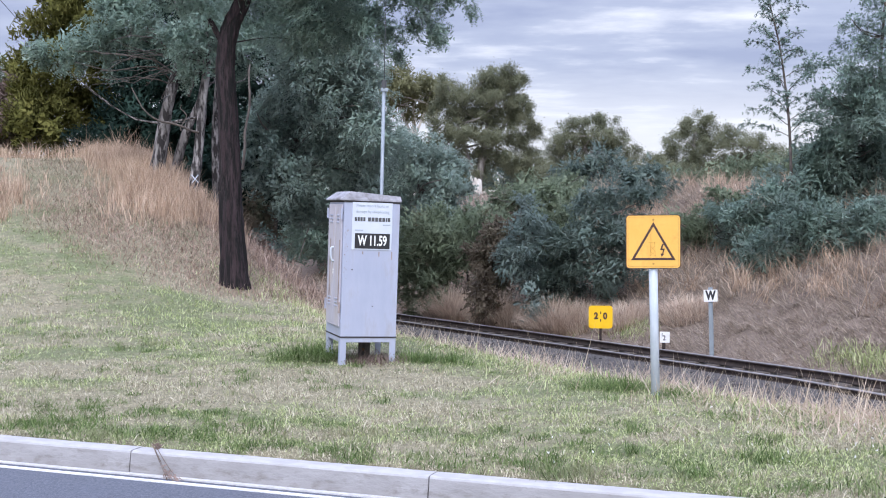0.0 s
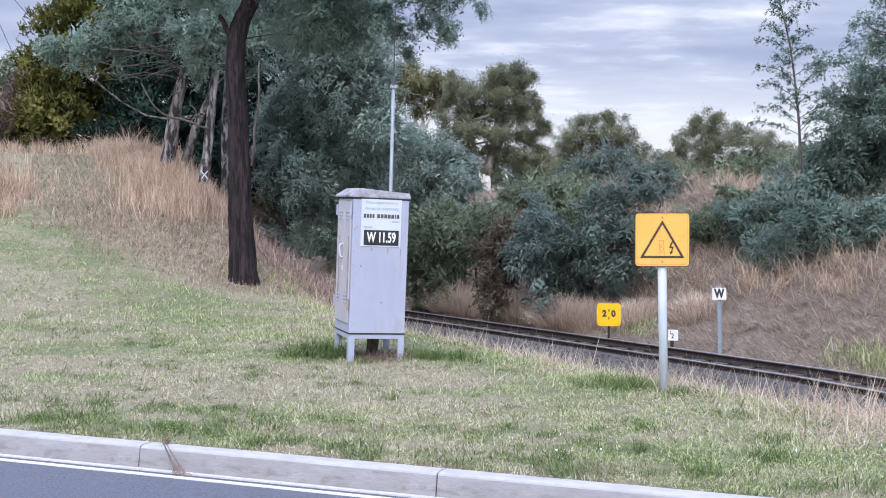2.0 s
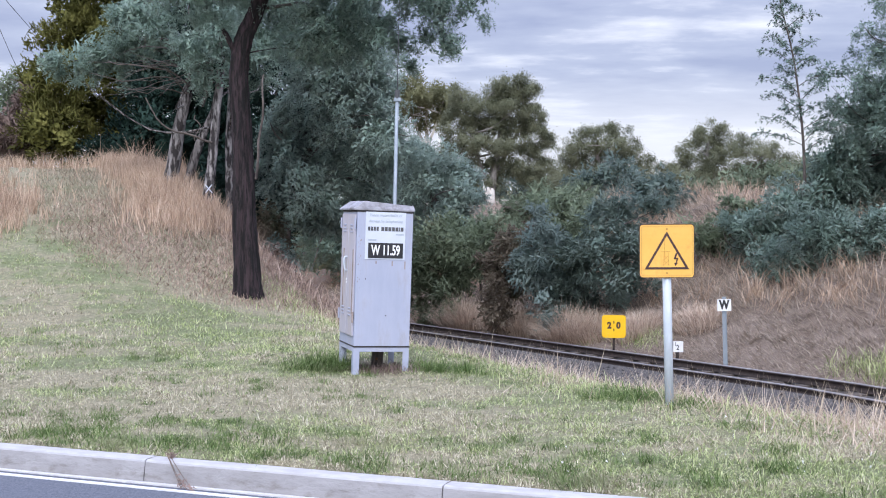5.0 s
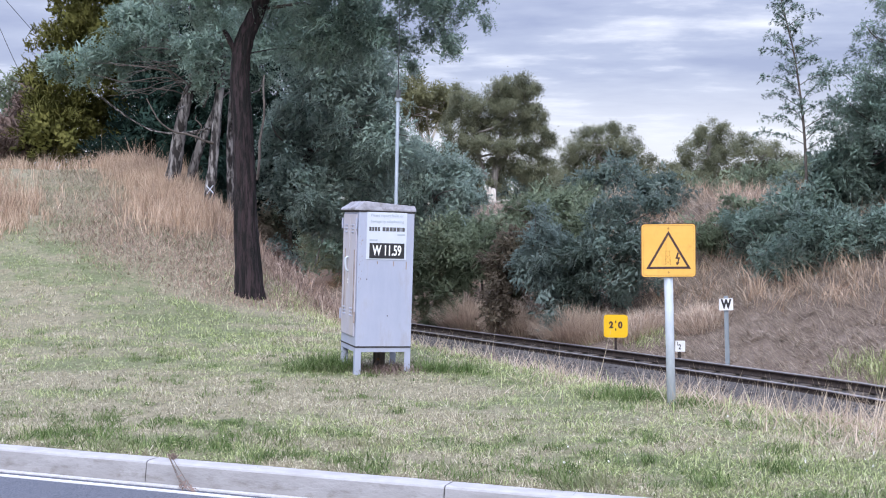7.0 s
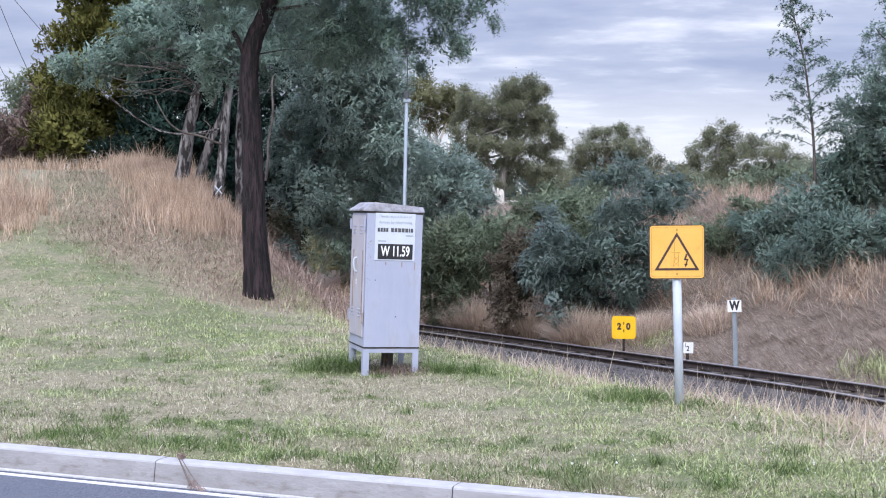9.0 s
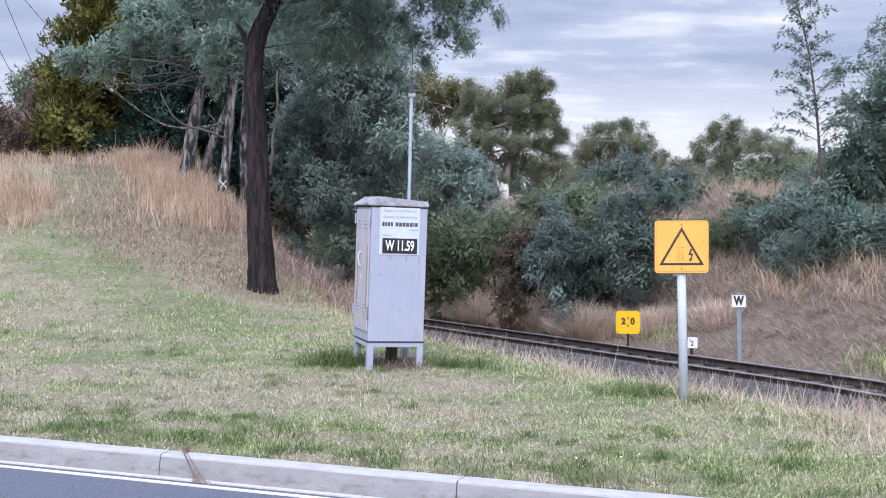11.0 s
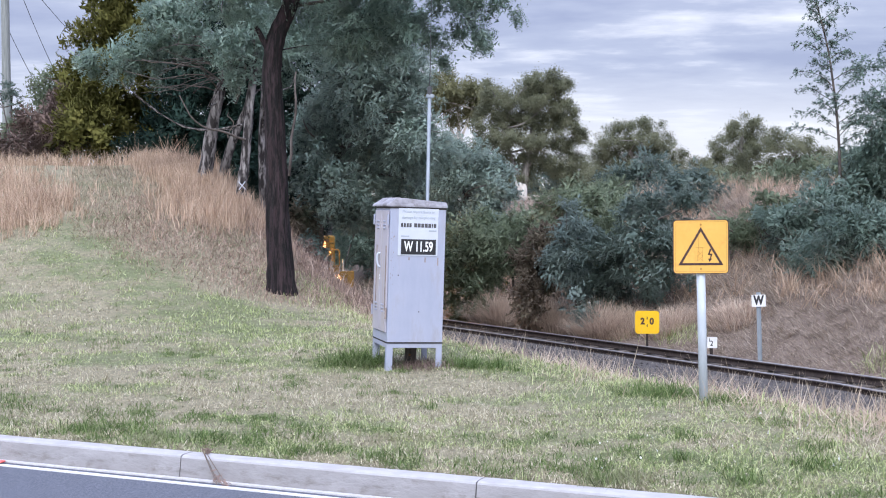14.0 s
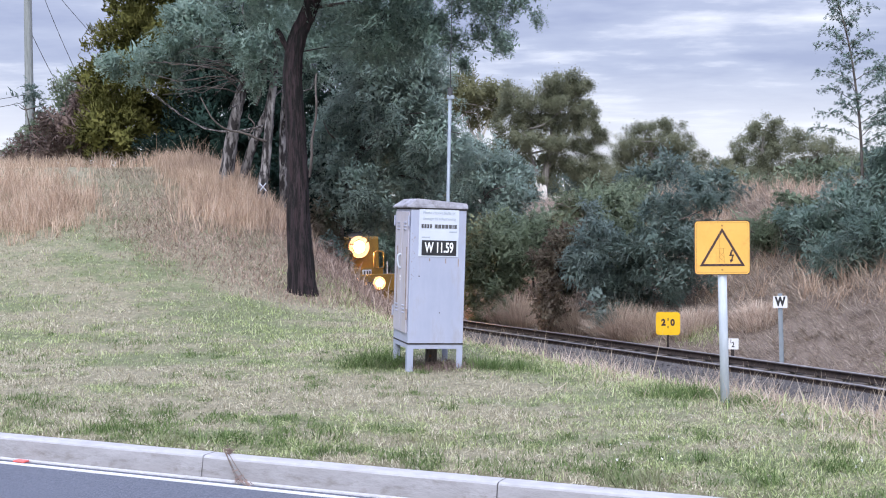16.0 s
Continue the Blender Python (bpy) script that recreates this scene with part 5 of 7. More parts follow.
def make_track_signs():
    z = gz(3.70, 28.7)
    sp = new("speed_sign")
    sp.matrix_basis = pose(3.70, 28.7, z, 0, 0, -8)
    tagged(sp, "yellow trackside speed board with dark figures on a short post", "sign")
    zc = 0.0 + (-1.0 - z)
    part("post", cyl(bmesh.new(), (0, 0, -0.3), (0, 0, zc - 0.02), 0.03, seg=10), M["steel_dark"], sp)
    b = part("board", plate(bmesh.new(), 0.555, 0.535, 0.006, 0.07), M["speed_yellow"], sp)
    b.matrix_basis = pose(0, -0.04, zc)
    text_part("figure", "2", 0.205, M["brown_print"], b, Matrix.Translation((-0.105, -0.002, 0.02)), 0.9, 0.011)
    text_part("figure", "0", 0.205, M["brown_print"], b, Matrix.Translation((0.105, -0.002, 0.02)), 0.9, 0.011)
    for dz in (0.10, -0.08):
        part("slot", box(bmesh.new(), -0.012, 0.012, -0.003, 0.001, dz - 0.03, dz + 0.03), M["brown_print"], b)
    z = gz(5.57, 25.3)
    ws = new("whistle_sign")
    ws.matrix_basis = pose(5.57, 25.3, z, 0, -1.6, -10)
    tagged(ws, "small white whistle board on a steel channel post", "sign")
    zc = -0.25 - z
    bm = bmesh.new()
    box(bm, -0.045, 0.045, 0.0, 0.008, -0.3, zc + 0.17, 0.002, 1)
    box(bm, -0.045, -0.037, -0.035, 0.0, -0.3, zc - 0.12, 0.002, 1)
    box(bm, 0.037, 0.045, -0.035, 0.0, -0.3, zc - 0.12, 0.002, 1)
    part("post", bm, M["mast"], ws)
    b = part("board", plate(bmesh.new(), 0.28, 0.245, 0.005, 0.012), M["white_sheet"], ws)
    b.matrix_basis = pose(0, -0.045, zc)
    text_part("letter", "W", 0.25, M["black_print"], b, Matrix.Translation((0, -0.002, 0.0)), 0.72, 0.014)
    z = gz(4.77, 26.4)
    hm = new("distance_marker")
    hm.matrix_basis = pose(4.77, 26.4, z, 0, 0, -10)
    tagged(hm, "small white distance marker plate on a dark post", "marker")
    zc = -1.23 - z
    part("post", box(bmesh.new(), -0.035, 0.035, 0, 0.06, -0.3, zc - 0.02, 0.005), M["steel_dark"], hm)
    b = part("board", plate(bmesh.new(), 0.21, 0.235, 0.005, 0.01), M["white_sheet"], hm)
    b.matrix_basis = pose(0.02, -0.012, zc)
    text_part("figure", "1", 0.11, M["black_print"], b, Matrix.Translation((-0.055, -0.002, 0.05)), 0.8, 0.003)
    text_part("figure", "2", 0.15, M["black_print"], b, Matrix.Translation((-0.01, -0.002, -0.02)), 0.8, 0.004)


def make_pole():
    x, y = -17.05, 43.0
    z = gz(x, y)
    po = new("power_pole")
    po.matrix_basis = pose(x, y, z)
    tagged(po, "silvered timber power pole", "utility pole")
    v, q = tube([(0, 0, -0.5), (0, 0, 3), (0, 0, 6), (0, 0, 9.5)], [0.17, 0.155, 0.14, 0.12], 14)
    ob_np("shaft", v, [q], M["timber_pole"], po, True)
    part("crossarm", box(bmesh.new(), -0.06, 0.06, -0.9, 0.9, 7.9, 8.02, 0.01), M["timber_pole"], po)
    part("bracket", box(bmesh.new(), 0.13, 0.2, -0.05, 0.05, 2.7, 3.0, 0.01), M["steel_dark"], po)
    part("conduit", cyl(bmesh.new(), (0.17, 0, -0.2), (0.17, 0, 2.8), 0.03, seg=8), M["steel_dark"], po)
    for a, b, sag in (((x, y, z + 8.0), (-16.2, 52, 3.8), 0.8), ((x, y, z + 5.4), (-16.4, 50, 3.6), 0.4), ((x + 0.02, y - 0.8, z + 8.0), (-13.5, 50, 5.2), 0.2), ((x, y, z + 3.0), (-40, 46, z + 2.0), 0.5), ((x, y, z + 2.75), (-40, 46, z + 1.4), 0.6), ((x, y, z + 2.9), (-12, 60, z + 4.1), 0.3)):
        a, b = np.array(a), np.array(b)
        t = np.linspace(0, 1, 18)
        p = a + (b - a) * t[:, None]
        p[:, 2] -= sag * 4 * t * (1 - t)
        v, q = tube(p, np.full(18, 0.011), 5)
        tagged(ob_np("power_cable", v, [q], M["cable"]), "thin black overhead cable from the timber pole", "cable", "overhead cables")


def make_dry_weed():
    """A fallen dry weed over the kerb joint."""
    wd = new("dry_weed")
    wd.matrix_basis = kpose(-1.98, 0.0, 0.0)
    tagged(wd, "withered brown weed hanging over the kerb at a joint", "weed")
    rng = np.random.default_rng(3)
    for k in range(3):
        dx = rng.uniform(-0.02, 0.02)
        path = spline([(dx - 0.03, 0.03, 0.0), (dx, -0.06, 0.03), (0.09 + dx, -0.155, 0.005), (0.19 + 2 * dx, -0.20, -0.09), (0.27 + 3 * dx, -0.25, -0.133)], 12)
        v, q = tube(path, np.linspace(0.0028, 0.0014, 12), 5)
        ob_np("stalk", v, [q], M["litter_stem"], wd)
    c = np.array([(0.24, -0.23, -0.12), (0.20, -0.21, -0.10), (0.02, -0.05, 0.02), (-0.05, 0.03, 0.01), (0.29, -0.26, -0.13)])
    v, f, _ = leaves(rng, c, np.tile([0.5, -0.6, 0.1], (5, 1)), 16, 0.018, 0.03, 0.008, 0.2)
    ob_np("leaves", v, [f], M["dead_leaf"], wd)


def make_stud():
    st = new("road_stud")
    st.matrix_basis = kpose(-3.563, 0.262, -0.1375)
    tagged(st, "small red reflective road stud on the edge line", "road stud")
    bm = box(bmesh.new(), -0.05, 0.05, -0.026, 0.026, 0, 0.014, 0.006)
    part("base", bm, M["red"], st)
    part("reflector_or_halo", box(bmesh.new(), -0.052, 0.052, -0.030, -0.014, 0.003, 0.012, 0.002), M["red"], st)


# ---- locomotive ----
def make_loco():
    lo = new("locomotive")
    tagged(lo, "yellow diesel locomotive with lit headlight and ditch lights", "locomotive")
    Y, G = M["loco_yellow"], M["loco_grey"]
    part("underframe", box(bmesh.new(), -1.25, 1.25, 0.45, 13.0, 0.98, 1.2, 0.02), G, lo)
    part("headstock", box(bmesh.new(), -1.25, 1.25, 0.25, 0.45, 0.6, 1.2, 0.03), Y, lo)
    bm = bmesh.new()
    prism(bm, [(-1.1, 0.6), (1.1, 0.6), (0.95, 0.16), (-0.95, 0.16)], 0.3, 0.5)
    part("pilot", bm, Y, lo)
    part("nose", box(bmesh.new(), -0.8, 0.8, 0.95, 2.6, 1.2, 2.5, 0.08, 3), Y, lo)
    cab = part("cab", box(bmesh.new(), -1.3, 1.3, 2.6, 4.7, 1.2, 3.45, 0.06, 3), G, lo, "dark grey cab")
    for x0, x1 in ((-1.1, -0.12), (0.12, 1.1)):
        part("windscreen", box(bmesh.new(), x0, x1, 2.585, 2.61, 2.62, 3.2, 0.02), M["glass"], cab)
    for s in (-1, 1):
        part("side_window", box(bmesh.new(), s * 1.3 - 0.012, s * 1.3 + 0.012, 3.0, 4.2, 2.45, 3.1, 0.01), M["glass"], cab)
    bm = bmesh.new()
    prism(bm, [(-1.34, 3.42), (1.34, 3.42), (1.2, 3.6), (0.6, 3.72), (-0.6, 3.72), (-1.2, 3.6)], 2.5, 4.8)
    part("cab_roof", bm, G, cab)
    part("hood", box(bmesh.new(), -0.8, 0.8, 4.7, 12.6, 1.2, 3.25, 0.08, 3), Y, lo)
    for i in range(6):
        for s in (-1, 1):
            part("hood_door", box(bmesh.new(), s * 0.8 - 0.012, s * 0.8 + 0.012, 5.0 + 1.25 * i, 6.1 + 1.25 * i, 1.4, 3.0, 0.008), Y, lo)
    part("exhaust", cyl(bmesh.new(), (0, 7.5, 3.2), (0, 7.5, 3.6), 0.16), G, lo)
    # headlight: oversized amber ring round the lens imitates its orange halo
    for r, n, y, z in ((0.20, "headlight", 0.93, 2.14),):
        hl = part(n, cyl(bmesh.new(), (0, y - 0.10, z), (0, y + 0.06, z), r + 0.19, seg=28), G, lo, "round headlight housing with lit lens and added halo ring")
        part("lens", cyl(bmesh.new(), (0, y - 0.1205, z), (0, y - 0.1185, z), r, seg=28), M["headlight"], hl)
        part("reflector_or_halo", cyl(bmesh.new(), (0, y - 0.118, z), (0, y - 0.101, z), r + 0.18, seg=28), M["reflector_or_halo"], hl)
    # ditch lights: same added glowing ring for the halo about each lens
    for s in (-1, 1):
        dl = part("ditch_light", cyl(bmesh.new(), (s * 0.46, 0.12, 0.90), (s * 0.46, 0.26, 0.90), 0.23, seg=24), G, lo, "round ditch light housing with lit lens and added halo ring")
        part("reflector_or_halo", cyl(bmesh.new(), (s * 0.46, 0.110, 0.90), (s * 0.46, 0.119, 0.90), 0.225, seg=24), M["reflector_or_halo"], dl)
        part("lens", cyl(bmesh.new(), (s * 0.46, 0.1075, 0.90), (s * 0.46, 0.1095, 0.90), 0.12, seg=24), M["ditch_light"], dl)
        for a, b, c, d in ((0.40, 0.74, 1.40, 1.98),):
            pts = [(a, c), (a, d - 0.06), (a + 0.06, d), (b - 0.06, d), (b, d - 0.06), (b, c), (a, c)]
            path = np.array([(s * x, 0.40, z) for x, z in pts])
            v, q = tube(path, np.full(len(pts), 0.028), 8)
            ob_np("handrail", v, [q], Y, lo, True)
        part("corner_rail", cyl(bmesh.new(), (s * 0.86, 0.38, 1.18), (s * 0.86, 0.38, 1.62), 0.02, seg=8), M["white_sheet"], lo)
        part("step", box(bmesh.new(), s * 1.05 - 0.2, s * 1.05 + 0.2, 0.45, 0.8, 0.45, 0.5, 0.01), G, lo)
    pl = part("front_panel", box(bmesh.new(), -0.72, 0.72, 0.40, 0.44, 1.2, 1.42, 0.01), Y, lo)
    np_ = part("number_board", box(bmesh.new(), -0.06, 0.28, 0.375, 0.398, 1.15, 1.36, 0.008), M["white_sheet"], lo, "pale number board with plain bars")
    for x in (0.0, 0.10, 0.19):
        part("print_bar", box(bmesh.new(), x, x + 0.05, 0.368, 0.374, 1.19, 1.32), M["black_print"], np_)
    part("coupler", box(bmesh.new(), -0.11, 0.11, -0.2, 0.3, 0.72, 0.95, 0.04), M["steel_dark"], lo)
    wheelsets = []
    for yb in (2.6, 10.2):
        bg = part("bogie_frame", box(bmesh.new(), -0.85, 0.85, yb - 1.6, yb + 1.6, 0.42, 0.8, 0.04), G, lo)
        for dy in (-1.1, 1.1):
            bm = cyl(bmesh.new(), (-0.6, 0, 0), (0.6, 0, 0), 0.07, seg=12)
            for s in (-1, 1):
                cyl(bm, (s * 0.50, 0, 0), (s * 0.53, 0, 0), 0.50, seg=28)
                cyl(bm, (s * 0.53, 0, 0), (s * 0.63, 0, 0), 0.46, seg=28)
            ws = part("wheelset", bm, M["steel_dark"], lo)
            wheelsets.append((ws, yb + dy))
    return lo, wheelsets


# glow for the added rings that paint a halo round the loco lamps
M["reflector_or_halo"] = glow("amber_halo_glow", (1.0, 0.36, 0.05), 1.9)
make_cabinet()
make_mast()
make_warning_sign()
make_track_signs()
make_pole()
make_stud()
make_dry_weed()
LOCO, WHEELSETS = make_loco()
make_grass()

# ---- trees and shrubs ----
z = gz(-3.43, 20.20)
plant('roadside_wattle_tree', 'tall dark-barked wattle tree with feathery grey-green crown', 'tree', 101, (-3.43, 20.20, z), [([(0.00, 0.00, 0.16 - z), (-0.05, 0.00, 1.27 - z), (-0.07, 0.00, 2.21 - z), (-0.11, 0.00, 3.14 - z), (-0.14, 0.00, 4.02 - z), (-0.04, 0.00, 4.53 - z), (0.16, 0.00, 5.00 - z), (0.33, 0.00, 5.56 - z), (0.48, 0.20, 6.54 - z)], 0.185, 0.115), ([(-0.12, 0.00, 4.11 - z), (-0.26, -0.10, 4.43 - z), (-0.36, -0.20, 4.64 - z)], 0.06, 0.035)],
      [(1.63, 0.00, 4.90 - z, 1.02, 0.67, 0.51), (2.79, 0.00, 4.95 - z, 0.56, 0.46, 0.35), (2.56, 0.00, 4.25 - z, 0.30, 0.27, 0.20), (3.40, 0.00, 5.04 - z, 0.42, 0.29, 0.22), (3.03, 0.00, 4.49 - z, 0.24, 0.19, 0.15), (2.19, 0.00, 4.44 - z, 0.37, 0.34, 0.26), (1.16, 0.00, 4.72 - z, 0.74, 0.73, 0.56), (-0.70, 0.00, 5.28 - z, 0.84, 0.73, 0.56), (0.33, 0.00, 5.93 - z, 1.49, 1.09, 0.84), (2.19, 0.00, 5.93 - z, 1.58, 1.09, 0.84), (3.30, 0.00, 4.44 - z, 0.33, 0.30, 0.23), (3.86, 0.00, 5.18 - z, 0.33, 0.33, 0.28)],
      1650, 85, 0.101, 0.061, 0.0190, M['wattle'], M['bark_dark'], 0.25, 1, 0.015, '', 60, 0.45, [([(0.16, 0.00, 5.00 - z), (0.92, 0.50, 5.18 - z), (1.64, 1.00, 4.97 - z), (2.61, 1.00, 4.78 - z)], 0.035, 0.01)], 0.55)
z = gz(-5.90, 27.00)
plant('multi_stem_wattle_tree', 'leaning pale-barked multi-stemmed wattle with silvery leaves', 'tree', 102, (-5.90, 27.00, z), [([(-0.52, 0.00, 1.75 - z), (-0.35, 0.00, 2.59 - z), (-0.22, 0.00, 3.41 - z), (-0.04, 0.00, 4.22 - z), (0.15, 0.20, 4.97 - z), (0.18, 0.40, 5.60 - z)], 0.19, 0.08), ([(-0.14, 0.30, 1.80 - z), (-0.02, 0.30, 2.53 - z), (0.24, 0.30, 3.34 - z), (0.52, 0.30, 3.96 - z), (0.64, 0.30, 4.60 - z)], 0.125, 0.07), ([(0.62, -1.50, 1.20 - z), (0.71, -1.50, 1.94 - z), (0.81, -1.50, 2.65 - z), (0.92, -1.50, 3.71 - z), (1.00, -1.40, 4.66 - z), (0.98, -1.20, 5.30 - z)], 0.13, 0.07), ([(0.86, 0.30, 1.30 - z), (0.89, 0.10, 2.21 - z), (0.90, 0.00, 3.21 - z), (0.97, 0.00, 4.46 - z), (0.95, 0.10, 5.20 - z)], 0.11, 0.06)],
      [(-2.36, 0.00, 5.00 - z, 0.52, 0.45, 0.35), (-1.56, 0.00, 5.12 - z, 0.68, 0.55, 0.42), (-0.68, 0.00, 5.39 - z, 0.72, 0.61, 0.47), (0.86, -1.80, 5.32 - z, 0.64, 0.64, 0.58), (0.80, -1.80, 4.68 - z, 0.44, 0.44, 0.37), (-0.12, 0.00, 6.89 - z, 1.12, 0.97, 0.75), (-2.92, 0.00, 4.92 - z, 0.32, 0.32, 0.25), (1.49, 0.00, 5.02 - z, 0.62, 0.62, 0.56), (1.62, 0.00, 6.14 - z, 1.00, 0.97, 0.75), (-1.00, 0.00, 5.89 - z, 0.75, 0.49, 0.37)],
      1000, 85, 0.135, 0.081, 0.0254, M['wattle'], M['bark_pale'], 0.25, 14, 0.025, '', 90, 0.45, [([(0.84, -1.60, 3.12 - z), (0.51, -1.80, 3.17 - z), (0.13, -1.90, 3.25 - z), (-0.12, -2.00, 3.50 - z), (-0.37, -2.00, 3.96 - z)], 0.028, 0.012), ([(0.25, 0.00, 4.28 - z), (-0.28, -0.40, 4.73 - z), (-0.79, -0.80, 4.80 - z), (-1.58, -1.00, 4.84 - z)], 0.025, 0.008), ([(0.25, 0.00, 4.40 - z), (-0.43, -0.30, 4.55 - z), (-1.23, -0.50, 4.47 - z), (-1.82, -0.60, 4.70 - z)], 0.02, 0.006), ([(0.20, 0.00, 4.96 - z), (-0.06, -0.30, 5.35 - z), (-0.60, -0.60, 5.43 - z)], 0.025, 0.008), ([(0.53, -1.80, 3.14 - z), (0.60, -1.80, 3.46 - z), (0.53, -1.80, 3.69 - z)], 0.016, 0.008), ([(1.82, -2.00, 2.35 - z), (1.89, -2.00, 3.50 - z), (1.83, -2.00, 4.42 - z)], 0.035, 0.02), ([(0.31, 0.00, 4.03 - z), (0.56, 0.00, 4.52 - z), (0.44, 0.00, 4.96 - z)], 0.05, 0.03), ([(0.35, 0.10, 4.53 - z), (0.04, -0.20, 5.06 - z), (-0.28, -0.40, 5.34 - z), (-0.54, -0.60, 5.13 - z)], 0.022, 0.006), ([(0.25, 0.00, 4.65 - z), (-0.11, -0.60, 4.40 - z), (-0.62, -1.00, 4.18 - z), (-1.16, -1.20, 4.28 - z)], 0.018, 0.005), ([(0.05, -0.20, 4.29 - z), (-0.72, -1.20, 4.42 - z), (-1.23, -2.00, 4.24 - z)], 0.018, 0.004), ([(0.04, -0.20, 4.54 - z), (-0.37, -1.20, 4.72 - z), (-0.77, -2.00, 4.53 - z)], 0.017, 0.004), ([(-0.03, -0.20, 4.87 - z), (-0.74, -1.20, 4.72 - z), (-1.38, -2.00, 4.75 - z)], 0.013, 0.004), ([(-0.02, -0.20, 4.85 - z), (0.02, -1.20, 5.03 - z), (-0.04, -2.00, 4.98 - z)], 0.015, 0.004), ([(0.11, -0.20, 4.50 - z), (-0.19, -1.20, 4.43 - z), (-0.72, -2.00, 4.31 - z)], 0.011, 0.004), ([(-0.04, -0.20, 4.30 - z), (-0.26, -1.20, 4.61 - z), (-0.73, -2.00, 4.83 - z)], 0.016, 0.004), ([(0.41, -0.20, 4.83 - z), (-0.36, -1.20, 4.39 - z), (-0.91, -2.00, 4.04 - z)], 0.011, 0.004), ([(0.30, -0.20, 4.49 - z), (0.11, -1.20, 4.46 - z), (-0.09, -2.00, 4.08 - z)], 0.011, 0.004), ([(0.21, -0.20, 4.65 - z), (-0.55, -1.20, 4.31 - z), (-1.31, -2.00, 4.02 - z)], 0.012, 0.004), ([(0.06, -0.20, 5.05 - z), (-0.46, -1.20, 5.00 - z), (-0.93, -2.00, 4.75 - z)], 0.017, 0.004), ([(0.42, -0.20, 4.92 - z), (-0.18, -1.20, 4.77 - z), (-0.86, -2.00, 4.86 - z)], 0.012, 0.004), ([(0.35, -0.20, 4.82 - z), (-0.58, -1.20, 4.67 - z), (-1.39, -2.00, 4.18 - z)], 0.013, 0.004), ([(0.05, -0.20, 4.73 - z), (-0.34, -1.20, 4.79 - z), (-0.79, -2.00, 4.57 - z)], 0.011, 0.004), ([(-0.03, -0.20, 4.97 - z), (-0.27, -1.20, 4.86 - z), (-0.69, -2.00, 4.64 - z)], 0.016, 0.004)], 0.55)
for lean in (-42, 38):
    stroke = part("paint_stroke", box(bmesh.new(), -0.010, 0.010, -0.012, 0.012, -0.11, 0.11, 0.003, 1), M["white_panel"], bpy.data.objects["multi_stem_wattle_tree"], "white painted cross on the bark")
    stroke.matrix_basis = pose(0.775, -1.625, 2.16 - gz(-5.90, 27.00), 0, lean, 0)
z = gz(-11.51, 36.00)
plant('cypress_tree', 'dense yellow-green cypress with upright sprays', 'tree', 103, (-11.51, 36.00, z), [([(0, 0, -0.1), (-0.25, 0, (4.34 - z) * 0.5), (-0.50, 0.00, 4.34 - z)], 0.048, 0.021)],
      [(-0.50, 0.00, 4.34 - z, 0.75, 0.75, 0.83), (-0.46, 0.00, 5.50 - z, 0.83, 0.83, 0.91), (-0.08, 0.00, 6.66 - z, 0.83, 0.83, 0.91), (0.41, 0.00, 7.74 - z, 0.83, 0.83, 0.83), (0.41, 0.00, 4.50 - z, 1.00, 1.00, 0.91), (0.58, 0.00, 5.75 - z, 1.00, 1.00, 1.00), (1.00, 0.00, 8.65 - z, 0.83, 0.83, 0.83), (0.66, 0.00, 6.99 - z, 0.83, 0.83, 0.83), (0.08, 0.00, 3.76 - z, 0.83, 0.65, 0.50)],
      1200, 78, 0.135, 0.097, 0.0406, M['cypress'], M['bark_grey'], -0.5, 4, 0.03, '', 0, 0.45, [], 0.55)
z = gz(-10.21, 37.00)
plant('cypress_tree', 'dense dark yellow-green cypress with upright sprays', 'tree', 78, (-10.21, 37.00, z), [([(0, 0, -0.1), (-0.04, 0, (4.41 - z) * 0.5), (-0.09, 0.00, 4.41 - z)], 0.048, 0.021)],
      [(-0.09, 0.00, 4.41 - z, 1.02, 1.02, 0.94), (0.09, 0.00, 5.61 - z, 1.02, 1.02, 1.02), (-0.09, 0.00, 6.80 - z, 1.02, 1.02, 1.02), (0.26, 0.00, 7.99 - z, 1.02, 1.02, 0.94), (0.51, 0.00, 3.90 - z, 0.85, 0.85, 0.68)],
      762, 78, 0.139, 0.100, 0.0417, M['cypress'], M['bark_grey'], -0.4, 4, 0.03, '', 0, 0.45, [], 0.55)
z = gz(-7.97, 35.00)
plant('cypress_tree', 'dense dark green cypress behind pale trunks, shade put into the leaf colour', 'tree', 105, (-7.97, 35.00, z), [([(0, 0, -0.1), (-0.36, 0, (5.39 - z) * 0.5), (-0.73, 0.00, 5.39 - z)], 0.048, 0.021)],
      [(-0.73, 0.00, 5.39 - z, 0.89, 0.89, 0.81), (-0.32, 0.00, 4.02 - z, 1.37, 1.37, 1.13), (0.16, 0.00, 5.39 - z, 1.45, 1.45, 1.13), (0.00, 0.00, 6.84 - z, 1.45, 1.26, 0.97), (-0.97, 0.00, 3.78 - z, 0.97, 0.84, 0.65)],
      640, 78, 0.140, 0.105, 0.0428, M['cypress_shaded'], M['bark_grey'], -0.3, 4, 0.03, '', 0, 0.45, [], 0.55)
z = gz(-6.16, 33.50)
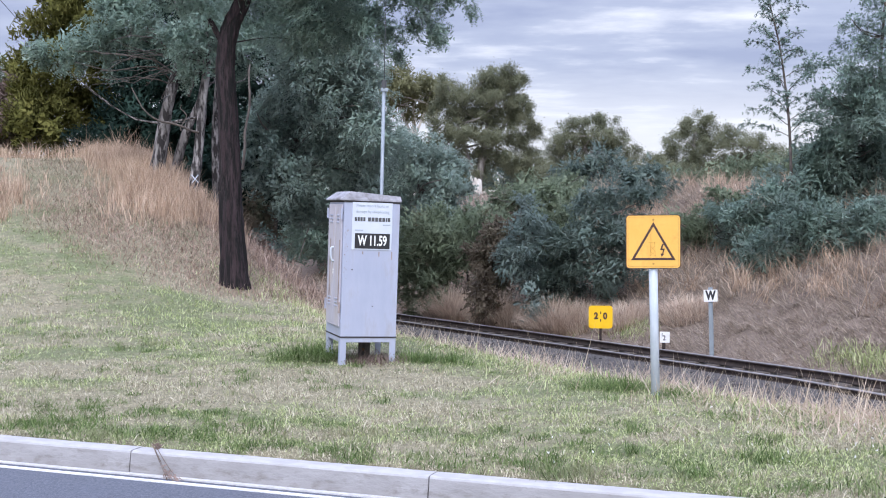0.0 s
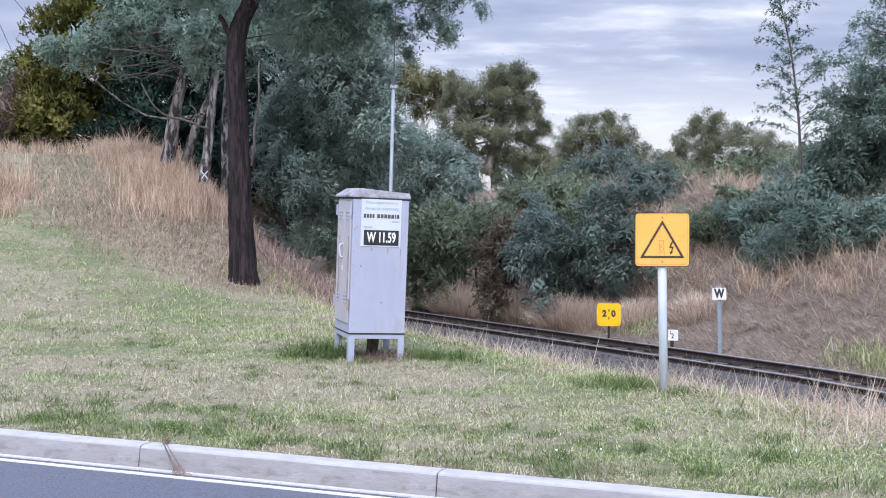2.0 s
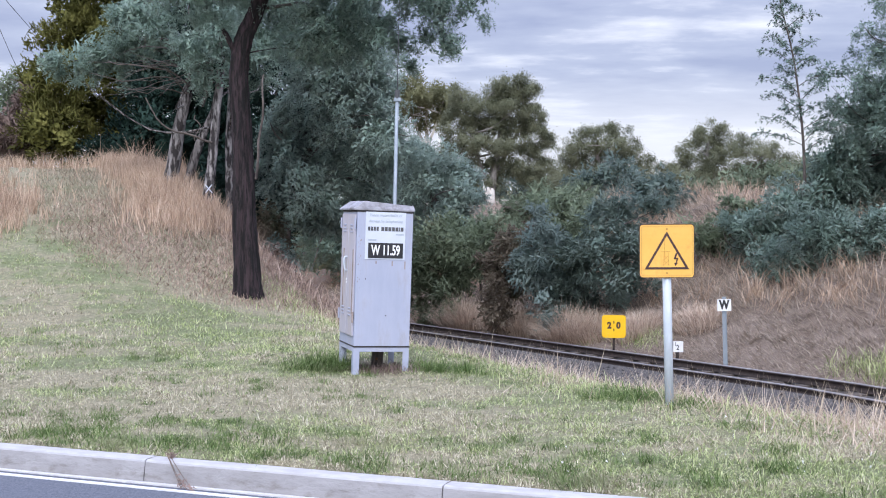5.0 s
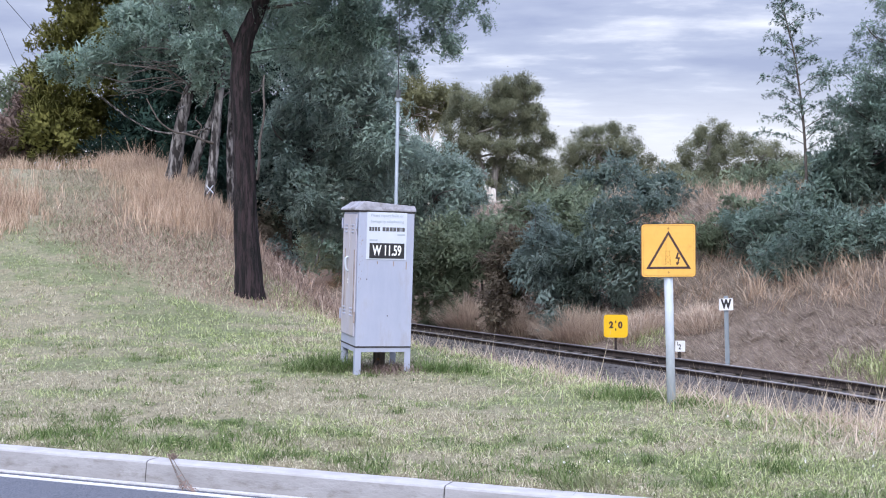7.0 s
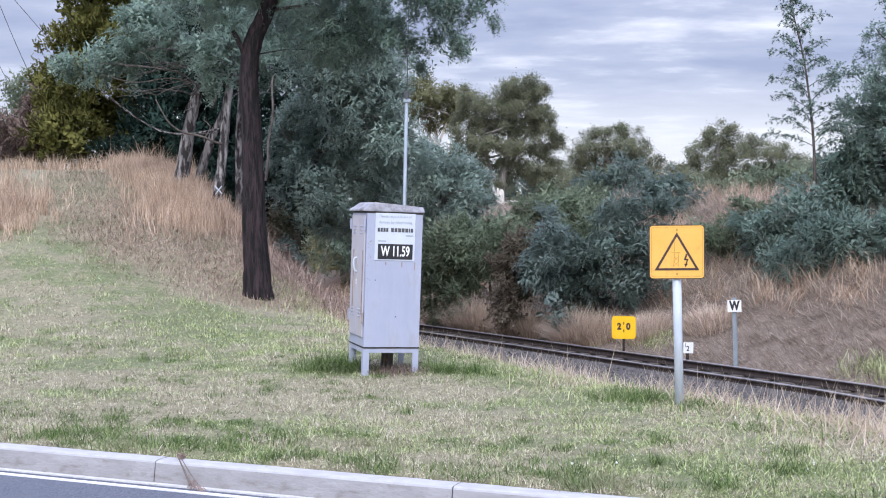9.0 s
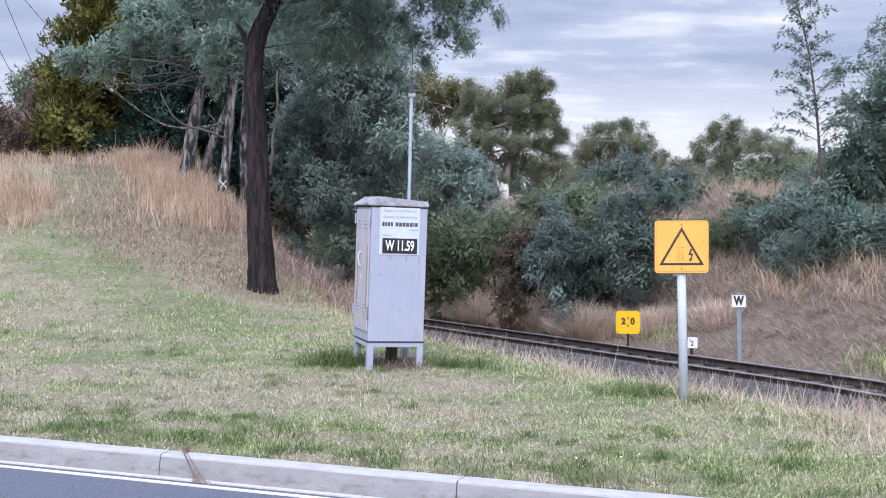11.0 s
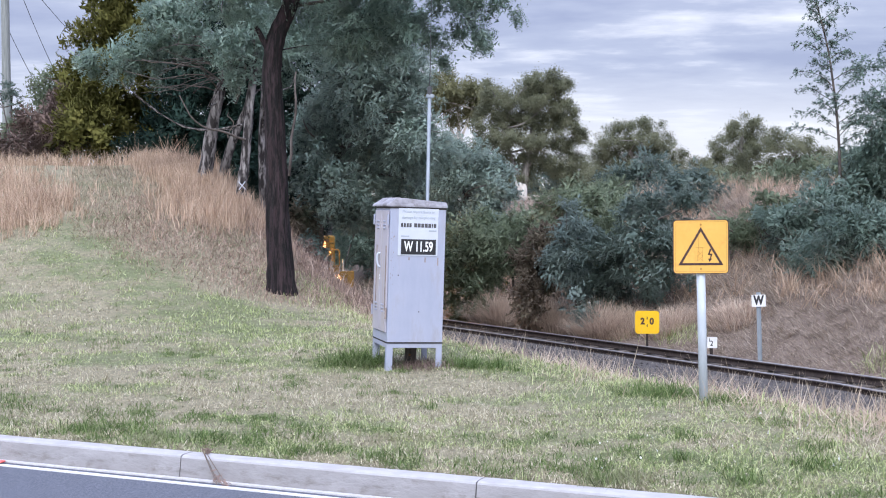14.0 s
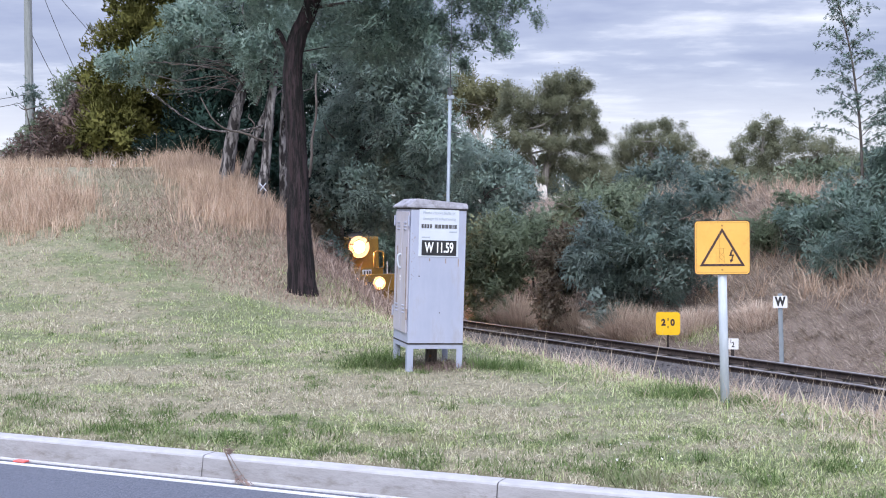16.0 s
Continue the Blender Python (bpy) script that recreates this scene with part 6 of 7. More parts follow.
plant('cypress_tree', 'dense dark green cypress behind pale trunks, shade put into the leaf colour', 'tree', 106, (-6.16, 33.50, z), [([(0, 0, -0.1), (0.69, 0, (5.46 - z) * 0.5), (1.39, 0.00, 5.46 - z)], 0.048, 0.021)],
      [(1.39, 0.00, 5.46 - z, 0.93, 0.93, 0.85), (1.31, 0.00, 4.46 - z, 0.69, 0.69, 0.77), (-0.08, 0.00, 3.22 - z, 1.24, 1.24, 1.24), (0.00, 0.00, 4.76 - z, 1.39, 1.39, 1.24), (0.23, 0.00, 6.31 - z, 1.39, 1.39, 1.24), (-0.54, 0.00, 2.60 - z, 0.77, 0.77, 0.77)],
      760, 78, 0.134, 0.101, 0.0409, M['cypress_shaded'], M['bark_grey'], -0.2, 4, 0.03, '', 0, 0.45, [], 0.55)
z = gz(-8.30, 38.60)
plant('cypress_tree', 'dense dark green cypress behind the pale stems, leaves darkened for shade', 'tree', 161, (-8.30, 38.60, z), [([(0, 0, -0.1), (0.0, 0, (5.0 - z) * 0.5), (0.0, 0.0, 5.0 - z)], 0.09, 0.04)],
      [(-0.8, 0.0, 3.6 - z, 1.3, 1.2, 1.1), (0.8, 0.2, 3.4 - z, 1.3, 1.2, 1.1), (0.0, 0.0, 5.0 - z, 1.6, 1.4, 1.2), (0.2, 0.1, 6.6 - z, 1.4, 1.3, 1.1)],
      300, 78, 0.20, 0.17, 0.07, M['cypress_shaded'], M['bark_grey'], -0.2, 4, 0.03)
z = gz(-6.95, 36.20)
plant('cypress_tree', 'dense dark green cypress behind the pale stems, leaves darkened for shade', 'tree', 162, (-6.95, 36.20, z), [([(0, 0, -0.1), (0.0, 0, (5.0 - z) * 0.5), (0.0, 0.0, 5.0 - z)], 0.09, 0.04)],
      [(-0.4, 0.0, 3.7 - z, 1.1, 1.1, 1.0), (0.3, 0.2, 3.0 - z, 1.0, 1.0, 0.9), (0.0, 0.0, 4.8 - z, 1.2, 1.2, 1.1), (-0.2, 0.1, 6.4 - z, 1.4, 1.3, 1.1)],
      300, 78, 0.20, 0.17, 0.07, M['cypress_shaded'], M['bark_grey'], -0.2, 4, 0.03)
# fills the black gap in the foliage, its shade put into the leaf colour
z = gz(-5.08, 33.00)
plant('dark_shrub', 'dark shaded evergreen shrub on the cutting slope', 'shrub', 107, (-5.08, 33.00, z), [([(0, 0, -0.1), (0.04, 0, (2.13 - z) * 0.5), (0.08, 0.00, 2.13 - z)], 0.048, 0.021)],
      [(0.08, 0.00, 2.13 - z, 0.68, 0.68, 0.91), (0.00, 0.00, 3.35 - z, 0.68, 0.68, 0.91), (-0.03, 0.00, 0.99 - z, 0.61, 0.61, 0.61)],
      270, 95, 0.165, 0.099, 0.0403, M['cypress_shaded'], M['bark_grey'], 0.25, 5, 0.03, '', 0, 0.45, [], 0.55)
z = gz(-12.86, 37.00)
plant('brown_shrub', 'dead brown shrub on the hilltop', 'shrub', 108, (-12.86, 37.00, z), [([(0, 0, -0.1), (0.00, 0, (4.58 - z) * 0.5), (0.00, 0.00, 4.58 - z)], 0.048, 0.021)],
      [(0.00, 0.00, 4.58 - z, 0.77, 0.77, 0.68), (-0.26, 0.00, 4.16 - z, 0.68, 0.66, 0.51), (0.34, 0.00, 4.07 - z, 0.68, 0.55, 0.43), (0.20, 0.3, 5.05 - z, 0.85, 0.8, 0.75), (-0.75, -0.3, 4.55 - z, 0.7, 0.7, 0.6), (0.75, 0.2, 4.6 - z, 0.8, 0.7, 0.75)],
      300, 85, 0.185, 0.111, 0.0348, M['dead_leaf'], M['bark_grey'], 0.25, 5, 0.03, '', 0, 0.45, [], 0.55)
z = gz(-14.43, 38.00)
plant('brown_shrub', 'dead brown shrub on the hilltop', 'shrub', 109, (-14.43, 38.00, z), [([(0, 0, -0.1), (-0.18, 0, (3.61 - z) * 0.5), (-0.35, 0.00, 3.61 - z)], 0.048, 0.021)],
      [(-0.35, 0.00, 3.61 - z, 0.88, 0.64, 0.49), (0.26, 0.00, 3.79 - z, 0.88, 0.68, 0.53), (-1.05, 0.00, 3.30 - z, 0.61, 0.41, 0.32), (0.96, 0.00, 3.88 - z, 0.70, 0.57, 0.44)],
      145, 85, 0.190, 0.114, 0.0357, M['dead_leaf'], M['bark_grey'], 0.25, 5, 0.03, '', 0, 0.45, [], 0.55)
z = gz(-15.19, 41.00)
plant('hilltop_shrub', 'grey-green shrub beside the power pole', 'shrub', 110, (-15.19, 41.00, z), [([(0, 0, -0.1), (0.09, 0, (5.47 - z) * 0.5), (0.19, 0.00, 5.47 - z)], 0.048, 0.021)],
      [(0.19, 0.00, 5.47 - z, 0.85, 0.85, 0.94), (-0.19, 0.00, 4.72 - z, 0.85, 0.85, 0.76), (0.47, 0.00, 6.04 - z, 0.57, 0.57, 0.66), (-0.76, 0.00, 4.43 - z, 0.57, 0.49, 0.38), (-1.70, 0.00, 3.55 - z, 0.76, 0.39, 0.30), (-1.04, 0.00, 4.06 - z, 0.66, 0.54, 0.42)],
      183, 85, 0.205, 0.123, 0.0385, M['gorse'], M['bark_grey'], 0.25, 5, 0.03, '', 0, 0.45, [], 0.55)
z = gz(-15.75, 40.50)
plant('hilltop_shrub', 'small leafy sapling beside the power pole', 'sapling', 111, (-15.75, 40.50, z), [([(0, 0, -0.1), (-0.26, 0, (5.61 - z) * 0.5), (-0.52, 0.00, 5.61 - z)], 0.032, 0.014)],
      [(-0.52, 0.00, 5.61 - z, 0.41, 0.41, 0.41), (0.00, 0.00, 5.24 - z, 0.28, 0.28, 0.22)],
      14, 57, 0.203, 0.121, 0.0381, M['wattle_dark'], M['bark_grey'], 0.25, 3, 0.02, '', 0, 0.45, [], 0.55)
z = gz(-3.81, 27.00)
plant('bracken_shrub', 'brownish bracken clump on the cutting edge', 'shrub', 112, (-3.81, 27.00, z), [([(0, 0, -0.1), (-0.10, 0, (0.36 - z) * 0.5), (-0.20, 0.00, 0.36 - z)], 0.048, 0.021)],
      [(-0.20, 0.00, 0.36 - z, 0.35, 0.29, 0.22), (0.07, 0.00, 0.07 - z, 0.22, 0.21, 0.16), (-0.37, 0.00, 0.64 - z, 0.32, 0.32, 0.25), (-0.50, 0.00, 0.32 - z, 0.30, 0.26, 0.20)],
      58, 66, 0.135, 0.097, 0.0254, M['dead_leaf'], M['bark_grey'], 0.25, 3, 0.03, '', 0, 0.45, [], 0.55)
z = gz(-4.05, 28.00)
plant('bracken_shrub', 'grey-green scrub on the cutting edge', 'shrub', 113, (-4.05, 28.00, z), [([(0, 0, -0.1), (-0.10, 0, (0.83 - z) * 0.5), (-0.19, 0.00, 0.83 - z)], 0.048, 0.021)],
      [(-0.19, 0.00, 0.83 - z, 0.34, 0.34, 0.28), (0.04, 0.00, 0.50 - z, 0.21, 0.21, 0.19)],
      31, 85, 0.140, 0.084, 0.0263, M['wattle_dark'], M['bark_grey'], 0.25, 3, 0.03, '', 0, 0.45, [], 0.55)
z = gz(-5.04, 36.00)
plant('thin_shrub', 'sparse thin shrub at the mouth of the cutting', 'shrub', 114, (-5.04, 36.00, z), [([(0, 0, -0.1), (0.02, 0, (0.55 - z) * 0.5), (0.03, 0.00, 0.55 - z)], 0.019, 0.008)],
      [(0.03, 0.00, 0.55 - z, 0.20, 0.20, 0.30), (0.12, 0.00, 0.16 - z, 0.15, 0.15, 0.20)],
      12, 57, 0.180, 0.108, 0.0338, M['wattle_dark'], M['bark_grey'], 0.25, 4, 0.012, '', 0, 0.45, [], 0.55)
z = gz(-8.49, 34.50)
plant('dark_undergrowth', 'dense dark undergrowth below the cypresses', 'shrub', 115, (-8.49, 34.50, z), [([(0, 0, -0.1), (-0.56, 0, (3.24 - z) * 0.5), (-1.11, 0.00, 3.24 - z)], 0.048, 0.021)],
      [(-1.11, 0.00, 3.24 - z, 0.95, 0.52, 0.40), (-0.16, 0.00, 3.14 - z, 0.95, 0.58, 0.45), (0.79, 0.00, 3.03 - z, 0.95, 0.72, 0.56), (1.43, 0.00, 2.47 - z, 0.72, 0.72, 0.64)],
      296, 85, 0.173, 0.104, 0.0324, M['cypress_shaded'], M['bark_grey'], 0.25, 4, 0.03, 'hilltop undergrowth', 0, 0.45, [], 0.55)
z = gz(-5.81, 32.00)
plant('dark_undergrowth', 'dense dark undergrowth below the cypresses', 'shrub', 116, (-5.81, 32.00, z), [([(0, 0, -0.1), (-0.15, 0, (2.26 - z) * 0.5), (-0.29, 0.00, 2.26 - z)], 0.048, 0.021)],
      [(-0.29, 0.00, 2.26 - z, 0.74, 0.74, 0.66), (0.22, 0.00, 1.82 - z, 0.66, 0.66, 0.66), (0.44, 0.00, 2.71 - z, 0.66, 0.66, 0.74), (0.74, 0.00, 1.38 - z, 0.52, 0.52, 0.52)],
      324, 85, 0.160, 0.096, 0.0301, M['cypress_shaded'], M['bark_grey'], 0.25, 4, 0.03, 'hilltop undergrowth', 0, 0.45, [], 0.55)
z = gz(-11.80, 38.00)
plant('dark_undergrowth', 'dense dark undergrowth below the cypresses', 'shrub', 117, (-11.80, 38.00, z), [([(0, 0, -0.1), (-0.44, 0, (3.70 - z) * 0.5), (-0.88, 0.00, 3.70 - z)], 0.048, 0.021)],
      [(-0.88, 0.00, 3.70 - z, 0.88, 0.50, 0.39), (0.18, 0.00, 3.61 - z, 1.05, 0.57, 0.44), (-1.75, 0.00, 3.61 - z, 0.70, 0.46, 0.35)],
      131, 85, 0.190, 0.114, 0.0357, M['gorse'], M['bark_grey'], 0.25, 4, 0.03, 'hilltop undergrowth', 0, 0.45, [], 0.55)
z = gz(-4.37, 31.00)
plant('silver_wattle_tree', 'large silver wattle leaning over the railway cutting', 'tree', 118, (-4.37, 31.00, z), [([(0.00, 0.00, 0.10 - z), (0.10, 0.00, 1.39 - z), (0.36, 0.20, 2.53 - z), (0.85, 0.30, 3.98 - z), (1.14, 0.30, 5.13 - z)], 0.14, 0.06)],
      [(0.53, 0.00, 2.24 - z, 1.00, 1.00, 0.86), (1.17, 0.00, 3.24 - z, 1.14, 1.14, 1.00), (1.89, 0.00, 4.24 - z, 1.14, 1.14, 1.00), (-0.04, 0.00, 3.10 - z, 0.57, 0.57, 0.71), (1.17, 0.00, 4.81 - z, 1.29, 1.29, 1.00), (2.06, 0.00, 2.53 - z, 0.79, 0.79, 0.79), (2.53, 0.00, 3.39 - z, 0.79, 0.79, 0.86), (1.89, 0.00, 1.60 - z, 0.64, 0.64, 0.50), (0.81, 0.00, 1.53 - z, 0.64, 0.46, 0.36), (1.96, 0.00, 5.24 - z, 0.86, 0.86, 0.86), (1.17, 0.00, 5.96 - z, 1.14, 1.11, 0.86), (0.17, 0.00, 3.96 - z, 0.57, 0.57, 0.71)],
      1900, 85, 0.155, 0.093, 0.0291, M['wattle_hazy'], M['bark_grey'], 0.25, 18, 0.035, '', 60, 0.45, [], 0.55)
z = gz(-0.83, 46.00)
plant('wattle_tree', 'dense grey-green wattle beyond the railway', 'tree', 119, (-0.83, 46.00, z), [([(0, 0, -0.1), (-0.05, 0, (2.77 - z) * 0.5), (-0.11, 0.00, 2.77 - z)], 0.080, 0.035)],
      [(-0.11, 0.00, 2.77 - z, 1.48, 1.38, 1.06), (1.06, 0.00, 2.02 - z, 0.95, 0.95, 0.74), (-0.95, 0.00, 2.02 - z, 1.48, 1.48, 1.27), (0.11, 0.00, 3.61 - z, 1.02, 0.96, 0.74), (-1.06, 0.00, 3.61 - z, 1.23, 1.23, 1.02), (1.06, 0.00, 2.77 - z, 0.74, 0.74, 0.59), (-0.42, 0.00, 0.54 - z, 1.38, 1.38, 1.06), (-1.59, 0.00, 0.43 - z, 1.27, 1.27, 1.27), (0.74, 0.00, 1.07 - z, 1.06, 1.06, 0.85)],
      834, 85, 0.230, 0.138, 0.0432, M['wattle_hazy'], M['bark_grey'], 0.25, 12, 0.05, '', 0, 0.45, [], 0.55)
z = gz(-3.38, 51.00)
plant('dark_wattle_tree', 'tall dark wattle beyond the railway', 'tree', 120, (-3.38, 51.00, z), [([(0, 0, -0.1), (-0.29, 0, (5.13 - z) * 0.5), (-0.59, 0.00, 5.13 - z)], 0.096, 0.042)],
      [(-0.59, 0.00, 5.13 - z, 1.65, 1.65, 1.76), (-0.94, 0.00, 3.13 - z, 2.12, 2.12, 1.65), (-0.47, 0.00, 8.53 - z, 1.65, 1.65, 1.88), (-1.53, 0.00, 1.25 - z, 1.88, 1.83, 1.41), (-1.88, 0.00, 5.01 - z, 1.88, 1.88, 1.88), (-2.35, 0.00, -0.16 - z, 1.65, 1.53, 1.18), (-0.47, 0.00, 0.07 - z, 1.88, 1.83, 1.41), (-1.18, 0.00, 8.30 - z, 2.12, 2.12, 1.88), (-2.82, 0.00, 2.42 - z, 1.65, 1.65, 1.65)],
      1000, 85, 0.255, 0.153, 0.0479, M['wattle'], M['bark_grey'], 0.25, 12, 0.06, '', 0, 0.45, [], 0.55)
z = gz(-6.93, 57.00)
plant('dark_wattle_tree', 'dark undergrowth tree behind the railway curve', 'tree', 121, (-6.93, 57.00, z), [([(0, 0, -0.1), (-0.13, 0, (-0.37 - z) * 0.5), (-0.26, 0.00, -0.37 - z)], 0.096, 0.042)],
      [(-0.26, 0.00, -0.37 - z, 1.84, 1.84, 1.58), (-1.31, 0.00, 1.21 - z, 2.10, 2.10, 1.84), (-2.10, 0.00, 3.31 - z, 2.10, 2.10, 1.84), (1.05, 0.00, -1.68 - z, 1.58, 1.37, 1.05), (-0.53, 0.00, 3.83 - z, 2.36, 2.36, 2.10), (2.63, 0.00, -1.68 - z, 1.58, 1.37, 1.05)],
      700, 85, 0.285, 0.171, 0.0536, M['wattle_dark'], M['bark_grey'], 0.25, 8, 0.06, '', 0, 0.45, [], 0.55)
z = gz(-0.51, 38.00)
plant('gorse_shrub', 'rounded green gorse shrub on the far bank', 'shrub', 122, (-0.51, 38.00, z), [([(0, 0, -0.1), (-0.03, 0, (0.37 - z) * 0.5), (-0.05, 0.00, 0.37 - z)], 0.048, 0.021)],
      [(-0.05, 0.00, 0.37 - z, 1.05, 1.05, 0.88), (-0.33, -0.80, -0.71 - z, 0.65, 0.65, 0.77), (0.27, -1.20, -0.83 - z, 0.54, 0.54, 0.68), (0.09, 0.00, 1.07 - z, 0.88, 0.68, 0.53)],
      313, 95, 0.190, 0.114, 0.0357, M['gorse'], M['bark_grey'], 0.25, 6, 0.03, 'bank shrubs', 0, 0.45, [], 0.55)
z = gz(0.78, 37.00)
plant('gorse_shrub', 'rounded green gorse shrub on the far bank', 'shrub', 123, (0.78, 37.00, z), [([(0, 0, -0.1), (-0.04, 0, (0.83 - z) * 0.5), (-0.09, 0.00, 0.83 - z)], 0.048, 0.021)],
      [(-0.09, 0.00, 0.83 - z, 0.94, 0.75, 0.58), (-0.51, 0.00, 0.49 - z, 0.85, 0.85, 0.77), (0.43, 0.00, 0.49 - z, 0.85, 0.85, 0.77), (-0.60, 0.00, -0.28 - z, 0.51, 0.51, 0.51), (0.34, 0.00, 1.14 - z, 0.68, 0.55, 0.43)],
      346, 95, 0.185, 0.111, 0.0348, M['gorse'], M['bark_grey'], 0.25, 6, 0.03, 'bank shrubs', 0, 0.45, [], 0.55)
z = gz(1.53, 34.50)
plant('brown_gorse_shrub', 'brown-tinged gorse shrub on the far bank', 'shrub', 124, (1.53, 34.50, z), [([(0, 0, -0.1), (0.00, 0, (0.25 - z) * 0.5), (0.00, 0.00, 0.25 - z)], 0.048, 0.021)],
      [(0.00, 0.00, 0.25 - z, 0.79, 0.79, 0.72), (-0.19, 0.00, -0.47 - z, 0.54, 0.54, 0.64), (0.40, 0.00, 0.73 - z, 0.72, 0.72, 0.64), (-0.42, -1.30, -0.69 - z, 0.34, 0.34, 0.52), (-0.40, -1.40, -1.07 - z, 0.21, 0.21, 0.27)],
      247, 95, 0.173, 0.104, 0.0324, M['gorse_brown'], M['bark_grey'], 0.25, 6, 0.03, 'bank shrubs', 0, 0.45, [], 0.55)
z = gz(2.37, 33.00)
plant('young_wattle_tree', 'young blue-green wattle on the far bank', 'tree', 125, (2.37, 33.00, z), [([(0, 0, -0.1), (0.00, 0, (0.76 - z) * 0.5), (0.00, 0.00, 0.76 - z)], 0.032, 0.014)],
      [(0.00, 0.00, 0.76 - z, 0.64, 0.64, 0.61), (-0.08, 0.00, 1.45 - z, 0.40, 0.40, 0.46), (-0.23, 0.00, 0.08 - z, 0.68, 0.68, 0.53), (0.23, 0.00, -0.30 - z, 0.61, 0.61, 0.53), (0.06, -0.80, -0.77 - z, 0.42, 0.42, 0.42), (0.13, -1.20, -1.11 - z, 0.23, 0.23, 0.23)],
      250, 95, 0.165, 0.099, 0.0310, M['wattle_blue'], M['bark_grey'], 0.25, 8, 0.02, 'bank shrubs', 0, 0.45, [], 0.55)
z = gz(4.07, 32.00)
plant('wattle_shrub', 'leafy dark wattle shrub on the far bank', 'shrub', 126, (4.07, 32.00, z), [([(0.07, 0.00, -0.83 - z), (0.09, 0.00, 0.05 - z), (0.04, 0.00, 1.38 - z)], 0.035, 0.02)],
      [(0.00, 0.00, 1.45 - z, 0.74, 0.74, 0.59), (-0.44, 0.00, 0.64 - z, 0.74, 0.74, 0.66), (0.37, 0.00, 0.64 - z, 0.74, 0.74, 0.66), (0.07, 0.00, -0.10 - z, 0.88, 0.67, 0.52), (-0.74, 0.00, -0.24 - z, 0.59, 0.59, 0.59), (0.88, 0.00, 1.67 - z, 0.56, 0.54, 0.41), (-0.88, 0.00, 0.64 - z, 0.59, 0.59, 0.66)],
      462, 95, 0.160, 0.096, 0.0301, M['wattle_dark'], M['bark_grey'], 0.25, 10, 0.02, 'bank shrubs', 0, 0.45, [], 0.55)
z = gz(3.41, 33.50)
plant('wattle_shrub', 'mid-green wattle shrub with small leaves on the bank', 'shrub', 127, (3.41, 33.50, z), [([(0, 0, -0.1), (-0.04, 0, (1.06 - z) * 0.5), (-0.08, 0.00, 1.06 - z)], 0.048, 0.021)],
      [(-0.08, 0.00, 1.06 - z, 0.69, 0.69, 0.54), (-0.31, 0.00, 0.29 - z, 0.69, 0.69, 0.69), (-0.54, 0.00, -0.48 - z, 0.54, 0.54, 0.54)],
      186, 95, 0.168, 0.101, 0.0315, M['gorse'], M['bark_grey'], 0.25, 6, 0.03, 'bank shrubs', 0, 0.45, [], 0.55)
z = gz(2.89, 43.00)
plant('gorse_shrub', 'broad green gorse thicket above the bank', 'shrub', 128, (2.89, 43.00, z), [([(0, 0, -0.1), (0.10, 0, (1.86 - z) * 0.5), (0.20, 0.00, 1.86 - z)], 0.048, 0.021)],
      [(0.20, 0.00, 1.86 - z, 1.09, 0.98, 0.75), (-0.79, 0.00, 1.34 - z, 0.83, 0.72, 0.55), (1.39, 0.00, 1.90 - z, 1.19, 1.03, 0.79), (0.59, 0.00, 0.91 - z, 1.39, 1.03, 0.79), (-2.34, 0.00, 1.10 - z, 0.59, 0.57, 0.44)],
      352, 85, 0.215, 0.129, 0.0404, M['gorse'], M['bark_grey'], 0.25, 6, 0.03, 'bank shrubs', 0, 0.45, [], 0.55)
z = gz(3.10, 41.00)
plant('gorse_shrub', 'low olive-green gorse below the dead stump', 'shrub', 151, (3.10, 41.00, z), [([(0, 0, -0.1), (0.05, 0, (1.6 - z) * 0.5), (0.0, 0.0, 1.6 - z)], 0.048, 0.021)],
      [(-0.9, 0.2, 1.5 - z, 1.0, 0.9, 0.75), (0.3, -0.2, 1.75 - z, 1.0, 0.9, 0.75), (1.3, 0.3, 1.55 - z, 0.9, 0.9, 0.7), (0.2, 0.0, 0.8 - z, 1.5, 1.1, 0.8)],
      300, 85, 0.21, 0.126, 0.040, M['gorse'], M['bark_grey'], 0.25, 6, 0.03, 'bank shrubs')
z = gz(6.40, 40.00)
plant('dark_wattle_shrub', 'dark green wattle scrub at the edge of the straw', 'shrub', 152, (6.40, 40.00, z), [([(0, 0, -0.1), (0.05, 0, (1.7 - z) * 0.5), (0.0, 0.0, 1.7 - z)], 0.048, 0.021)],
      [(-0.7, 0.2, 1.9 - z, 0.95, 0.9, 0.75), (0.35, -0.2, 2.05 - z, 0.9, 0.9, 0.8), (-0.2, 0.3, 1.1 - z, 1.1, 0.9, 0.8)],
      260, 85, 0.20, 0.12, 0.038, M['wattle_dark'], M['bark_grey'], 0.25, 6, 0.03, 'bank shrubs')
z = gz(-4.85, 30.00)
plant('bracken_shrub', 'brown-green bramble on the lip of the cutting', 'shrub', 153, (-4.85, 30.00, z), [([(0, 0, -0.1), (0.0, 0, (1.2 - z) * 0.5), (0.0, 0.0, 1.2 - z)], 0.014, 0.006)],
      [(0.0, 0.0, 1.5 - z, 0.5, 0.5, 0.45), (-0.1, 0.0, 0.95 - z, 0.5, 0.5, 0.4), (0.3, 0.1, 0.9 - z, 0.38, 0.4, 0.35)],
      120, 70, 0.15, 0.09, 0.028, M['gorse_brown'], M['bark_grey'], 0.3, 6, 0.012)
z = gz(6.22, 48.00)
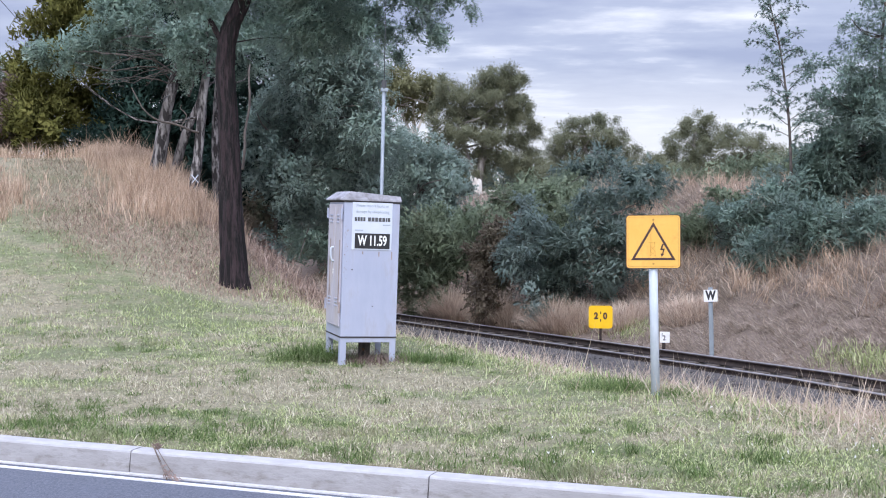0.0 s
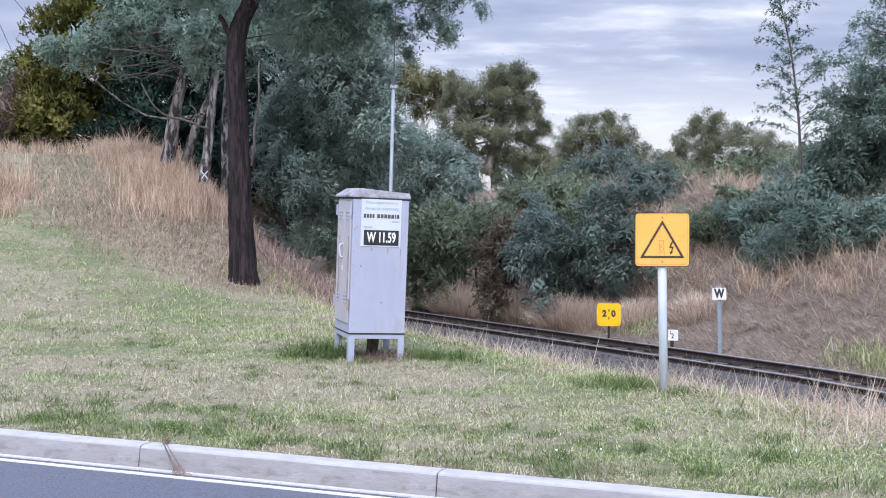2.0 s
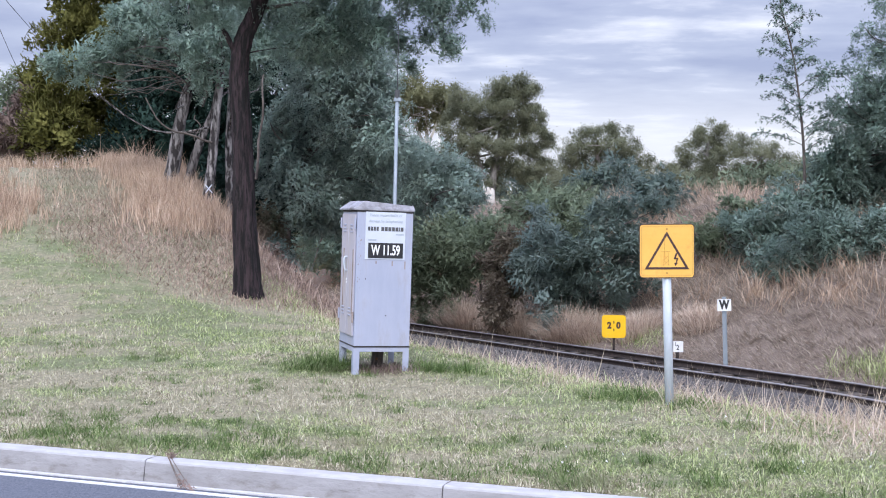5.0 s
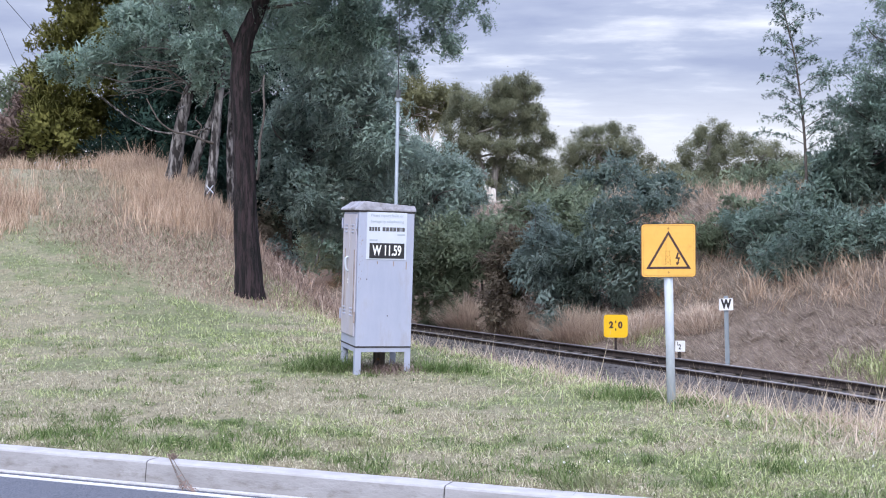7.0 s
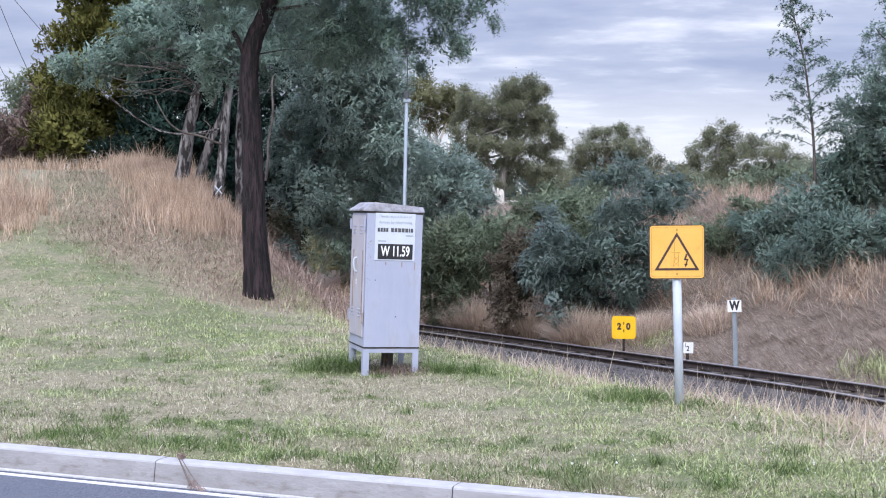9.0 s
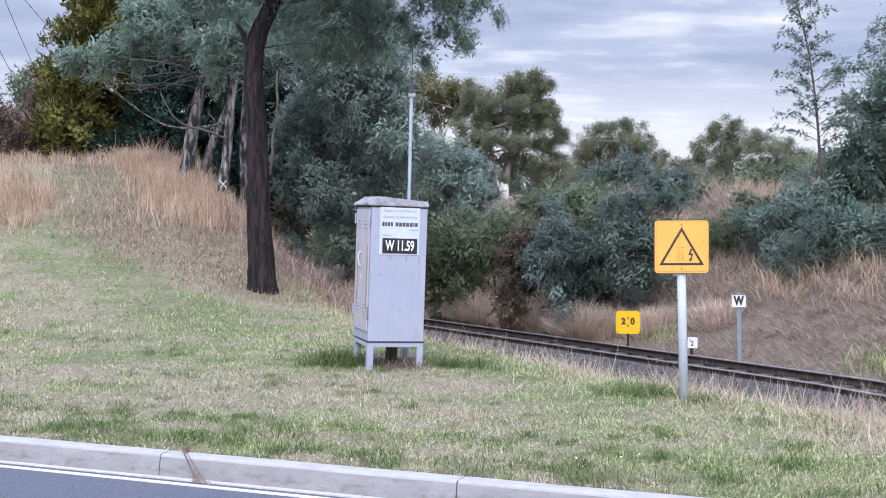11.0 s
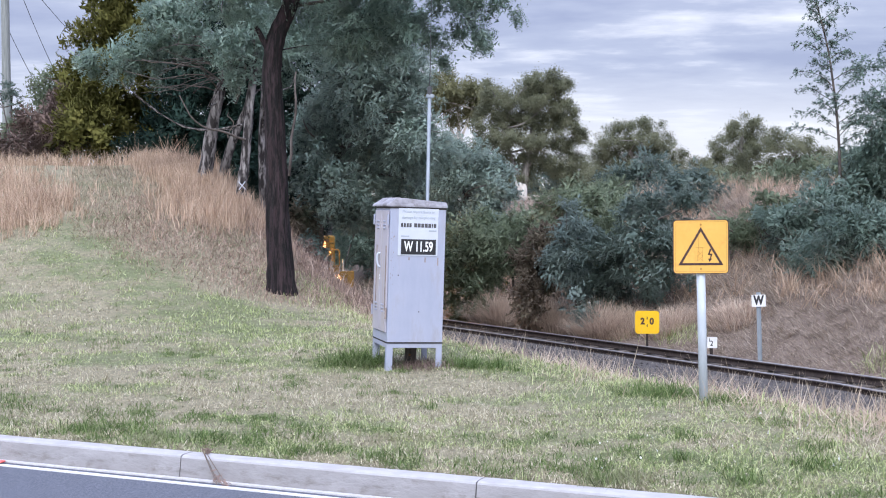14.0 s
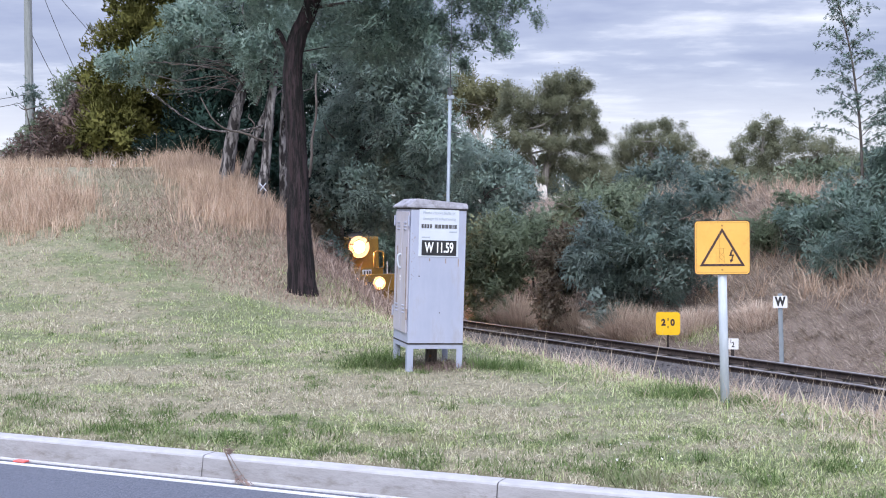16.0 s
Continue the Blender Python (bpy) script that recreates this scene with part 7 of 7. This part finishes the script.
plant('dark_wattle_shrub', 'dark round wattle above the bank', 'shrub', 129, (6.22, 48.00, z), [([(0, 0, -0.1), (0.00, 0, (2.93 - z) * 0.5), (0.00, 0.00, 2.93 - z)], 0.048, 0.021)],
      [(0.00, 0.00, 2.93 - z, 1.22, 1.15, 0.88), (-1.00, 0.00, 2.60 - z, 1.00, 1.00, 0.77), (0.66, 0.00, 2.60 - z, 0.88, 0.86, 0.66), (-0.33, 0.00, 1.93 - z, 1.33, 0.86, 0.66)],
      261, 85, 0.240, 0.144, 0.0451, M['wattle_dark'], M['bark_grey'], 0.25, 6, 0.03, 'bank shrubs', 0, 0.45, [], 0.55)
z = gz(8.01, 31.00)
plant('wattle_shrub', 'bushy grey-green wattle on the bank top', 'shrub', 130, (8.01, 31.00, z), [([(0, 0, -0.1), (-0.07, 0, (1.10 - z) * 0.5), (-0.14, 0.00, 1.10 - z)], 0.048, 0.021)],
      [(-0.14, 0.00, 1.10 - z, 0.79, 0.79, 0.71), (0.36, 0.00, 1.67 - z, 0.79, 0.79, 0.64), (-0.21, 0.00, 0.39 - z, 0.64, 0.64, 0.50), (-0.64, 0.00, 1.24 - z, 0.57, 0.57, 0.50), (0.57, 0.00, 0.67 - z, 0.79, 0.74, 0.57)],
      401, 95, 0.155, 0.093, 0.0291, M['wattle_mid'], M['bark_grey'], 0.25, 8, 0.03, 'bank shrubs', 0, 0.45, [], 0.55)
z = gz(8.75, 28.50)
plant('wattle_shrub', 'bushy dark blue-green wattle on the bank top', 'shrub', 131, (8.75, 28.50, z), [([(0, 0, -0.1), (0.00, 0, (1.14 - z) * 0.5), (0.00, 0.00, 1.14 - z)], 0.048, 0.021)],
      [(0.00, 0.00, 1.14 - z, 0.92, 0.85, 0.66), (-0.66, 0.00, 0.68 - z, 0.79, 0.68, 0.53), (0.66, 0.00, 0.88 - z, 0.79, 0.79, 0.66), (1.18, 0.00, 1.14 - z, 0.79, 0.79, 0.79), (0.26, 0.00, 0.42 - z, 0.79, 0.51, 0.39), (1.84, 0.00, 0.88 - z, 0.79, 0.79, 0.79), (2.50, 0.00, 0.75 - z, 0.79, 0.79, 0.66)],
      807, 95, 0.143, 0.086, 0.0268, M['wattle_mid'], M['bark_grey'], 0.25, 10, 0.03, 'bank shrubs', 0, 0.45, [], 0.55)
z = gz(10.39, 31.50)
plant('wattle_tree', 'dark feathery wattle tree on the bank', 'tree', 132, (10.39, 31.50, z), [([(0, 0, -0.1), (0.00, 0, (3.92 - z) * 0.5), (0.00, 0.00, 3.92 - z)], 0.048, 0.021)],
      [(0.00, 0.00, 3.92 - z, 0.87, 0.75, 0.58), (-0.65, 0.00, 3.41 - z, 0.65, 0.57, 0.44), (0.87, 0.00, 4.43 - z, 0.87, 0.85, 0.65), (-0.29, 0.00, 2.69 - z, 1.09, 0.94, 0.73), (-1.02, 0.00, 2.25 - z, 0.87, 0.75, 0.58), (0.65, 0.00, 2.54 - z, 1.02, 1.02, 0.87), (0.00, 0.00, 3.41 - z, 0.80, 0.75, 0.58), (-0.87, 0.00, 2.98 - z, 0.58, 0.47, 0.36), (-0.29, 0.00, 1.82 - z, 1.16, 0.85, 0.65), (0.87, 0.00, 3.70 - z, 1.02, 0.94, 0.73), (-1.45, 0.00, 1.53 - z, 0.65, 0.65, 0.51), (1.74, 0.00, 3.12 - z, 1.16, 1.16, 1.16)],
      1185, 91, 0.158, 0.095, 0.0296, M['wattle_mid'], M['bark_grey'], 0.25, 14, 0.03, 'bank shrubs', 40, 0.45, [], 0.55)
z = gz(11.06, 31.00)
plant('tall_wattle_tree', 'tall sparse wattle rising above the bank scrub', 'tree', 133, (11.06, 31.00, z), [([(0.00, 0.00, 0.53 - z), (-0.03, 0.00, 2.53 - z), (-0.07, 0.00, 4.67 - z), (0.03, 0.00, 6.39 - z), (0.17, 0.00, 7.67 - z)], 0.07, 0.025)],
      [(-0.19, 0.00, 6.17 - z, 0.43, 0.26, 0.20), (-0.54, 0.00, 5.60 - z, 0.43, 0.22, 0.17), (0.03, 0.00, 5.24 - z, 0.64, 0.37, 0.29), (0.24, 0.00, 6.53 - z, 0.57, 0.46, 0.36), (-0.26, 0.00, 4.67 - z, 0.57, 0.33, 0.26), (-0.54, 0.00, 4.10 - z, 0.57, 0.37, 0.29), (0.31, 0.00, 4.39 - z, 0.86, 0.74, 0.57), (-0.83, 0.00, 6.24 - z, 0.29, 0.17, 0.13), (0.60, 0.00, 5.81 - z, 0.86, 0.86, 0.71), (-1.26, 0.00, 4.67 - z, 0.49, 0.41, 0.31), (-0.83, 0.00, 5.21 - z, 0.51, 0.37, 0.29), (-0.40, 0.00, 5.79 - z, 0.49, 0.37, 0.29), (-1.51, 0.00, 4.21 - z, 0.49, 0.37, 0.29), (-0.54, 0.00, 4.89 - z, 0.57, 0.45, 0.34), (-1.66, 0.00, 5.24 - z, 0.31, 0.22, 0.17), (-0.11, 0.00, 6.96 - z, 0.51, 0.37, 0.29)],
      900, 53, 0.115, 0.060, 0.0233, M['wattle_mid'], M['bark_grey'], 0.25, 22, 0.016, '', 0, 0.45, [], 0.2)
feather_sapling((8.77, 31.00, gz(8.77, 31.00)), [(0.06, 0, 0.4), (0.03, 0.05, 2.53), (-0.07, 0, 3.96), (-0.30, -0.05, 5.53), (-0.59, 0, 6.81), (-0.69, 0, 7.5)])
z = gz(7.31, 33.00)
plant('wattle_shrub', 'olive scrub on the bank top', 'shrub', 135, (7.31, 33.00, z), [([(0, 0, -0.1), (-0.08, 0, (1.07 - z) * 0.5), (-0.15, 0.00, 1.07 - z)], 0.048, 0.021)],
      [(-0.15, 0.00, 1.07 - z, 0.76, 0.69, 0.53), (-0.61, 0.00, 0.69 - z, 0.68, 0.49, 0.38), (0.53, 0.00, 1.07 - z, 0.68, 0.68, 0.53), (-1.14, 0.00, 1.07 - z, 0.58, 0.49, 0.38), (0.30, 0.00, 1.68 - z, 0.68, 0.49, 0.38)],
      210, 85, 0.165, 0.099, 0.0310, M['gorse'], M['bark_grey'], 0.25, 5, 0.03, 'bank shrubs', 0, 0.45, [], 0.55)
z = gz(11.48, 44.00)
plant('wattle_shrub', 'olive scrub on the bank top', 'shrub', 136, (11.48, 44.00, z), [([(0, 0, -0.1), (0.00, 0, (2.92 - z) * 0.5), (0.00, 0.00, 2.92 - z)], 0.048, 0.021)],
      [(0.00, 0.00, 2.92 - z, 1.22, 0.74, 0.57), (1.01, 0.00, 2.51 - z, 1.22, 0.79, 0.61), (-0.81, 0.00, 2.72 - z, 0.81, 0.53, 0.41), (1.62, 0.00, 3.12 - z, 1.01, 0.79, 0.61), (-2.03, 0.00, 2.55 - z, 0.81, 0.42, 0.32), (-3.04, 0.00, 2.47 - z, 0.81, 0.37, 0.28)],
      224, 85, 0.220, 0.132, 0.0414, M['gorse'], M['bark_grey'], 0.25, 5, 0.03, 'bank shrubs', 0, 0.45, [], 0.55)
z = gz(15.69, 128.00)
plant('distant_scrub', 'low far hedge of olive scrub', 'shrub', 137, (15.69, 128.00, z), [([(0, 0, -0.1), (-4.72, 0, (3.37 - z) * 0.5), (-9.44, 0.00, 3.37 - z)], 0.048, 0.021)],
      [(-9.44, 0.00, 3.37 - z, 3.54, 1.38, 1.06), (-5.31, 0.00, 3.66 - z, 3.54, 1.53, 1.18), (-0.59, 0.00, 3.78 - z, 3.54, 1.69, 1.30), (4.13, 0.00, 3.96 - z, 3.54, 1.53, 1.18), (8.26, 0.00, 3.96 - z, 3.54, 1.53, 1.18), (12.39, 0.00, 4.14 - z, 3.54, 1.69, 1.30), (16.52, 0.00, 4.25 - z, 3.54, 1.69, 1.30), (-13.57, 0.00, 3.37 - z, 3.54, 1.53, 1.18)],
      475, 76, 0.640, 0.384, 0.1203, M['gum'], M['bark_grey'], 0.25, 0, 0.03, '', 0, 0.45, [], 0.55)
z = gz(2.28, 75.00)
plant('gum_tree', 'tall eucalypt with open olive crown', 'tree', 138, (2.28, 75.00, z), [([(-0.17, 0.00, 0.39 - z), (-0.14, 0.00, 2.81 - z), (0.17, 0.00, 4.88 - z), (0.62, 0.00, 7.30 - z), (1.04, 0.00, 9.03 - z)], 0.35, 0.1), ([(-0.14, 0.00, 2.81 - z), (-0.86, 0.00, 4.88 - z), (-1.38, 0.00, 6.61 - z)], 0.2, 0.06), ([(0.07, 0.00, 4.19 - z), (1.04, 0.00, 5.75 - z), (1.90, 0.00, 7.65 - z)], 0.16, 0.05)],
      [(1.04, 0.00, 9.38 - z, 1.04, 0.67, 0.52), (0.07, 0.00, 8.96 - z, 0.90, 0.58, 0.45), (1.94, 0.00, 8.75 - z, 0.83, 0.63, 0.48), (-0.62, 0.00, 8.06 - z, 0.83, 0.54, 0.41), (0.86, 0.00, 8.06 - z, 1.04, 0.63, 0.48), (2.35, 0.00, 7.79 - z, 0.69, 0.63, 0.48), (-1.21, 0.00, 7.13 - z, 0.83, 0.54, 0.41), (0.00, 0.00, 7.06 - z, 0.97, 0.58, 0.45), (1.73, 0.00, 6.89 - z, 1.04, 0.63, 0.48), (2.94, 0.00, 6.44 - z, 0.55, 0.55, 0.45), (-1.73, 0.00, 6.06 - z, 0.76, 0.54, 0.41), (-0.62, 0.00, 5.92 - z, 0.90, 0.54, 0.41), (0.97, 0.00, 5.78 - z, 1.04, 0.63, 0.48), (2.49, 0.00, 5.51 - z, 0.76, 0.63, 0.48), (3.18, 0.00, 4.54 - z, 0.59, 0.54, 0.41), (1.73, 0.00, 4.40 - z, 0.90, 0.58, 0.45), (0.28, 0.00, 4.68 - z, 0.83, 0.54, 0.41), (-1.21, 0.00, 4.81 - z, 0.83, 0.54, 0.41), (-1.90, 0.00, 3.85 - z, 0.97, 0.63, 0.48), (2.59, 0.00, 3.50 - z, 0.90, 0.63, 0.48), (-2.07, 0.00, 7.65 - z, 0.69, 0.49, 0.38), (-2.59, 0.00, 6.78 - z, 0.62, 0.45, 0.35), (-0.69, 0.00, 3.50 - z, 1.04, 0.54, 0.41), (-1.73, 0.00, 8.51 - z, 0.76, 0.54, 0.41), (-2.14, 0.00, 9.03 - z, 0.55, 0.45, 0.35), (-1.31, 0.00, 7.72 - z, 0.83, 0.54, 0.41), (-2.49, 0.00, 5.75 - z, 0.76, 0.54, 0.41), (-2.76, 0.00, 4.71 - z, 0.83, 0.63, 0.48)],
      1500, 76, 0.206, 0.095, 0.0493, M['gum'], M['bark_gum'], 0.5, 20, 0.06, 'distant gum trees', 0, 0.45, [], 0.55)
z = gz(-2.08, 92.00)
plant('pale_gum_tree', 'sparse pale eucalypt with thin crown', 'tree', 139, (-2.08, 92.00, z), [([(0.00, 0.00, -0.73 - z), (-0.08, 0.00, 7.32 - z), (-0.21, 0.00, 10.29 - z)], 0.22, 0.08), ([(0.00, 0.00, 6.48 - z), (-1.06, 0.00, 8.60 - z), (-1.48, 0.00, 9.87 - z)], 0.12, 0.05), ([(0.00, 0.00, 6.90 - z), (0.85, 0.00, 9.02 - z), (1.14, 0.00, 10.29 - z)], 0.12, 0.05)],
      [(-0.64, 0.00, 10.72 - z, 1.44, 1.43, 1.10), (1.06, 0.00, 10.29 - z, 1.10, 1.10, 0.85), (-1.48, 0.00, 9.44 - z, 1.27, 1.21, 0.93), (0.21, 0.00, 9.02 - z, 1.27, 0.99, 0.76), (1.91, 0.00, 10.08 - z, 0.85, 0.85, 0.68), (-1.91, 0.00, 10.72 - z, 0.93, 0.93, 0.85)],
      190, 57, 0.322, 0.276, 0.0865, M['gum_pale'], M['bark_white'], 0.5, 14, 0.07, 'distant gum trees', 0, 0.45, [], 0.55)
z = gz(12.99, 108.00)
plant('gum_tree', 'distant eucalypt with rounded layered olive crown', 'tree', 140, (12.99, 108.00, z), [([(-0.25, 0.00, -1.64 - z), (-0.15, 0.00, 4.84 - z), (-0.75, 0.00, 7.32 - z)], 0.3, 0.1), ([(-0.15, 0.00, 4.34 - z), (0.85, 0.00, 6.83 - z), (1.14, 0.00, 8.57 - z)], 0.2, 0.08)],
      [(-2.49, 0.00, 8.02 - z, 1.00, 0.65, 0.50), (-1.24, 0.00, 8.72 - z, 1.09, 0.65, 0.50), (0.15, 0.00, 9.12 - z, 1.09, 0.58, 0.45), (1.49, 0.00, 8.72 - z, 1.00, 0.65, 0.50), (-3.24, 0.00, 7.02 - z, 0.90, 0.58, 0.45), (-1.99, 0.00, 7.32 - z, 1.19, 0.71, 0.55), (-0.50, 0.00, 7.72 - z, 1.19, 0.71, 0.55), (1.05, 0.00, 7.72 - z, 1.19, 0.71, 0.55), (2.34, 0.00, 7.62 - z, 0.90, 0.65, 0.50), (-2.74, 0.00, 6.03 - z, 1.19, 0.78, 0.60), (-1.24, 0.00, 6.33 - z, 1.29, 0.78, 0.60), (0.35, 0.00, 6.63 - z, 1.19, 0.71, 0.55), (1.94, 0.00, 6.63 - z, 1.09, 0.71, 0.55), (3.14, 0.00, 6.73 - z, 0.70, 0.58, 0.45), (3.48, 0.00, 5.83 - z, 0.70, 0.58, 0.45), (-2.24, 0.00, 5.03 - z, 1.39, 0.78, 0.60), (-0.25, 0.00, 5.33 - z, 1.39, 0.78, 0.60), (1.74, 0.00, 5.43 - z, 1.29, 0.78, 0.60)],
      640, 76, 0.270, 0.117, 0.0609, M['gum'], M['bark_gum'], 0.4, 12, 0.08, 'distant gum trees', 0, 0.45, [], 0.55)
z = gz(20.78, 100.00)
plant('gum_tree', 'distant eucalypt with layered olive crown', 'tree', 141, (20.78, 100.00, z), [([(-0.46, 0.00, -1.40 - z), (-0.46, 0.00, 4.60 - z), (-0.23, 0.00, 7.82 - z)], 0.3, 0.1)],
      [(-0.23, 0.00, 8.56 - z, 1.01, 0.60, 0.46), (0.78, 0.00, 8.19 - z, 0.92, 0.60, 0.46), (-1.24, 0.00, 7.91 - z, 0.83, 0.54, 0.41), (0.05, 0.00, 7.54 - z, 1.20, 0.66, 0.51), (1.24, 0.00, 7.18 - z, 1.01, 0.60, 0.46), (-1.43, 0.00, 6.90 - z, 1.01, 0.60, 0.46), (-2.35, 0.00, 6.35 - z, 0.83, 0.54, 0.41), (0.00, 0.00, 6.53 - z, 1.20, 0.66, 0.51), (-1.06, 0.00, 5.79 - z, 1.20, 0.66, 0.51), (-2.44, 0.00, 5.33 - z, 1.11, 0.66, 0.51), (-3.46, 0.00, 5.42 - z, 0.74, 0.54, 0.41), (1.06, 0.00, 5.98 - z, 1.29, 0.72, 0.55), (0.23, 0.00, 5.06 - z, 1.57, 0.78, 0.60), (-1.84, 0.00, 4.50 - z, 1.57, 0.72, 0.55), (-3.46, 0.00, 4.41 - z, 1.20, 0.66, 0.51)],
      560, 76, 0.250, 0.108, 0.0564, M['gum'], M['bark_gum'], 0.4, 12, 0.08, 'distant gum trees', 0, 0.45, [], 0.55)
z = gz(23.03, 95.00)
plant('gum_tree', 'distant eucalypt with broad layered olive crown', 'tree', 142, (23.03, 95.00, z), [([(0.00, 0.00, -1.25 - z), (0.09, 0.00, 4.01 - z), (0.44, 0.00, 5.76 - z)], 0.28, 0.1)],
      [(-1.14, 0.00, 7.16 - z, 0.88, 0.51, 0.39), (-0.09, 0.00, 6.90 - z, 1.05, 0.57, 0.44), (0.96, 0.00, 6.46 - z, 1.05, 0.57, 0.44), (-0.79, 0.00, 6.11 - z, 1.14, 0.63, 0.48), (2.01, 0.00, 6.02 - z, 0.96, 0.57, 0.44), (0.44, 0.00, 5.50 - z, 1.23, 0.63, 0.48), (3.06, 0.00, 5.58 - z, 0.96, 0.57, 0.44), (1.75, 0.00, 4.97 - z, 1.31, 0.68, 0.53), (4.03, 0.00, 5.06 - z, 1.05, 0.63, 0.48), (-0.88, 0.00, 4.88 - z, 1.31, 0.68, 0.53), (0.88, 0.00, 4.18 - z, 1.58, 0.74, 0.57), (3.28, 0.00, 4.27 - z, 1.31, 0.68, 0.53)],
      520, 76, 0.238, 0.103, 0.0536, M['gum'], M['bark_gum'], 0.4, 12, 0.08, 'distant gum trees', 0, 0.45, [], 0.55)
z = gz(19.93, 125.00)
plant('gum_tree', 'far dark eucalypts filling the skyline', 'tree', 143, (19.93, 125.00, z), [([(0, 0, -0.1), (0.14, 0, (5.34 - z) * 0.5), (0.29, 0.00, 5.34 - z)], 0.160, 0.070)],
      [(0.29, 0.00, 5.34 - z, 1.73, 1.50, 1.15), (-1.73, 0.00, 4.77 - z, 2.30, 1.50, 1.15), (1.15, 0.00, 4.48 - z, 2.30, 1.35, 1.04), (-9.79, 0.00, 5.34 - z, 2.02, 1.65, 1.27), (-10.94, 0.00, 4.77 - z, 2.30, 1.65, 1.27), (-8.35, 0.00, 4.77 - z, 2.02, 1.50, 1.15)],
      136, 79, 0.500, 0.188, 0.0940, M['gum'], M['bark_grey'], 0.25, 6, 0.1, 'distant gum trees', 0, 0.45, [], 0.55)
z = gz(0.85, 115.00)
plant('gum_tree', 'far dark eucalypts behind the wattles', 'tree', 144, (0.85, 115.00, z), [([(0, 0, -0.1), (-0.53, 0, (5.04 - z) * 0.5), (-1.06, 0.00, 5.04 - z)], 0.160, 0.070)],
      [(-1.06, 0.00, 5.04 - z, 2.65, 2.65, 2.12), (-4.24, 0.00, 5.04 - z, 2.65, 2.65, 2.65), (3.18, 0.00, 4.51 - z, 3.18, 2.07, 1.59)],
      243, 76, 0.575, 0.345, 0.1081, M['wattle_dark'], M['bark_grey'], 0.25, 6, 0.1, 'distant gum trees', 0, 0.45, [], 0.55)

# dead white stump with broken forks
def make_snag():
    sn = new("dead_tree_stump")
    x, y = 1.70, 60.0
    z = gz(x, y)
    sn.matrix_basis = Matrix.Translation((x, y, z))
    tagged(sn, "broken bleached white dead tree stump with short forks", "tree stump")
    rng = np.random.default_rng(9)
    v, q = tube(spline([(0.05, 0, -0.3), (0.0, 0, 1.0), (-0.05, 0, 2.1 - z), (0.0, 0, 2.6 - z)], 12), np.linspace(0.20, 0.12, 12), 10, 0.06, rng)
    ob_np("trunk", v, [q], M["bark_white"], sn, True)
    for pts in ([(-0.05, 0, 2.3 - z), (-0.28, 0, 2.85 - z), (-0.42, 0, 3.35 - z)], [(0.1, 0, 2.2 - z), (0.6, 0, 2.35 - z), (1.0, 0, 2.3 - z)]):
        v, q = tube(spline(pts, 6), np.linspace(0.085, 0.03, 6), 8)
        ob_np("limb", v, [q], M["bark_white"], sn, True)


make_snag()


# ---- what moves ----
def motions():
    ahead = [(0.0, 62.2), (3.0, 58.6), (6.0, 55.0), (9.0, 51.3), (12.0, 47.4), (13.5, 45.0), (14.5, 43.5), (15.0, 43.02), (15.5, 42.6), (16.0, 42.1)]
    turn = math.degrees(math.atan2(-TD[0], TD[1]))

    def at(t):
        return float(np.interp(t, [a for a, _ in ahead], [b for _, b in ahead])) - 0.75

    rows = []
    for t, _ in ahead:
        s = (at(t) - C0[1]) / TD[1]
        p = C0 + TD * s
        rows.append((t, pose(p[0], p[1], float(rail_z(np.array(s))), -1.17, 0, turn)))
    walk(LOCO, rows)
    for ws, y in WHEELSETS:
        rows = []
        for k in range(33):
            t = 0.5 * k
            roll = math.degrees((at(0.0) - at(t)) / TD[1] / 0.46)
            rows.append((t, pose(0, y, 0.46, roll, 0, 0)))
        walk(ws, rows)


motions()
